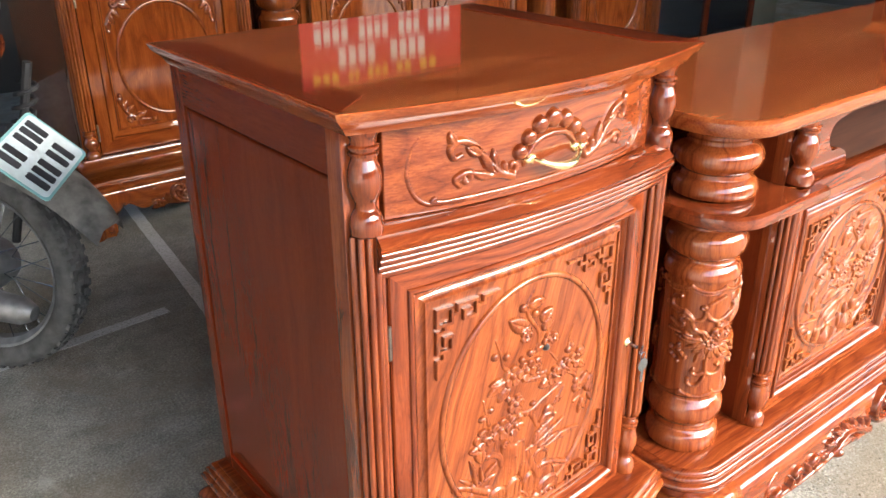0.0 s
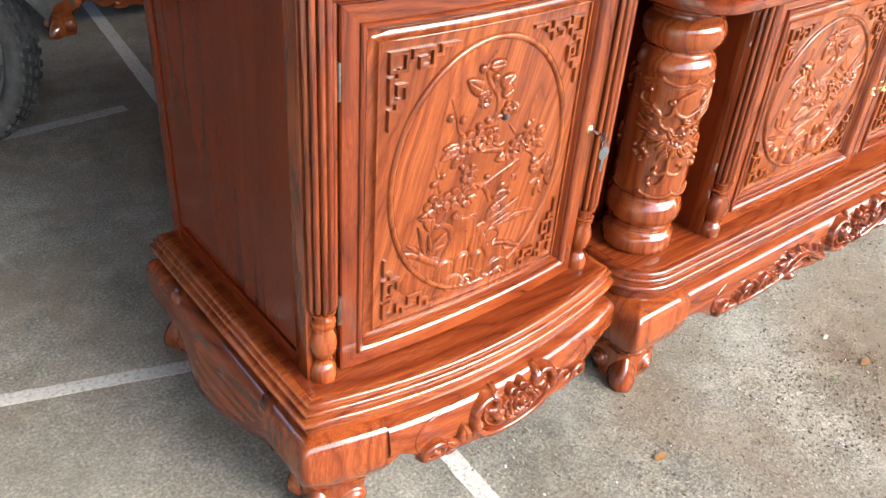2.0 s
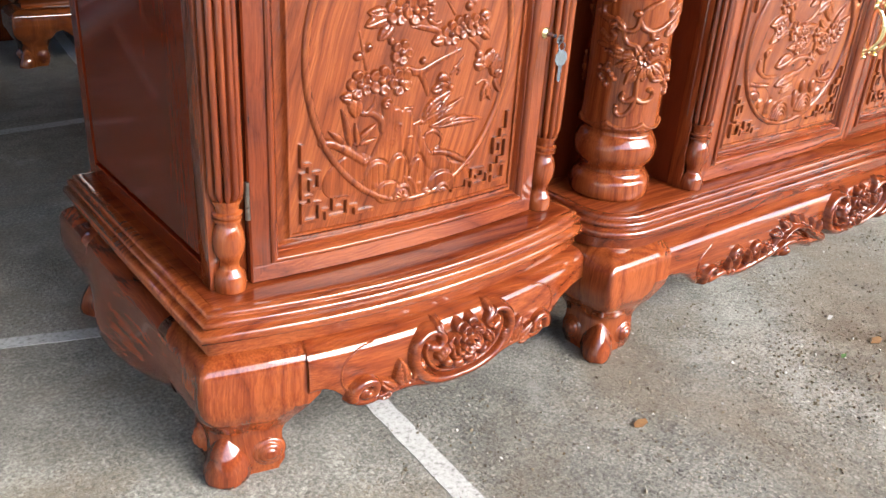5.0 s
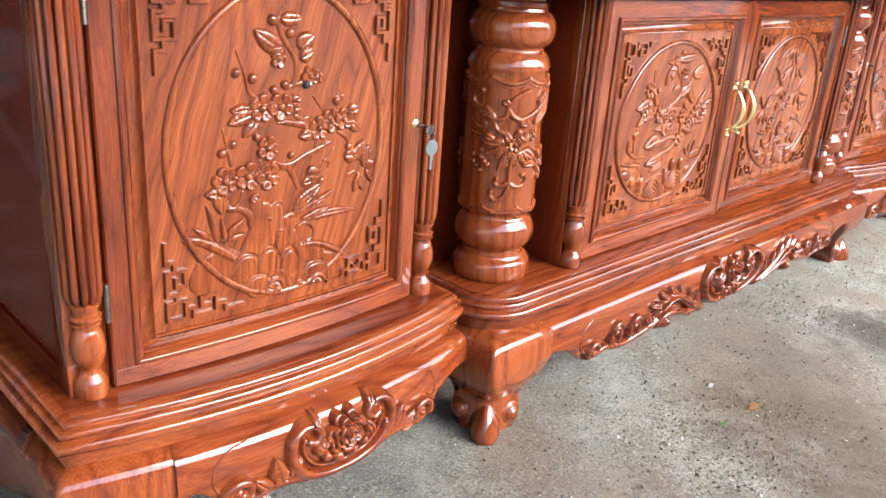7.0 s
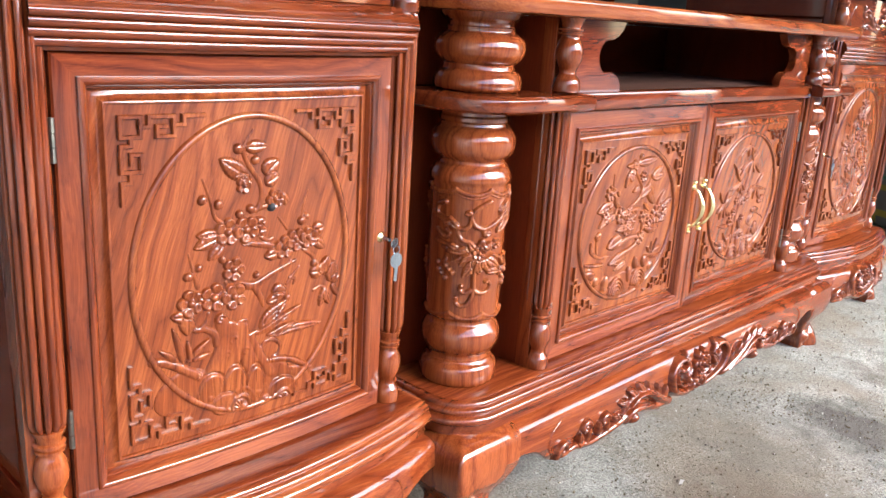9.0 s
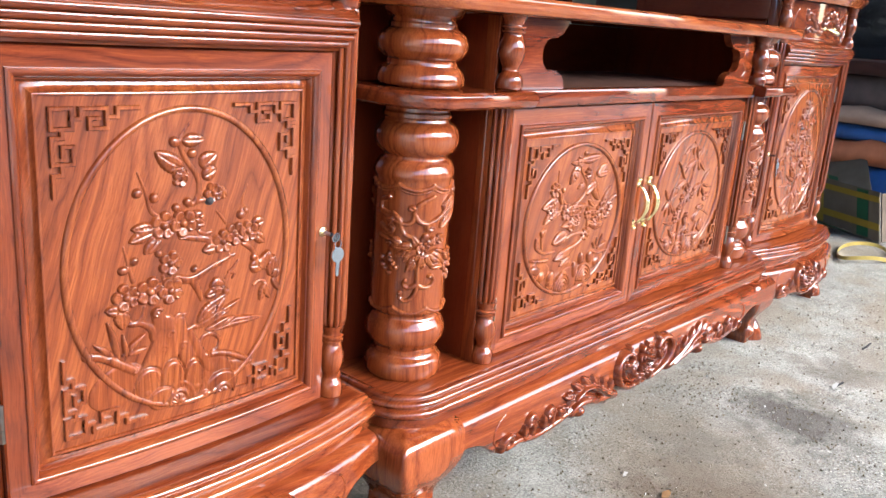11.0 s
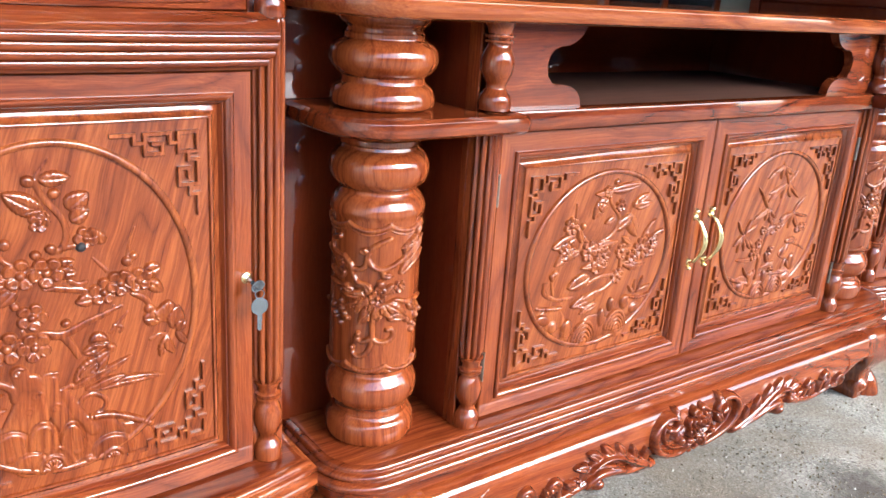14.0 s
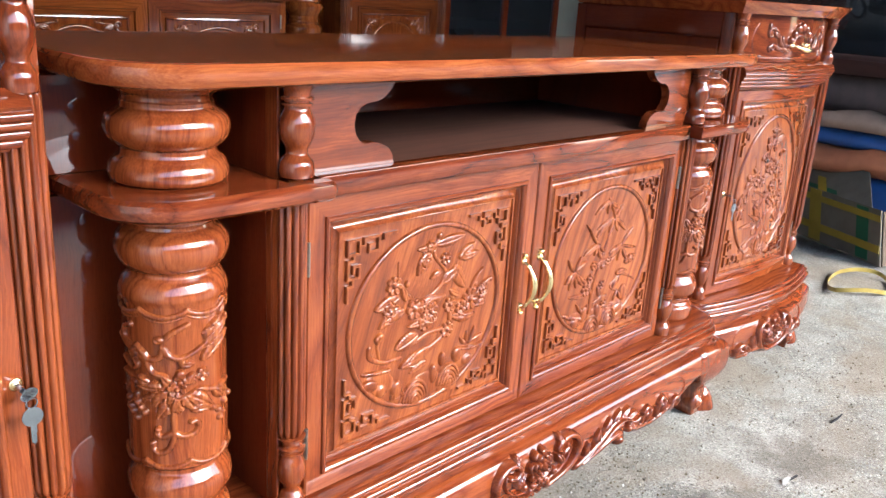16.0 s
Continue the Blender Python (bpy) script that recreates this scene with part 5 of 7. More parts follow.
def chrysanth_carving(F, c, rx, ry):
    """Flowering stems with feathery leaves over a rocky waterside, within an oval."""
    at, sprays, stem, bank, blossom, buds, rocks, ledges, lobes = chisel(F, c, rx, ry, rx / 290)
    bank([(-0.84, -0.44), (-0.69, -0.47), (-0.5, -0.49)], 11, 9)
    bank([(0.45, -0.53), (0.66, -0.58), (0.84, -0.56)], 8, 9)
    rocks(((-0.64, -0.62, 52, 32), (0.6, -0.67, 48, 30), (-0.01, -0.84, 60, 40),), 0.0030)
    stem([(0.09, 0.91), (0.03, 0.7), (0.2, 0.47), (0.12, 0.29), (-0.1, 0.18)], 4, 6)
    stem([(0.4, 0.59), (0.33, 0.46), (0.17, 0.34)], 4, 5)
    stem([(-0.44, 0.7), (-0.42, 0.47), (-0.31, 0.31), (-0.34, 0.18)], 3, 6)
    stem([(0.6, 0.05), (0.32, 0.03), (0.3, -0.22), (0.14, -0.35), (-0.03, -0.42), (-0.2, -0.52)], 5, 9)
    stem([(-0.77, -0.17), (-0.76, -0.28), (-0.59, -0.38), (-0.36, -0.4)], 6, 4)
    stem([(-0.64, -0.06), (-0.67, -0.16), (-0.64, -0.31)], 5, 4)
    stem([(0.3, -0.22), (0.02, -0.21), (-0.18, -0.27)], 6, 6)
    stem([(-0.31, 0.31), (-0.17, 0.19), (-0.03, 0.13)], 5, 5)
    sprays(((0.04, 0.81, 0.45, 0.85, 10), (0.06, 0.79, -0.2, 0.79, 7), (-0.02, 0.73, -0.19, 0.51, 14), (0.4, 0.59, 0.61, 0.72, 9), (0.43, 0.57, 0.67, 0.61, 8), (0.3, 0.5, 0.49, 0.22, 14), (0.17, 0.34, 0.35, 0.47, 12), (-0.42, 0.33, -0.72, 0.24, 13), (-0.39, 0.19, -0.66, 0.03, 13), (-0.34, 0.15, -0.59, 0.1, 9), (-0.24, 0.15, 0.18, 0.18, 12), (-0.16, 0.08, 0.21, 0.19, 9), (0.12, -0.07, -0.28, -0.06, 10), (0.59, 0.16, 0.77, 0.39, 6), (0.68, 0.11, 0.91, 0.25, 8), (0.74, -0.01, 0.85, 0.1, 8)))
    sprays(((0.33, -0.09, 0.66, -0.16, 10), (0.44, -0.19, 0.68, -0.14, 8), (-0.03, -0.45, -0.37, -0.51, 13), (0.03, -0.38, -0.27, -0.5, 11), (0.01, -0.54, -0.23, -0.62, 8), (-0.15, -0.17, -0.44, -0.27, 16), (0.63, -0.51, 0.7, -0.31, 4), (0.61, -0.51, 0.83, -0.44, 4), (0.57, -0.5, 0.58, -0.34, 4), (0.56, -0.5, 0.48, -0.4, 4), (-0.67, -0.05, -0.67, -0.15, 7), (-0.02, 0.6, -0.16, 0.66, 8), (0.13, 0.48, -0.01, 0.43, 7), (0.42, 0.14, 0.28, 0.23, 7), (0.84, -0.04, 0.64, -0.05, 8), (-0.31, 0.25, -0.39, 0.44, 7)))
    buds(((0.09, 0.9, 10), (0.41, 0.6, 11), (-0.32, 0.44, 10), (0.66, 0.22, 10), (0.11, 0.16, 11), (-0.64, -0.07, 12), (0.9, 0.22, 8),))
    blossom(((0.19, 0.62, 19, 7), (-0.49, 0.46, 26, 7), (-0.2, 0.13, 30, 7), (0.02, 0.04, 28, 7), (-0.06, -0.06, 26, 7), (0.6, 0.05, 34, 8), (0.29, 0.06, 23, 6), (0.27, -0.24, 24, 7), (0.46, -0.02, 22, 6), (0.78, 0.13, 15, 6), (-0.03, 0.8, 17, 6), (-0.55, 0.21, 20, 6),))
    rocks(((0.1, -0.73, 13, 28), (0.44, -0.6, 16, 22), (0.23, -0.59, 12, 22), (-0.75, -0.59, 26, 16), (-0.4, -0.75, 18, 24), (-0.61, -0.7, 16, 18), (0.6, -0.7, 20, 16),), 0.0078)
    ledges(((-0.15, -0.89, 48, 4), (0.33, -0.84, 46, 4), (-0.39, -0.82, 24, 2),))


def bamboo_carving(F, c, rx, ry):
    """Jointed bamboo with bunches of thin leaves over banks and rocks, within an oval."""
    at, sprays, stem, bank, blossom, buds, rocks, ledges, lobes = chisel(F, c, rx, ry, rx / 249)
    bank([(-0.73, -0.65), (-0.56, -0.72), (-0.36, -0.78)], 10, 9)
    bank([(0.08, -0.71), (0.29, -0.73), (0.51, -0.74)], 8, 12)
    rocks(((-0.47, -0.77, 40, 24), (0.38, -0.8, 46, 26), (-0.02, -0.82, 44, 30),), 0.0030)
    stem([(-0.01, 0.87), (0.17, 0.56), (0.09, 0.34), (-0.01, 0.1), (-0.1, -0.14), (-0.17, -0.43), (-0.19, -0.71)], 4, 7)
    stem([(0.37, 0.14), (0.18, -0.03), (0, -0.11)], 4, 5)
    stem([(-0.17, 0.25), (-0.06, 0.06)], 4, 4)
    stem([(-0.6, -0.06), (-0.35, -0.25), (-0.18, -0.46)], 4, 5)
    stem([(0.49, -0.31), (0.67, -0.38), (0.81, -0.46)], 3, 2)
    stem([(0.42, -0.55), (0.24, -0.45), (0.34, -0.36), (0.49, -0.31)], 3, 3)
    sprays(((-0.01, 0.83, -0.29, 0.69, 6), (-0.01, 0.83, -0.2, 0.77, 5), (0, 0.82, -0.02, 0.66, 5), (0.02, 0.82, 0.11, 0.67, 4), (0.03, 0.82, 0.22, 0.71, 5), (0.13, 0.58, -0.21, 0.47, 7), (0.13, 0.58, -0.21, 0.36, 7), (0.13, 0.57, 0.05, 0.39, 5), (0.15, 0.57, 0.25, 0.38, 5), (0.17, 0.57, 0.43, 0.36, 5), (0.17, 0.58, 0.31, 0.75, 5), (-0.17, 0.25, -0.44, 0.15, 7), (-0.17, 0.25, -0.44, 0.57, 3), (-0.17, 0.24, -0.21, 0.1, 5), (-0.15, 0.23, -0.1, 0.06, 4), (-0.14, 0.24, -0.01, 0.12, 4)))
    sprays(((-0.17, 0.26, -0.32, 0.42, 4), (0.37, 0.14, 0.12, 0.08, 7), (0.37, 0.14, 0.11, -0.02, 7), (0.38, 0.14, 0.33, -0.07, 5), (0.4, 0.13, 0.54, -0.09, 5), (0.39, 0.15, 0.61, 0.36, 5), (0.4, 0.14, 0.75, 0.05, 3), (-0.6, -0.06, -0.77, -0.18, 7), (-0.6, -0.06, -0.68, -0.28, 6), (-0.59, -0.06, -0.54, -0.28, 5), (-0.57, -0.07, -0.42, -0.27, 4), (-0.61, -0.04, -0.75, 0.15, 4), (-0.58, -0.05, -0.5, 0.15, 4), (-0.57, -0.05, -0.36, 0.06, 4), (0.5, -0.13, 0.76, -0.07, 9), (0.33, -0.27, 0.59, -0.28, 7)))
    sprays(((0.42, -0.35, 0.28, -0.48, 7), (-0.31, -0.44, -0.66, -0.4, 5), (-0.06, -0.37, 0.04, -0.57, 6), (0.17, -0.54, -0.14, -0.6, 6), (0.42, -0.55, 0.52, -0.7, 4), (0.4, -0.55, 0.34, -0.68, 4), (-0.11, -0.06, 0.06, 0, 6), (-0.19, -0.08, -0.06, -0.04, 6), (0.01, -0.38, 0.1, -0.32, 5), (-0.32, -0.72, -0.49, -0.53, 4), (-0.28, -0.72, -0.24, -0.59, 4)))
    blossom(((-0.32, -0.36, 20, 6), (-0.2, -0.04, 14, 5), (0.1, -0.03, 14, 5), (0.02, -0.36, 14, 5), (-0.25, -0.22, 15, 5), (0.11, -0.65, 13, 5), (0.62, -0.1, 14, 5),))
    rocks(((-0.32, -0.72, 14, 24), (-0.03, -0.74, 12, 22), (0.47, -0.82, 22, 16), (-0.5, -0.81, 18, 16), (0.55, -0.6, 18, 26),), 0.0078)
    ledges(((-0.11, -0.95, 38, 3), (0.26, -0.92, 40, 4),))


def column_carving(F, R):
    """Vine, blossom and fruit wound round a column between two scalloped bands."""
    H = 2 * math.pi * R
    for z, sg in ((0.591, -1), (0.384, -1)):
        pts = [(H * (i / 210 - 0.5), z + sg * 0.009 * abs(math.sin(7 * math.pi * i / 210)) ** 0.7) for i in range(211)]
        F.ridge(pts, 0.0034, 0.0034, 1.1)
        F.ridge([(u, v - 0.0060) for u, v in pts], 0.0017, 0.0017, 1.2)
    for s in (-0.25, 0.25):
        def P(a, z):
            return H * (s + a / 360), z

        def vine(pts, a=0.0042, b=0.0036):
            F.ridge(spline([P(*q) for q in pts], 6), a, b, 1.25)

        def sprays(rows):
            for i, (a0, z0, a1, z1, w) in enumerate(rows):
                (x0, y0), (x1, y1) = P(a0, z0), P(a1, z1)
                bend = 0.4 * (-1) ** i
                F.leaf((x0, y0), math.atan2(y1 - y0, x1 - x0) - math.atan(0.5 * bend), math.hypot(x1 - x0, y1 - y0) * 1.05, 0.0007 * w + 0.0010, 0.0072, bend)
        vine([(-75, 0.548), (-54, 0.537), (-37, 0.529), (-23, 0.527), (-16, 0.533), (-14, 0.544), (-10, 0.556), (1, 0.565), (14, 0.572)])
        vine([(-14, 0.544), (-7, 0.532), (5, 0.528), (19, 0.533), (29, 0.54)])
        vine([(5, 0.527), (8, 0.517), (17, 0.519)])
        vine([(-45, 0.542), (-34, 0.532), (-31, 0.518), (-26, 0.509), (-16, 0.505)])
        vine([(-53, 0.568), (-66, 0.561), (-65, 0.546), (-45, 0.54)])
        vine([(-65, 0.521), (-51, 0.511), (-44, 0.517), (-49, 0.522)])
        vine([(-66, 0.503), (-45, 0.498), (-26, 0.496), (-5, 0.494)])
        vine([(-5, 0.494), (4, 0.507), (9, 0.496), (19, 0.494)])
        vine([(14, 0.477), (25, 0.482), (41, 0.477), (69, 0.478)])
        vine([(-5, 0.455), (-5, 0.422), (-11, 0.403), (-21, 0.397), (-29, 0.402), (-29, 0.411)])
        vine([(-8, 0.425), (-17, 0.42), (-24, 0.425), (-22, 0.432)])
        vine([(-4, 0.425), (5, 0.42), (17, 0.422), (23, 0.431), (19, 0.439), (14, 0.439)])
        vine([(-16, 0.505), (-5, 0.496), (-1, 0.487)])
        vine([(53, 0.475), (64, 0.465), (62, 0.453)])
        vine([(-48, 0.475), (-54, 0.465)])
        sprays(((29, 0.554, 55, 0.573, 8), (32, 0.548, 48, 0.563, 8), (28, 0.538, 65, 0.57, 10), (27, 0.52, 65, 0.549, 11), (-15, 0.55, -22, 0.556, 8), (-1, 0.49, -53, 0.494, 10), (-2, 0.488, -45, 0.487, 10), (-4, 0.486, -37, 0.473, 10), (-5, 0.482, -26, 0.465, 11), (-5, 0.478, -21, 0.448, 12), (-1, 0.482, 2, 0.454, 13), (5, 0.479, -5, 0.455, 9), (8, 0.479, 23, 0.455, 12), (11, 0.479, 39, 0.452, 12), (-45, 0.501, -30, 0.496, 8), (13, 0.455, 37, 0.454, 8)))
        sprays(((10, 0.494, 19, 0.506, 8), (-5, 0.491, -15, 0.507, 8), (6, 0.521, 17, 0.52, 7), (53, 0.573, 60, 0.587, 6), (-54, 0.53, -42, 0.537, 7), (41, 0.475, 55, 0.46, 8)))
        for a, z, r in ((4, 0.507, 9), (8, 0.496, 9), (-60, 0.467, 7), (-47, 0.465, 7), (-37, 0.453, 7), (-48, 0.443, 7), (-59, 0.455, 7), (-42, 0.459, 6), (-54, 0.45, 6), (41, 0.45, 7), (50, 0.443, 7), (61, 0.45, 7), (52, 0.431, 7), (73, 0.455, 7), (56, 0.437, 6), (-29, 0.411, 5), (-22, 0.432, 5), (14, 0.439, 5)):
            F.dome(P(a, z), 0.00072 * r, 0.00072 * r, 0, 0.0066)
        F.petals(P(28, 0.502), 0.0095, 0.0062, 0.8, 5)
        F.petals(P(0, 0.488), 0.0120, 0.0085, 0.3, 7)


COL_LOW = [(0.060, 0.250), (0.067, 0.254), (0.069, 0.267), (0.067, 0.282), (0.060, 0.291), (0.0585, 0.2940), (0.0545, 0.2955), (0.0545, 0.3020), (0.058, 0.307), (0.066, 0.316), (0.070, 0.329), (0.069, 0.343), (0.063, 0.355), (0.0590, 0.361), (0.0590, 0.366), (0.062, 0.369), (0.0655, 0.373), (0.0655, 0.593), (0.0670, 0.597), (0.0690, 0.603), (0.0675, 0.612), (0.0620, 0.623), (0.0570, 0.628), (0.0565, 0.633), (0.0610, 0.637), (0.0680, 0.645), (0.0715, 0.658), (0.0700, 0.672), (0.0630, 0.683), (0.0570, 0.688), (0.0560, 0.692), (0.0585, 0.695), (0.0585, 0.701), (0.0560, 0.704), (0.0560, 0.717)]
COL_TOP = [(0.066, 0.742), (0.072, 0.746), (0.073, 0.757), (0.068, 0.769), (0.060, 0.775), (0.0585, 0.779), (0.0585, 0.783), (0.066, 0.788), (0.073, 0.797), (0.0755, 0.808), (0.072, 0.821), (0.062, 0.829), (0.057, 0.832), (0.057, 0.838), (0.0545, 0.840), (0.0545, 0.845), (0.062, 0.851), (0.068, 0.862)]


COL_Y = 0.068


def edge_bench(x):
    s = abs(x - MID)
    pts = ((0, 0.076), (0.08, 0.078), (0.12, 0.082), (0.15, 0.088), (0.20, 0.098), (0.232, 0.094), (0.262, 0.080), (0.284, 0.083), (0.305, 0.097), (0.330, 0.095), (0.36, 0.085), (0.405, 0.077), (0.44, 0.080), (0.472, 0.087), (0.505, 0.083), (0.532, 0.092), (0.556, 0.112), (0.585, 0.128), (0.620, 0.135), (0.66, 0.125), (0.72, 0.1), (0.8, 0.1))
    return float(np.interp(s, [p[0] for p in pts], [p[1] for p in pts]))


def bracket(sign):
    """A shaped bracket filling the corner of the open bay."""
    x0 = 0.874
    pts = [(x0, 0.742), (1.028, 0.742), (1.026, 0.752), (1.018, 0.764), (1.002, 0.772), (0.986, 0.774), (0.974, 0.772), (0.966, 0.776), (0.957, 0.786), (0.953, 0.800), (0.956, 0.814), (0.964, 0.824), (0.976, 0.829), (0.992, 0.830), (1.006, 0.835), (1.018, 0.845), (1.028, 0.860), (x0, 0.860)]
    if sign < 0:
        pts = [(mirror(a), b) for a, b in pts]
    bm = bmesh.new()
    loops(bm, [[(a, y, b) for a, b in pts] for y in (0.002, 0.020)], True, True)
    return bm


def bench():
    tv = thing("tv_bench", (MID, 0.2, 0.0), "low glossy red-brown carved wooden TV bench with turned columns", "tv bench", "carved TV furniture set")
    X0, X1 = 0.606, mirror(0.606)
    part("top_board", slab(bmesh.new(), rounded(X0, X1, -0.050, 0.445, 0.095), [(-0.012, 0.861), (-0.006, 0.864), (-0.002, 0.870), (0.0, 0.878), (-0.001, 0.885), (-0.005, 0.8895), (-0.008, 0.890)]), top_x, tv, "polished top board with rounded corners")
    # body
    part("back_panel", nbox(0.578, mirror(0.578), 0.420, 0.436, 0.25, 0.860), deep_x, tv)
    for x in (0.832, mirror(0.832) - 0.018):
        part("side_panel", nbox(x, x + 0.018, 0.004, 0.418, 0.251, 0.860), deep_z, tv, "varnished inner side in the darker, shade-toned red")
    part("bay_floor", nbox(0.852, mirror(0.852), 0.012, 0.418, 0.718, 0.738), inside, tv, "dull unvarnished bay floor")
    part("front_rail", nbox(0.880, mirror(0.880), -0.022, 0.010, 0.712, 0.742, 0.006), wood_x, tv, "rounded rail under the open bay")
    for g in (1, -1):
        out = rounded(X0, 0.888, -0.052, 0.26, 0.085)[:8] + [(0.878, -0.052), (0.886, -0.048), (0.888, -0.040), (0.888, -0.023), (0.831, -0.022), (0.831, 0.418), (X0, 0.418)]
        if g < 0:
            out = [(mirror(a), b) for a, b in out][::-1]
        part("side_shelf", slab(bmesh.new(), out, [(-0.006, 0.716), (-0.001, 0.720), (0.001, 0.728), (-0.001, 0.737), (-0.006, 0.7415)]), wood_x, tv, "rounded side shelf round the column")
        if g < 0:
            part("shelf_end", nbox(mirror(0.8885) - 0.0035, mirror(0.8885), -0.0525, -0.0235, 0.7165, 0.7420, 0.003), deep_z, tv, "dark red end grain of the shelf")
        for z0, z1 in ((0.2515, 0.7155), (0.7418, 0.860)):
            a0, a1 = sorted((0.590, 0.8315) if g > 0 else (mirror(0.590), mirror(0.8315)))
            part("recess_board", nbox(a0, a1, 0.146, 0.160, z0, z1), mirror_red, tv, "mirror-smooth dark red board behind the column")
        bx = bracket(g)
        part("bracket", bx, wood_x, tv, "scroll-cut corner bracket", 60)
        px = 0.851 if g > 0 else mirror(0.851)
        post = part("post", nbox(px - 0.021, px + 0.021, 0.004, 0.03, 0.251, 0.860, 0.001), wood_z, tv)
        part("upper_spindle", spindle(px, -0.008, 0.742, 0.861, 0.0235), wood_z, post)
        part("reeded_column", fluted(px, 0.004, 0.368, 0.716, 0.022, 0.024), wood_z, post)
        part("lower_spindle", spindle(px, -0.002, 0.251, 0.368, 0.021), wood_z, post)
        cx = 0.717 if g > 0 else mirror(0.717)
        col = part("column", lathe(bmesh.new(), cx, COL_Y, turned([(r * 0.975, z) for r, z in COL_LOW]), 64), wood_z, tv, "stout turned column with carved vines")
        part("column_top", lathe(bmesh.new(), cx, COL_Y, turned([(r * 0.975, z) for r, z in COL_TOP]), 64), wood_z, col)
        F, R = Field(-math.pi * 0.0638, math.pi * 0.0638, 0.374, 0.600), 0.0638
        column_carving(F, R)

        def on_column(u, v, w, cx=cx):
            a = radians(242) + (u + math.pi * R / 2) / R
            return Vector((cx + (R + w) * math.cos(a), COL_Y + (R + w) * math.sin(a), v))
        part("carving", F.mesh(on_column), carved, col, "carved vine, blossom and grapes")
    # doors
    for g in (1, -1):
        u0, u1 = (0.8755, 1.3685) if g > 0 else (1.3715, mirror(0.8755))
        hx = 0.8745 if g > 0 else mirror(0.8745)
        door = front_door(tv, flat_map(-0.002), u0, u1, 0.254, 0.709, 2, chrysanth_carving if g > 0 else bamboo_carving, 0.0070, 0.040, (0.345, 0.625), hx, -0.004)
        bow_handle(door, flat_map(-0.002), 1.347 if g > 0 else 1.393, 0.490, 0.086)
    # plinth, skirt, feet
    part("plinth", slab(bmesh.new(), rounded(0.612, mirror(0.612), -0.040, 0.44, 0.075), PLINTH), wood_x, tv, "stepped plinth moulding")
    part("plinth_top", slab(bmesh.new(), rounded(0.612, mirror(0.612), -0.040, 0.44, 0.075), [(-0.010, 0.2500), (-0.010, 0.2516), (-0.0112, 0.2522)]), satin_x, tv)
    front = [(0.727 + (mirror(0.727) - 0.727) * i / 140, -0.028) for i in range(141)]
    ap = part("apron", apron(front, [edge_bench(x) for x, y in front]), wood_x, tv, "long swelling shaped skirt board")
    M = (lambda u, v, w: Vector((u, -0.028 - apron_offset(v) - w * 1.35, v)))
    F = Field(MID - 0.60, MID + 0.60, 0.066, 0.190, 0.0012)
    scrollwork(F, (MID - 0.008, 0.143), 1.18, 1.72, False)
    for g in (-1, 1):
        def P(u, v):
            return MID + g * u, v

        def turn(a):
            return a if g > 0 else math.pi - a

        def rope(pts, a, b, h):
            F.ridge(spline([P(*p) for p in pts], 7), a, b, h)
        # a long feathered leaf that rises from the cartouche and curls down again
        spine = spline([(0.125, 0.088), (0.160, 0.104), (0.195, 0.124), (0.230, 0.142), (0.264, 0.148), (0.296, 0.138), (0.316, 0.112)], 6)
        for k, (u, v) in enumerate(spine[5::5]):
            F.leaf(P(u, v - 0.004), turn(1.9 - 0.25 * k), 0.038, 0.0100, 0.0085, -0.6 * g, False)
        F.ridge([P(*q) for q in spine], 0.0120, 0.0060, 1.05)
        F.ridge([P(u, v) for u, v in spine[2:32]], 0.0030, 0.0024, 1.2, 0.0110)
        F.ridge([P(u + 0.010, v - 0.018) for u, v in spine[3:27]], 0.0062, 0.0040, 1.4)
        # a stem below it that ends in a rolled ball
        rope([(0.13, 0.092), (0.18, 0.094), (0.228, 0.108), (0.268, 0.112), (0.288, 0.097), (0.276, 0.086), (0.264, 0.094)], 0.0105, 0.0065, 1.15)
        F.dome(P(0.270, 0.096), 0.0130, 0.0130, 0, 0.0165)
        # second stem with two upright curls and the end volute
        rope([(0.308, 0.110), (0.350, 0.097), (0.400, 0.087), (0.440, 0.092), (0.472, 0.101), (0.500, 0.094)], 0.0100, 0.0080, 1.15)
        for u, v in ((0.378, 0.126), (0.440, 0.130)):
            rope([(u - 0.012, 0.092), (u - 0.015, 0.108), (u - 0.010, v)], 0.0072, 0.0062, 1.2)
            F.ridge(scroll_line(P(u, v), 0.0140, turn(2.9), -1.15 * g), 0.0066, 0.0045, 1.3)
            F.leaf(P(u + 0.004, 0.096), turn(0.9), 0.036, 0.0090, 0.0090, 0.5 * g, False)
        F.leaf(P(0.325, 0.104), turn(1.0), 0.034, 0.0095, 0.0090, -0.5 * g, False)
        F.ridge(scroll_line(P(0.503, 0.106), 0.0185, turn(-0.6), 1.2 * g), 0.0074, 0.0050, 1.3)
        rope([(0.522, 0.100), (0.545, 0.122), (0.542, 0.150), (0.514, 0.168)], 0.0020, 0.0012, 1.2)
    part("carving", F.mesh(M), carved_x, ap, "long carved rose and leaf scrolls")
    for g in (1, -1):
        x = 0.634 if g > 0 else mirror(0.634)
        path = [(x, 0.40 - 0.36 * i / 14) for i in range(15)] if g > 0 else [(x, 0.04 + 0.36 * i / 14) for i in range(15)]
        part("side_apron", apron(path, [0.12] * 15), deep_y, tv)
        for y, dy in ((-0.028, -1), (0.42, 1)):
            put_foot(tv, wood_z, claw_foot(x, y, -g, dy))
    return tv


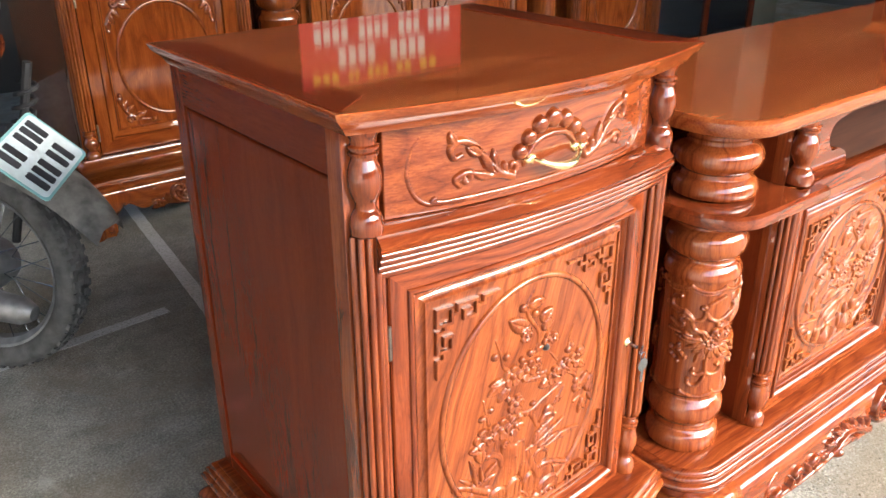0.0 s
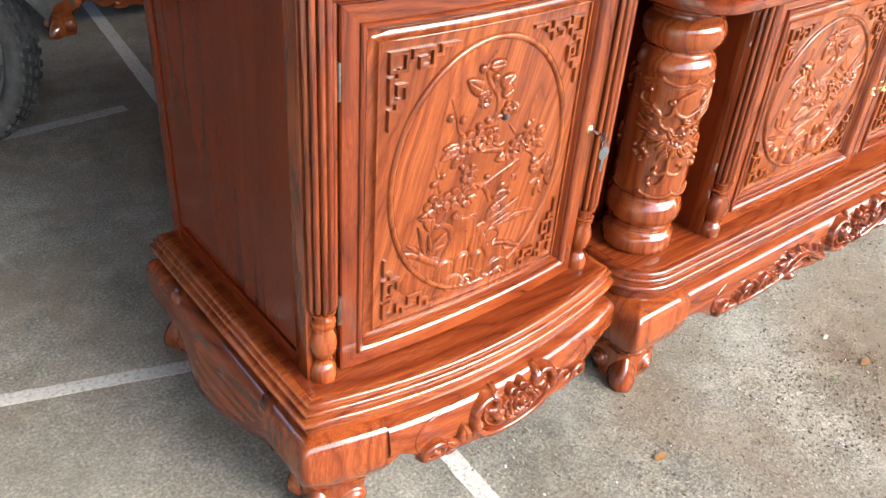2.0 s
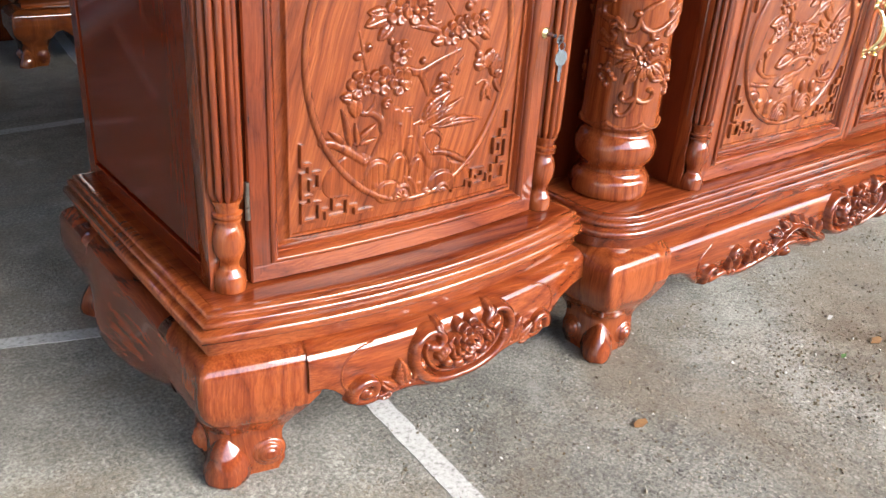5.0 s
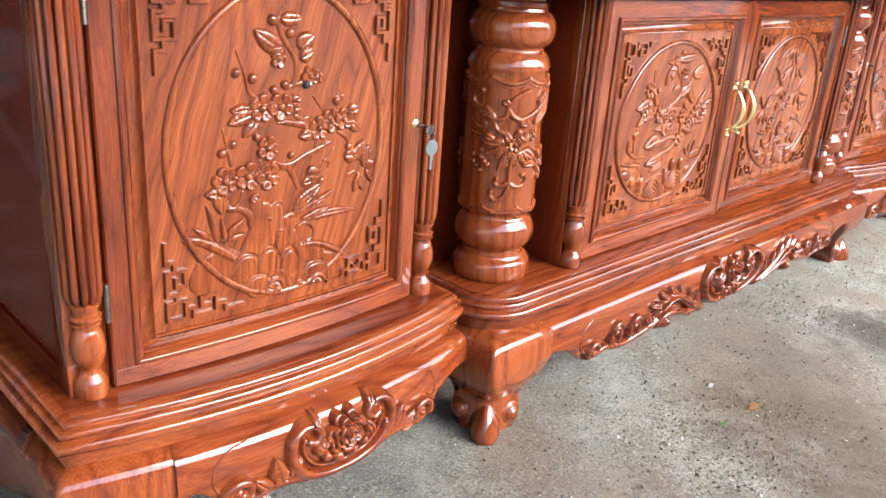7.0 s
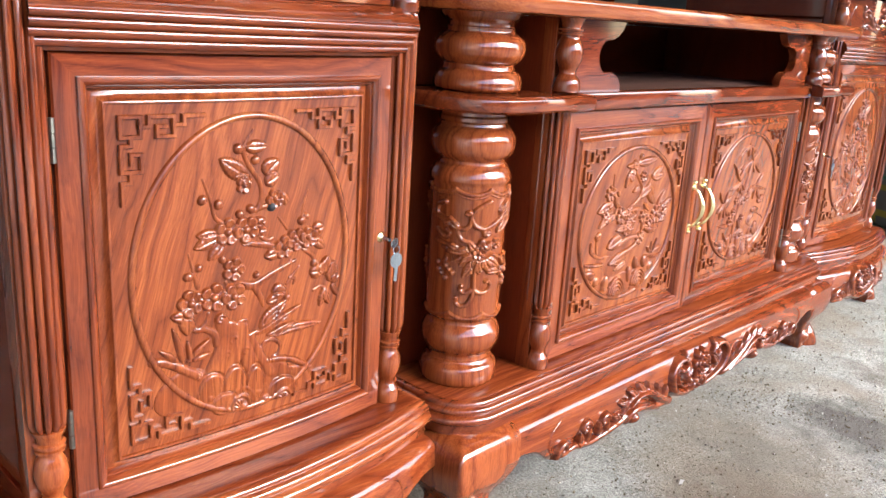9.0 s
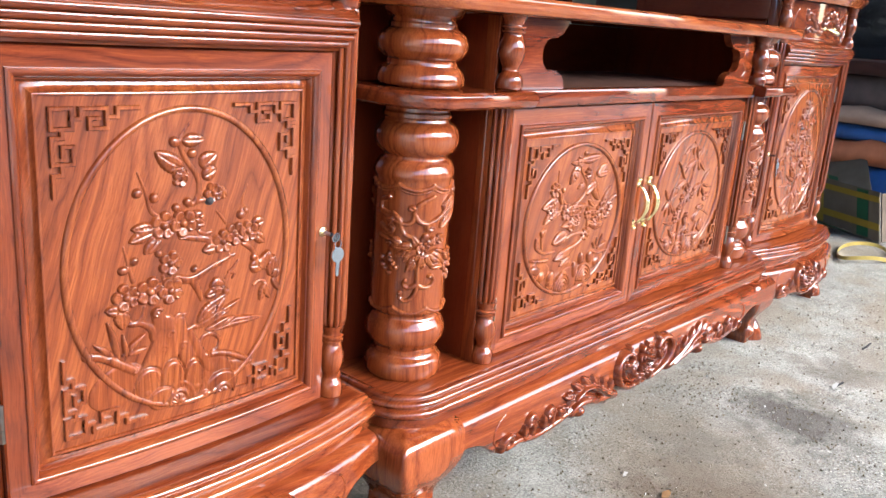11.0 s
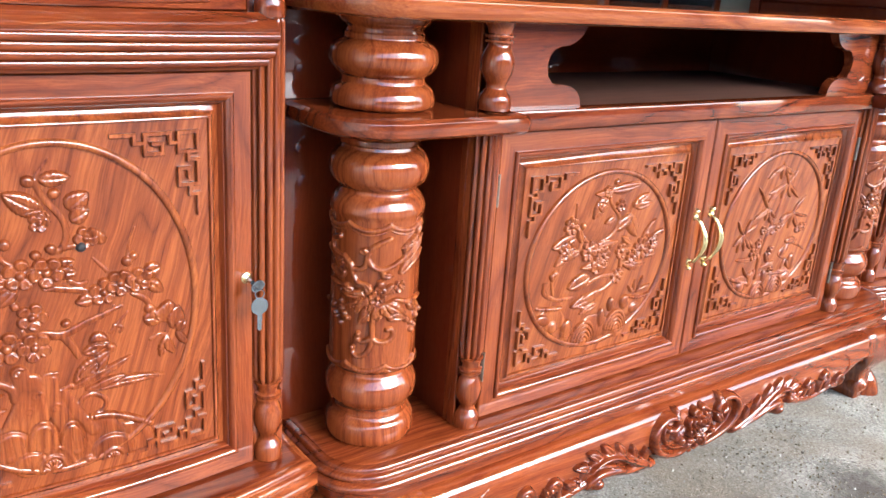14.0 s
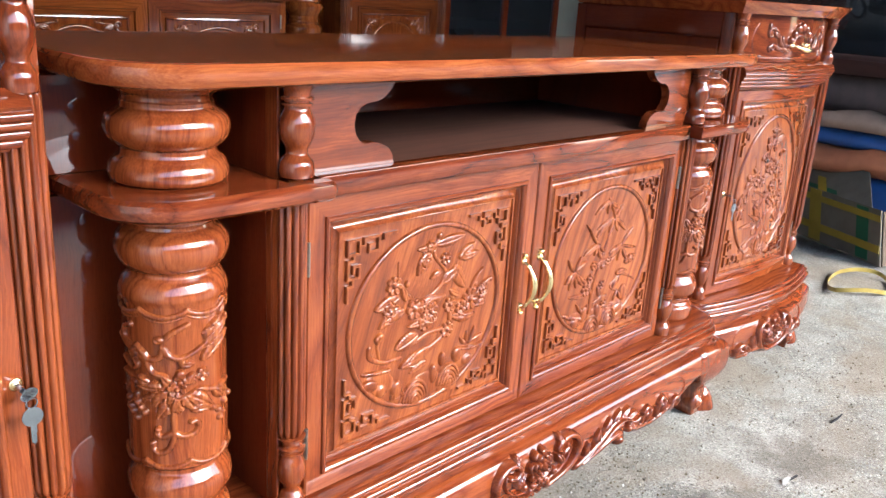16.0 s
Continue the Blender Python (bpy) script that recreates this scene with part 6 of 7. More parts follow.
bench()
FLIP = Matrix.Translation((mirror(CX), 0.26, 0)) @ Matrix.Diagonal((-1, 1, 1, 1))
PIVOT = Matrix.Translation((mirror(0.60), 0.05, 0)) @ Matrix.Rotation(radians(-2.0), 4, "Z") @ Matrix.Translation((-mirror(0.60), -0.05, 0))
copy_thing(cab_near, PIVOT @ FLIP)
keys(tuple(PIVOT @ Vector((mirror(0.516), 0.0485, 0.529))))


# ---- the set behind: plainer golden-brown cabinets and bench ----
BY = 2.35            # its front


def corner_scroll(F, cu, cv, su, sv, s):
    """Leafy corner ornament of a panel."""
    def P(u, v):
        return cu + su * u * s, cv + sv * v * s
    F.ridge(spline([P(0.0, 0.09), P(0.012, 0.05), P(0.03, 0.03), P(0.05, 0.012), P(0.10, 0.004)], 6), 0.008 * s, 0.003 * s, 1.0)
    F.ridge(scroll_line(P(0.03, 0.012), 0.016 * s, 0.0, 1.1 * su * sv), 0.006 * s, 0.004 * s, 1.3)
    for u, v, a in ((0.01, 0.05, 1.2), (0.02, 0.035, 0.8), (0.045, 0.018, 0.4), (0.06, 0.012, 0.7), (0.0, 0.07, 1.5)):
        F.leaf(P(u, v), math.atan2(sv * math.sin(a), su * math.cos(a)), 0.036 * s, 0.009 * s, 0.008 * s)
    F.dome(P(0.0, 0.105), 0.007 * s, 0.007 * s, 0, 0.008 * s)
    F.dome(P(0.115, 0.0), 0.007 * s, 0.007 * s, 0, 0.008 * s)


def plain_door(parent, M, u0, u1, v0, v1, hx):
    bm = bmesh.new()
    f = 0.055
    inner = rect_rings(bm, M, u0, u1, v0, v1, [(0, -0.018), (0, 0), (f - 0.012, 0), (f - 0.010, 0.006), (f - 0.003, 0.006), (f, -0.004), (f + 0.018, -0.009)], 2)
    door = part("door", bm, (gold_x, gold_z), parent, "golden-brown panelled door")
    bm = bmesh.new()
    a0, a1, b0, b1 = rect_rings(bm, M, *inner, [(0, -0.009), (0.001, -0.003), (0.006, -0.002), (0.010, -0.008)], 2, (0, 0))
    sheet(bm, M, a0, a1, b0, b1, -0.008, 2, 2)
    part("panel", bm, gold_z, door)

    def L(u, v, w):
        return M(u, v, w - 0.008)
    c, rx, ry = ((a0 + a1) / 2, (b0 + b1) / 2), (a1 - a0) / 2 - 0.030, (b1 - b0) / 2 - 0.028
    bm = bmesh.new()
    oval(bm, L, c, rx, ry, 0.007, 0.006)
    part("oval_bead", bm, gold_z, door)
    for su, cu in ((1, a0 + 0.012), (-1, a1 - 0.012)):
        for sv, cv in ((1, b0 + 0.012), (-1, b1 - 0.012)):
            k = min(1.0, rx / 0.17)
            F = Field(*sorted((cu - su * 0.012, cu + su * 0.13 * k)), *sorted((cv - sv * 0.012, cv + sv * 0.13 * k)), 0.0022)
            corner_scroll(F, cu, cv, su, sv, k)
            part("corner_carving", F.mesh(L), gold_x, door)
    for z in (v0 + 0.08, v1 - 0.08):
        hinge(door, hx, M(hx, z, 0).y - 0.003, z, 0.06)
    return door


def plain_skirt(parent, x0, x1, y):
    n = 40
    path = [(x0 + (x1 - x0) * i / n, y) for i in range(n + 1)]
    bots = []
    for i in range(n + 1):
        s = abs(2 * i / n - 1)
        bots.append(float(np.interp(s, (0, 0.12, 0.3, 0.42, 0.5, 0.62, 0.72, 0.84, 1.0), (0.075, 0.075, 0.095, 0.12, 0.10, 0.085, 0.095, 0.125, 0.11))))
    ap = part("apron", apron(path, bots), gold_x, parent)
    M = (lambda u, v, w: Vector((u, y - apron_offset(v) - w, v)))
    m = (x0 + x1) / 2
    F = Field(m - 0.16, m + 0.16, 0.066, 0.18, 0.0022)
    scrollwork(F, (m, 0.128), 1.05)
    part("carving", F.mesh(M), gold_x, ap)


def plinth_at(parent, x0, x1, y0, y1):
    part("plinth", slab(bmesh.new(), [(x0, y0), (x1, y0), (x1, y1), (x0, y1)], [(-0.02, 0.195), (-0.02, 0.225), (-0.01, 0.232), (-0.012, 0.245), (0, 0.255), (0.002, 0.275), (-0.008, 0.285), (-0.012, 0.30)]), gold_x, parent)
    for x, ax in ((x0 + 0.016, -1), (x1 - 0.016, 1)):
        for y, ay in ((y0 + 0.016, -1), (y1 - 0.016, 1)):
            put_foot(parent, gold_z, claw_foot(x, y, ax, ay))


def plain_cabinet(x0, x1):
    w = thing("side_cabinet", ((x0 + x1) / 2, BY + 0.25, 0), "glossy golden-brown wooden cabinet with an oval-beaded door behind", "cabinet", "golden-brown furniture set behind")
    part("carcass", nbox(x0 + 0.02, x1 - 0.02, BY + 0.03, BY + 0.72, 0.296, 1.07, 0.002), gold_z, w)
    for px in (x0 + 0.045, x1 - 0.045):
        post = part("post", nbox(px - 0.03, px + 0.03, BY + 0.0, BY + 0.04, 0.298, 1.07, 0.001), gold_z, w)
        part("reeded_column", fluted(px, BY, 0.40, 1.065, 0.028, 0.026), gold_z, post)
        part("lower_spindle", spindle(px, BY - 0.004, 0.298, 0.40, 0.026), gold_z, post)
    plain_door(w, flat_map(BY - 0.004), x0 + 0.077, x1 - 0.077, 0.305, 0.93, x0 + 0.076)
    part("drawer", nbox(x0 + 0.077, x1 - 0.077, BY - 0.008, BY + 0.028, 0.945, 1.065, 0.004), gold_x, w)
    part("top_board", slab(bmesh.new(), [(x0 - 0.02, BY - 0.05), (x1 + 0.02, BY - 0.05), (x1 + 0.02, BY + 0.5), (x0 - 0.02, BY + 0.5)], [(-0.014, 1.071), (-0.004, 1.078), (0, 1.088), (-0.003, 1.098), (-0.006, 1.1)]), gold_x, w)
    plinth_at(w, x0 - 0.01, x1 + 0.01, BY - 0.045, BY + 0.49)
    plain_skirt(w, x0 + 0.08, x1 - 0.08, BY - 0.029)
    return w


plain_cabinet(0.312, 1.040)
plain_cabinet(2.80, 3.54)


def plain_bench():
    x0, x1 = 1.065, 2.765
    w = thing("tv_bench", ((x0 + x1) / 2, BY + 0.25, 0), "long golden-brown wooden TV bench with turned columns behind", "tv bench", "golden-brown furniture set behind")
    part("carcass", nbox(1.26, 2.525, BY + 0.03, BY + 0.46, 0.296, 0.975, 0.002), gold_z, w)
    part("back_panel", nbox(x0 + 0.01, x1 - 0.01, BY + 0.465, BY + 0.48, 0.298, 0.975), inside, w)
    for u0, u1, hx in ((1.29, 1.845, 1.288), (1.85, 2.47, 2.472)):
        plain_door(w, flat_map(BY - 0.004), u0, u1, 0.305, 0.885, hx)
    part("rail", nbox(1.26, 2.525, BY - 0.012, BY + 0.028, 0.895, 0.972, 0.005), gold_x, w)
    for cx in (1.175, 2.645):
        prof = [(r * 1.28, 0.30 + (z - 0.25) * 1.14) for r, z in COL_LOW] + [(r * 1.28, 0.30 + (z - 0.2515) * 1.14) for r, z in COL_TOP[1:-1]]
        part("column", lathe(bmesh.new(), cx, BY + 0.06, prof, 36), gold_z, w, "stout turned column")
    part("top_board", slab(bmesh.new(), rounded(x0, x1, BY - 0.05, BY + 0.5, 0.09), [(-0.012, 0.977), (-0.003, 0.985), (0, 0.995), (-0.004, 1.006), (-0.008, 1.008)]), gold_x, w)
    plinth_at(w, x0, x1, BY - 0.045, BY + 0.48)
    plain_skirt(w, x0 + 0.1, x1 - 0.1, BY - 0.029)
    return w


plain_bench()


def display_case(x0, x1, y0, y1, h, label, legs=0.12):
    """A dark glazed cabinet: frame, glass doors, base."""
    d = thing("display_cabinet", ((x0 + x1) / 2, (y0 + y1) / 2, 0), label, "cabinet")
    part("base", nbox(x0, x1, y0, y1, 0.0, legs, 0.004), deep_x, d)
    part("back", nbox(x0 + 0.02, x1 - 0.02, y1 - 0.03, y1 - 0.005, legs, h - 0.05, 0.001), deep_z, d)
    part("cornice", slab(bmesh.new(), [(x0, y0), (x1, y0), (x1, y1), (x0, y1)], [(-0.01, h - 0.05), (0.0, h - 0.04), (0.02, h - 0.01), (0.02, h)]), deep_x, d)
    for x in (x0, (x0 + x1) / 2 - 0.02, x1 - 0.04):
        part("stile", nbox(x, x + 0.04, y0, y0 + 0.04, legs, h - 0.05, 0.003), deep_z, d)
    for x in (x0, x1 - 0.03):
        part("side_panel", nbox(x, x + 0.03, y0 + 0.041, y1, legs, h - 0.05, 0.001), deep_z, d)
    for a, b in ((x0 + 0.04, (x0 + x1) / 2 - 0.02), ((x0 + x1) / 2 + 0.02, x1 - 0.04)):
        part("glass_pane", nbox(a, b, y0 + 0.015, y0 + 0.021, legs, h - 0.05, 0), dark_glass, d, "dark reflecting glass")
    return d


display_case(3.60, 4.62, 2.42, 2.86, 1.1, "tall dark display cabinet with glass doors")

# The hanging shop banner; its lettering is shown as plain bars
ban = thing("banner", (2.24, 3.2, 1.25), "red hanging shop banner with rows of white and yellow lettering", "banner")
part("cord", tube(bmesh.new(), [(1.72, 3.2, 1.83), (1.72, 3.2, 3.70)], 0.003, 6), black_plastic, ban)
part("cord", tube(bmesh.new(), [(2.76, 3.2, 1.83), (2.76, 3.2, 3.70)], 0.003, 6), black_plastic, ban)
part("cloth", sheet(bmesh.new(), lambda u, v, w: Vector((u, 3.2 + 0.006 * math.sin(u * 9), v)), 1.70, 2.78, 1.44, 1.835, 0, 24, 3), banner_red, ban)
for z0, z1, spans, mat in ((1.765, 1.81, ((1.76, 1.93), (1.98, 2.06), (2.11, 2.26), (2.31, 2.42), (2.47, 2.60)), banner_yellow), (1.635, 1.735, ((1.92, 2.18), (2.27, 2.52)), banner_white),
                           (1.525, 1.60, ((1.78, 2.0), (2.06, 2.27), (2.33, 2.48), (2.53, 2.70)), banner_white), (1.445, 1.49, ((1.78, 2.0), (2.06, 2.27), (2.33, 2.48), (2.53, 2.70)), banner_white)):
    for a, b in spans:
        n = max(2, round((b - a) / 0.058))
        for i in range(n):
            u0, u1 = a + (b - a) * i / n, a + (b - a) * (i + 0.72) / n
            part("lettering_bar", sheet(bmesh.new(), lambda u, v, w: Vector((u, 3.194 + 0.006 * math.sin(u * 9), v)), u0, u1, z0, z1, 0, 2, 1), mat, ban)


# ---- right-hand corner: carton, strap, folded sheets, dark sideboard ----
def carton():
    c = thing("cardboard_box", (3.95, 0.25, 0), "crushed cardboard carton with yellow tape and green print", "cardboard box")
    along = Vector((0.4723, 0.8814, 0.0))

    def board(o, eu, ev, u0, u1, v0, v1, w0, w1):
        """A sheet of board on the plane through o, from (u0, v0) to (u1, v1) of its edges eu and ev."""
        en, bm = ev.cross(eu).normalized(), bmesh.new()
        en = -en if en.x > 0 else en
        loops(bm, [[o + eu * u + ev * v + en * w for u, v in ((u0, v0), (u1, v0), (u1, v1), (u0, v1))] for w in (w0, w1)], True, True)
        return bm
    low = (Vector((3.822, 0.076, 0.012)), along * 0.55, Vector((0.081, 0.061, 0.214)))
    up = (low[0] + low[2] + along * 0.05, along * 0.48, Vector((0.19, 0.095, 0.112)))
    end, torn = Vector((0.40, -0.10, 0.0)), (low[0] + along * 0.16, along * 0.26, Vector((-0.10, 0.02, 0.035)))
    part("front_face", board(*low, 0, 1, 0, 1, -0.006, 0), card, c)
    part("upper_face", board(*up, 0, 1, 0, 1, -0.006, 0), card, c)
    part("side_face", board(low[0], end, low[2], 0.05, 1, 0, 0.97, -0.005, 0), card_inner, c, "shaded open end")
    part("back_face", board(low[0] + end, along * 0.55, Vector((0.02, 0.0, 0.32)), 0, 1, 0, 1, 0, 0.006), card, c)
    part("flap", board(*torn, 0, 1, 0, 1, -0.004, 0), card_inner, c, "torn bottom flap")
    for plane, u0, u1, v0, v1, m, nm in ((low, 0, 1, 0.78, 0.90, tape_yellow, "tape"), (low, 0, 1, 0.22, 0.36, tape_yellow, "tape"), (low, 0.62, 0.75, 0, 1, tape_yellow, "tape"), (low, 0.12, 0.24, 0.03, 0.97, tape_green, "green_print"),
                                         (up, 0.55, 0.66, 0, 0.42, tape_yellow, "tape"), (up, 0.42, 0.95, 0.02, 0.14, tape_green, "green_print"), (torn, 0.1, 0.9, 0.15, 0.85, tape_green, "green_print")):
        part(nm, board(*plane, u0, u1, v0, v1, 0.001 if m is tape_green else 0.004, 0.003 if m is tape_green else 0.006), m, c)
    return c


carton()
bm = bmesh.new()
ring = [(3.52 + 0.155 * math.cos(a) + 0.05 * math.sin(a) + 0.02 * math.cos(3 * a), 0.055 + 0.10 * math.sin(a) - 0.03 * math.cos(a), 0.016 + 0.012 * math.sin(2 * a)) for a in np.linspace(0, 2 * math.pi, 40)]
loops(bm, [[(x, y, z - 0.008), (x * 0.9995 + 0.002, y, z + 0.0), (x, y, z + 0.008)] for x, y, z in ring], False)
tagged(part("packing_strap", bm, strap_yellow), "loop of yellow plastic packing strap on the concrete", "strap")


def folded(name, x0, x1, y0, y1, z0, z1, mat, label, seed, cat, sag=0.05):
    """A heap of folded sheet: a rumpled slab with drooping edges."""
    bm, n, rings = bmesh.new(), 44, []
    out = []
    for i in range(n):
        a = 2 * math.pi * i / n
        k = 1 / max(abs(math.cos(a)), abs(math.sin(a))) ** 0.8
        out.append(((x0 + x1) / 2 + (x1 - x0) / 2 * math.cos(a) * k, (y0 + y1) / 2 + (y1 - y0) / 2 * math.sin(a) * k))
    for s, t in ((0.93, 0.0), (1.0, 0.25), (1.0, 0.6), (0.95, 0.88), (0.8, 1.0), (0.5, 1.03), (0.2, 1.0)):
        ring = []
        for x, y in out:
            px, py = (x0 + x1) / 2 + (x - (x0 + x1) / 2) * s, (y0 + y1) / 2 + (y - (y0 + y1) / 2) * s
            d = noise.noise(Vector((px * 4, py * 4, seed))) * sag
            ring.append((px + d * 0.4, py + d * 0.4, z0 + (z1 - z0) * t + d * (0.2 + t)))
        rings.append(ring)
    loops(bm, rings, True, True)
    return tagged(part(name, bm, mat, None, "", 80), label, cat)


folded("tarpaulin", 4.15, 5.3, -0.3, 1.2, 0.0, 0.30, tarp_blue, "folded blue tarpaulin on the floor", 2.0, "tarpaulin")
folded("tarpaulin", 4.12, 5.3, -0.25, 1.2, 0.30, 0.42, tarp_orange, "folded orange tarpaulin in the heap", 5.0, "tarpaulin")
folded("tarpaulin", 4.16, 5.3, -0.3, 1.2, 0.415, 0.50, tarp_blue, "folded blue tarpaulin in the heap", 9.0, "tarpaulin")
folded("cloth", 4.12, 5.3, -0.3, 1.2, 0.495, 0.565, beige_cloth, "folded beige cloth on the tarpaulins", 12.0, "cloth")
folded("cushion", 4.25, 5.3, -0.35, 1.25, 0.56, 0.74, sack_cloth, "grey-brown covered pad on the folded cloths", 15.0, "cushion")
tagged(part("board", nbox(4.2, 5.4, -0.6, 1.6, 0.735, 0.80, 0.006), matte_board), "thick dark red wooden board lying on the pad", "board")
display_case(5.0, 6.3, 0.9, 1.4, 2.0, "dark glazed cabinet standing by the heap")
tagged(part("glass_panel", nbox(4.5, 4.56, -0.5, 1.5, 0.81, 1.75, 0.01), dark_glass), "large dark glass panel leaning upright", "glass panel")

# ---- loose bits on the floor ----
def bit(name, x, y, pts, th, mat, label, cat):
    bm = bmesh.new()
    loops(bm, [[(x + a, y + b, z + 0.004 * math.sin(40 * a)) for a, b in pts] for z in (0.0045, 0.0045 + th)], True, True)
    return tagged(part(name, bm, mat), label, cat)


bit("paper_scrap", 1.926, -0.331, [(-0.018, 0.0), (-0.012, -0.006), (0.018, -0.004), (0.020, 0.003), (0.0, 0.007)], 0.001, paper_white, "small white scrap of paper on the concrete", "paper")
bit("dead_leaf", 0.542, -0.204, [(-0.013, 0), (-0.004, -0.007), (0.009, -0.006), (0.013, 0.002), (0.003, 0.008), (-0.008, 0.007)], 0.001, dead_leaf, "small brown dead leaf on the concrete", "leaf")
bit("dead_leaf", 1.10, -0.283, [(-0.014, 0.002), (-0.004, -0.008), (0.010, -0.005), (0.015, 0.003), (0.002, 0.009)], 0.001, dead_leaf, "curled orange-brown dead leaf on the concrete", "leaf")
bit("leaf_scrap", 0.996, -0.277, [(-0.008, 0.0), (0.0, -0.004), (0.009, 0.0), (0.001, 0.005)], 0.001, green_bit, "small torn green leaf scrap on the concrete", "leaf")
bit("paper_scrap", 1.105, -0.190, [(-0.009, 0.0), (-0.004, -0.005), (0.009, -0.002), (0.006, 0.005)], 0.001, paper_white, "tiny white paper chip on the concrete", "paper")
bit("twig", 2.318, -0.298, [(-0.028, 0.002), (-0.006, -0.002), (0.028, -0.004), (0.028, -0.001), (-0.004, 0.003), (-0.026, 0.006)], 0.003, black_plastic, "short dark twig lying on the concrete", "twig")
# Dark sliver modelled for the shadow next to the paper scrap.
bit("twig", 1.944, -0.337, [(-0.020, 0.004), (0.018, -0.005), (0.020, -0.002), (-0.018, 0.007)], 0.003, black_plastic, "dark sliver for the shadow beside the paper scrap", "twig")
rnd, bm = random.Random(21), bmesh.new()
for i in range(5200):
    while True:
        x, y = rnd.triangular(0.1, 3.0, 0.9), -abs(rnd.gauss(0.2, 0.30)) - 0.01
        if rnd.random() < 0.25 + 0.75 * (noise.noise(Vector((x * 2.2, y * 2.2, 3.1))) > 0.05):
            break
    r = 0.0007 + 0.0030 * rnd.random() ** 2.4
    m = Matrix.Translation((x, y, r * 0.4)) @ Euler((rnd.random() * 6, rnd.random() * 6, rnd.random() * 6)).to_matrix().to_4x4() @ Matrix.Diagonal((r, r * rnd.uniform(0.6, 1.2), r * 0.7, 1))
    pts = [m @ Vector(c) for c in ((1, 0, 0), (0, 1, 0), (-1, 0, 0), (0, -1, 0), (0.1, 0.1, 1), (0, 0.1, -1))]
    vs = [bm.verts.new(c) for c in pts]
    for a, b in ((0, 1), (1, 2), (2, 3), (3, 0)):
        bm.faces.new((vs[a], vs[b], vs[4]))
        bm.faces.new((vs[b], vs[a], vs[5]))
tagged(part("grit", bm, stone_bits), "loose grit and crumbs on the concrete", "grit", kind="stuff")


# ---- motorbike, of which the tail end shows ----
def motorbike():
    at = Vector((-0.165, 1.625, 0.0))
    bike = thing("motorbike", at, "parked dusty motorbike with a spoked rear wheel and number plate", "motorbike")
    # frame of the bike: f forwards, s to its left side
    f = Vector((-0.62, 0.785, 0)).normalized()
    s = Vector((-f.y, f.x, 0))
    lean = radians(-5)
    up = Vector((0, 0, 1)) * math.cos(lean) + s * math.sin(lean)

    def B(x, y, z):
        return at + f * x + s * y + up * z

    R, W = 0.285, 0.285

    def wheel_ring(bm, sec, n=60):
        rings = []
        for i in range(n):
            a = 2 * math.pi * i / n
            rings.append([B(r * math.cos(a), y, W + r * math.sin(a)) for r, y in sec])
        rings.append(rings[0])
        loops(bm, rings, True)
        return bm
    wheel = part("wheel", wheel_ring(bmesh.new(), [(0.215, -0.028), (0.222, -0.030), (0.218, -0.022), (0.208, -0.012), (0.208, 0.012), (0.218, 0.022), (0.222, 0.030), (0.215, 0.028), (0.203, 0.012), (0.203, -0.012)]), alloy, bike, "steel rim")
    tyre = part("tyre", wheel_ring(bmesh.new(), [(0.220, -0.026), (0.240, -0.042), (0.262, -0.044), (0.277, -0.032), (0.283, -0.012), (0.283, 0.012), (0.277, 0.032), (0.262, 0.044), (0.240, 0.042), (0.220, 0.026)]), rubber, wheel, "worn dusty rubber tyre")
    bm = bmesh.new()
    for i in range(56):
        for k, y in enumerate((-0.028, -0.010, 0.010, 0.028)):
            a = 2 * math.pi * (i + 0.5 * (k % 2)) / 56
            r0 = 0.2825 if abs(y) < 0.02 else 0.2775
            da, dy = 0.030, 0.0062
            vs = [B((r0 + h) * math.cos(a + p * da * (1 - 0.1 * (h > 0.002))), y + q * dy, W + (r0 + h) * math.sin(a + p * da)) for h in (-0.003, 0.005) for p, q in ((-1, -1), (1, -1), (1, 1), (-1, 1))]
            loops(bm, [vs[:4], vs[4:]], True, True)
    part("tread", bm, rubber, wheel)
    bm = bmesh.new()
    for i in range(28):
        a = 2 * math.pi * i / 28
        b = a + (0.5 if i % 2 else -0.5)
        y = 0.022 if i % 4 < 2 else -0.022
        tube(bm, [B(0.05 * math.cos(b), y, W + 0.05 * math.sin(b)), B(0.207 * math.cos(a), y * 0.2, W + 0.207 * math.sin(a))], 0.0016, 5)
    part("spoke", bm, chrome, wheel, "thin steel spokes")
    bm = bmesh.new()
    loops(bm, [[B(r * math.cos(a), y, W + r * math.sin(a)) for a in np.linspace(0, 2 * math.pi, 24, endpoint=False)] for r, y in ((0.03, -0.06), (0.062, -0.05), (0.066, -0.02), (0.066, 0.02), (0.055, 0.05), (0.03, 0.065))], True, True)
    part("hub", bm, alloy, wheel)
    # swing arm, chain guard, shock
    bm = bmesh.new()
    tube(bm, [B(0.0, -0.085, W), B(0.25, -0.085, W + 0.02), B(0.50, -0.07, W + 0.05)], [0.022, 0.024, 0.028], 10)
    tube(bm, [B(0.0, 0.085, W), B(0.25, 0.085, W + 0.02), B(0.50, 0.07, W + 0.05)], [0.022, 0.024, 0.028], 10)
    part("swing_arm", bm, alloy, bike, "dull silver swing arm")
    bm = bmesh.new()
    tube(bm, [B(-0.20, 0.092, 0.215), B(-0.17, 0.094, 0.220), B(-0.02, 0.10, 0.240), B(0.30, 0.11, 0.27), B(0.5, 0.11, 0.27)], [0.020, 0.036, 0.042, 0.04, 0.03], 14)
    part("silencer", bm, alloy, bike, "dull grey silencer")
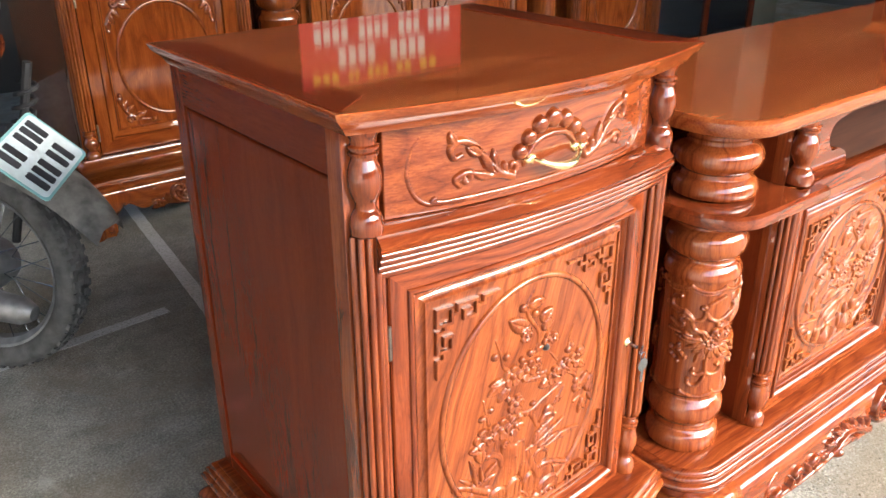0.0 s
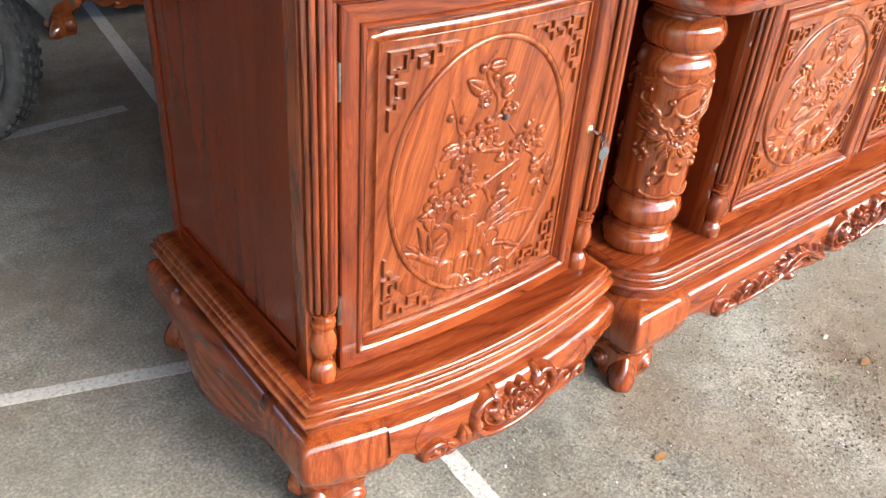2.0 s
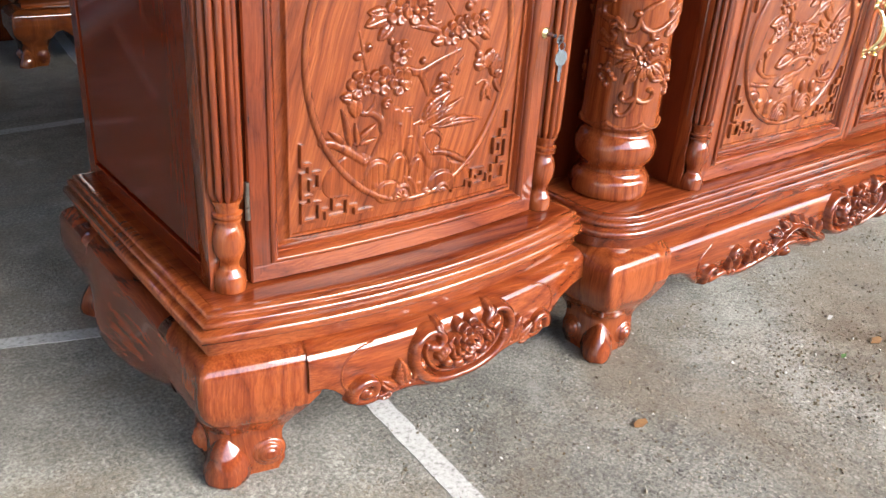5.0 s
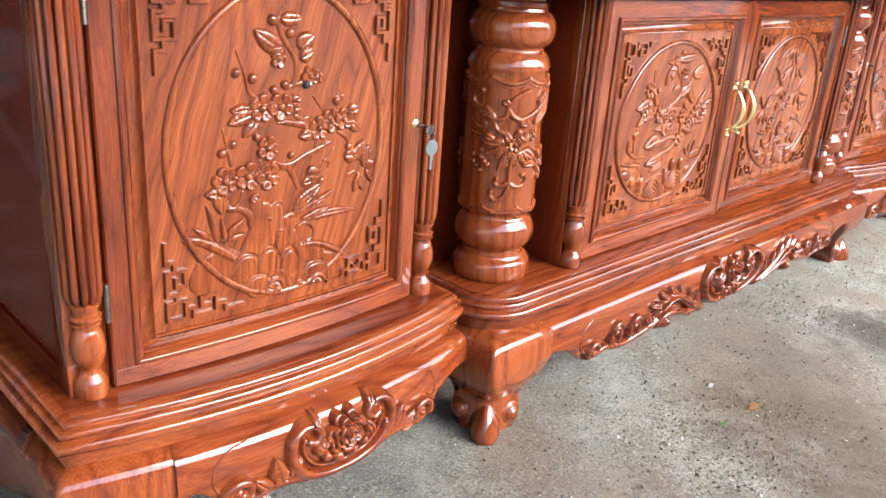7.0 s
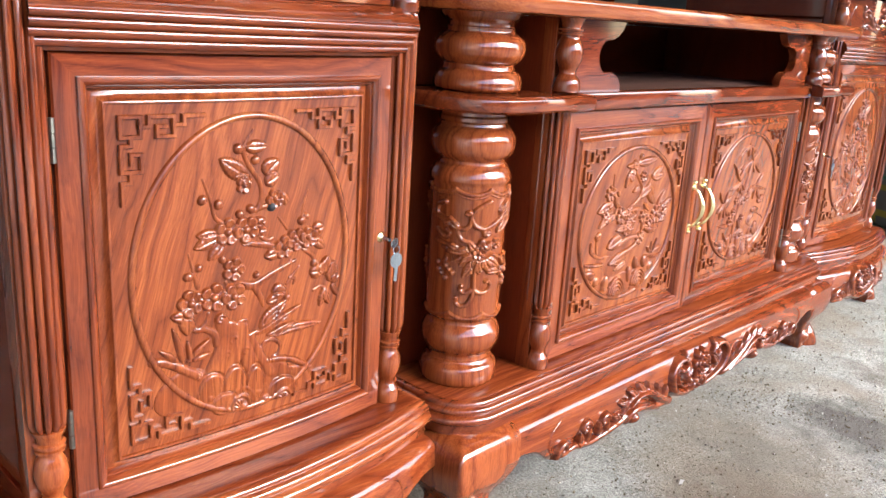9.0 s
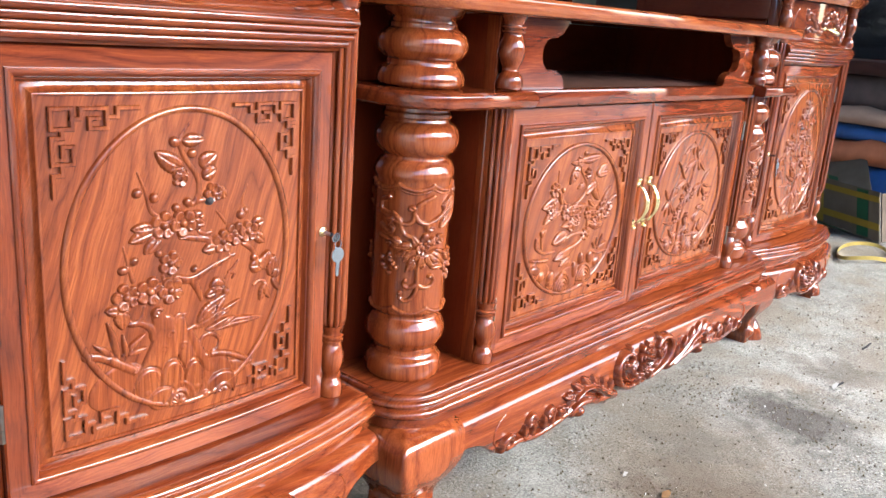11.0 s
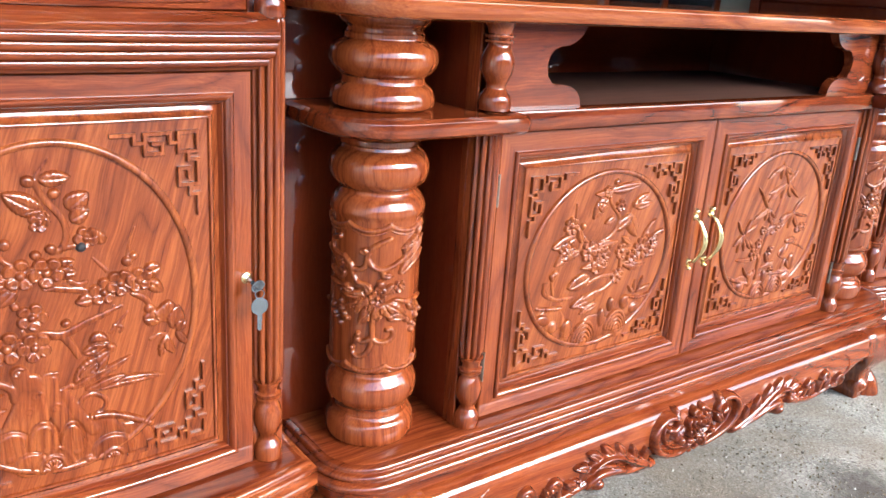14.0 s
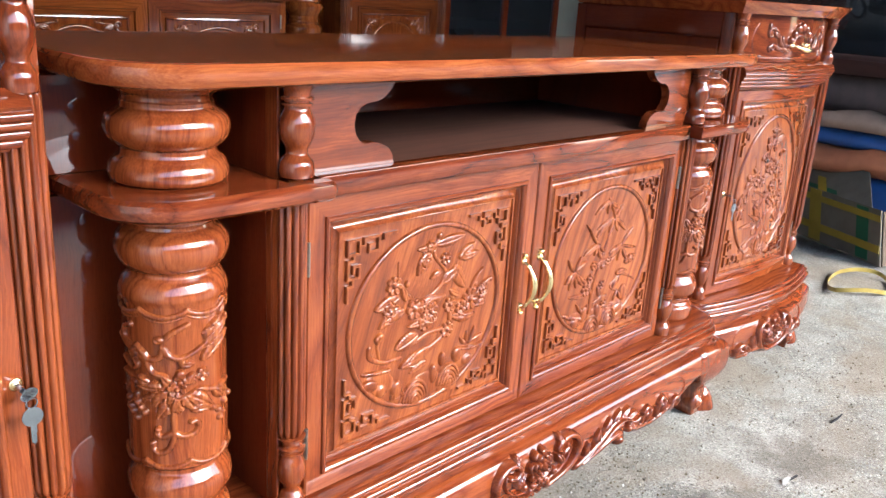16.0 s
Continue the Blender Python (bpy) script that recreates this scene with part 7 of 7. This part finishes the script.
    for y in (-0.10, 0.10):
        bm = bmesh.new()
        a, b = B(0.0, y * 1.15, W + 0.02), B(-0.13, y * 1.05, 0.80)
        tube(bm, [a, b], 0.012, 8)
        pts = []
        for i in range(97):
            t, q = i / 96, 2 * math.pi * 9 * i / 96
            pts.append(a.lerp(b, 0.25 + 0.65 * t) + f * 0.026 * math.cos(q) + s * 0.026 * math.sin(q))
        tube(bm, pts, 0.0062, 6)
        part("shock_absorber", bm, black_plastic, bike, "black coil shock absorber")
    # mudguard, following the wheel and running out behind
    bm, rings = bmesh.new(), []
    for i in range(19):
        t = i / 18
        a = radians(60 + 98 * t)
        r = 0.325 + 0.105 * t * t
        half = 0.090 - 0.034 * t ** 6
        c = (r * math.cos(a), W + r * math.sin(a))
        rings.append([B(c[0] * (1 - 0.10 * abs(k) ** 2 * 0.6), half * k, c[1] - 0.035 * abs(k) ** 2) for k in (-1, -0.7, -0.35, 0, 0.35, 0.7, 1)] + [B(c[0] * 0.955, half * k, c[1] - 0.014 - 0.035 * abs(k) ** 2) for k in (1, 0.5, 0, -0.5, -1)])
    loops(bm, rings, True, True)
    part("mudguard", bm, grey_plastic, bike, "dusty grey plastic rear mudguard")
    # plate on its bracket, facing backwards and up
    pu, pv = Vector((0.658, 0.721, 0.216)).normalized(), Vector((-0.629, 0.357, 0.693)).normalized()
    pn = pu.cross(pv)
    c0 = Vector((-0.060, 1.200, 0.679))

    def Q(u, v, w):
        return c0 + pu * u + pv * v + pn * w

    def quad(u0, u1, v0, v1, w0, w1):
        bm = bmesh.new()
        r = min(0.012, (u1 - u0) * 0.2, (v1 - v0) * 0.2)
        pts = []
        for cu, cv, a0 in ((u1 - r, v1 - r, 0), (u0 + r, v1 - r, 90), (u0 + r, v0 + r, 180), (u1 - r, v0 + r, 270)):
            pts += [(cu + r * math.cos(radians(a0 + 30 * k)), cv + r * math.sin(radians(a0 + 30 * k))) for k in range(4)]
        loops(bm, [[Q(u, v, w) for u, v in pts] for w in (w0, w1)], True, True)
        return bm
    plate = part("number_plate", quad(-0.101, 0.101, -0.0745, 0.0745, 0.0, 0.002), plate_rim, bike, "white number plate with a pale green rim")
    part("plate_face", quad(-0.095, 0.095, -0.0685, 0.0685, 0.002, 0.0032), plate_white, plate)
    for v, us in ((0.036, (-0.062, -0.034, 0.012, 0.040, 0.066)), (-0.034, (-0.068, -0.040, -0.012, 0.026, 0.056))):
        for u in us:
            part("bar", quad(u - 0.010, u + 0.010, v - 0.026, v + 0.026, 0.0034, 0.0042), ink, plate)
    bm = bmesh.new()
    tube(bm, [B(-0.02, 0, 0.64), B(-0.16, 0.02, 0.66), Q(0, 0.02, -0.014)], 0.02, 8)
    tube(bm, [Q(-0.07, 0.05, -0.006), Q(0.07, 0.05, -0.006)], 0.005, 6)
    part("bracket", bm, black_plastic, bike)
    bm = bmesh.new()
    loops(bm, [[B(x, w * math.cos(a), z + h * math.sin(a)) for a in np.linspace(0, 2 * math.pi, 18, endpoint=False)] for x, w, h, z in ((-0.12, 0.04, 0.02, 0.945), (-0.10, 0.08, 0.04, 0.945), (0.00, 0.11, 0.05, 0.93), (0.12, 0.12, 0.055, 0.91), (0.32, 0.125, 0.05, 0.88), (0.55, 0.11, 0.045, 0.85), (0.65, 0.08, 0.03, 0.84))], True, True)
    part("seat", bm, black_plastic, bike, "black vinyl seat")
    bm = bmesh.new()
    loops(bm, [[B(x, w * math.cos(a), z + h * math.sin(a)) for a in np.linspace(0, 2 * math.pi, 18, endpoint=False)] for x, w, h, z in ((-0.105, 0.05, 0.03, 0.855), (-0.09, 0.085, 0.05, 0.85), (0.00, 0.10, 0.062, 0.83), (0.13, 0.115, 0.09, 0.77), (0.4, 0.12, 0.16, 0.62), (0.6, 0.11, 0.17, 0.55), (0.75, 0.08, 0.14, 0.52))], True, True)
    guard = bmesh.new()
    loops(guard, [[B(x, w * math.cos(a), z + h * math.sin(a)) for a in np.linspace(0, 2 * math.pi, 14, endpoint=False)] for x, w, h, z in ((-0.05, 0.03, 0.05, 0.72), (-0.03, 0.06, 0.09, 0.71), (0.04, 0.085, 0.11, 0.69), (0.12, 0.09, 0.12, 0.66), (0.35, 0.09, 0.14, 0.52))], True, True)
    part("inner_guard", guard, black_plastic, bike, "black inner rear guard")
    part("side_cover", bm, maroon, bike, "dark maroon painted body")
    bm = bmesh.new()
    loops(bm, [[B(x, w * math.cos(a), z + h * math.sin(a)) for a in np.linspace(0, 2 * math.pi, 16, endpoint=False)] for x, w, h, z in ((0.35, 0.06, 0.08, 0.32), (0.45, 0.12, 0.12, 0.32), (0.7, 0.12, 0.12, 0.33), (0.8, 0.08, 0.09, 0.34))], True, True)
    part("engine", bm, alloy, bike)
    bm = bmesh.new()
    tube(bm, [B(0.35, 0.10, 0.26), B(0.33, 0.19, 0.03), B(0.33, 0.21, 0.006)], 0.009, 8)
    part("side_stand", bm, alloy, bike)
    # front wheel and fork
    bm, rings = bmesh.new(), []
    for i in range(49):
        a = 2 * math.pi * i / 48
        rings.append([B(1.22 + r * math.cos(a), y, W + r * math.sin(a)) for r, y in ((0.21, -0.022), (0.25, -0.036), (0.275, -0.022), (0.282, 0), (0.275, 0.022), (0.25, 0.036), (0.21, 0.022))])
    loops(bm, rings, True)
    fw = part("front_wheel", bm, rubber, bike)
    bm = bmesh.new()
    for y in (-0.07, 0.07):
        tube(bm, [B(1.22, y, W), B(1.08, y, 0.72), B(1.02, y, 0.92)], 0.018, 8)
    tube(bm, [B(0.98, -0.32, 1.0), B(1.02, -0.12, 0.95), B(1.02, 0.12, 0.95), B(0.98, 0.32, 1.0)], 0.014, 8)
    part("fork", bm, alloy, bike)
    return bike


motorbike()
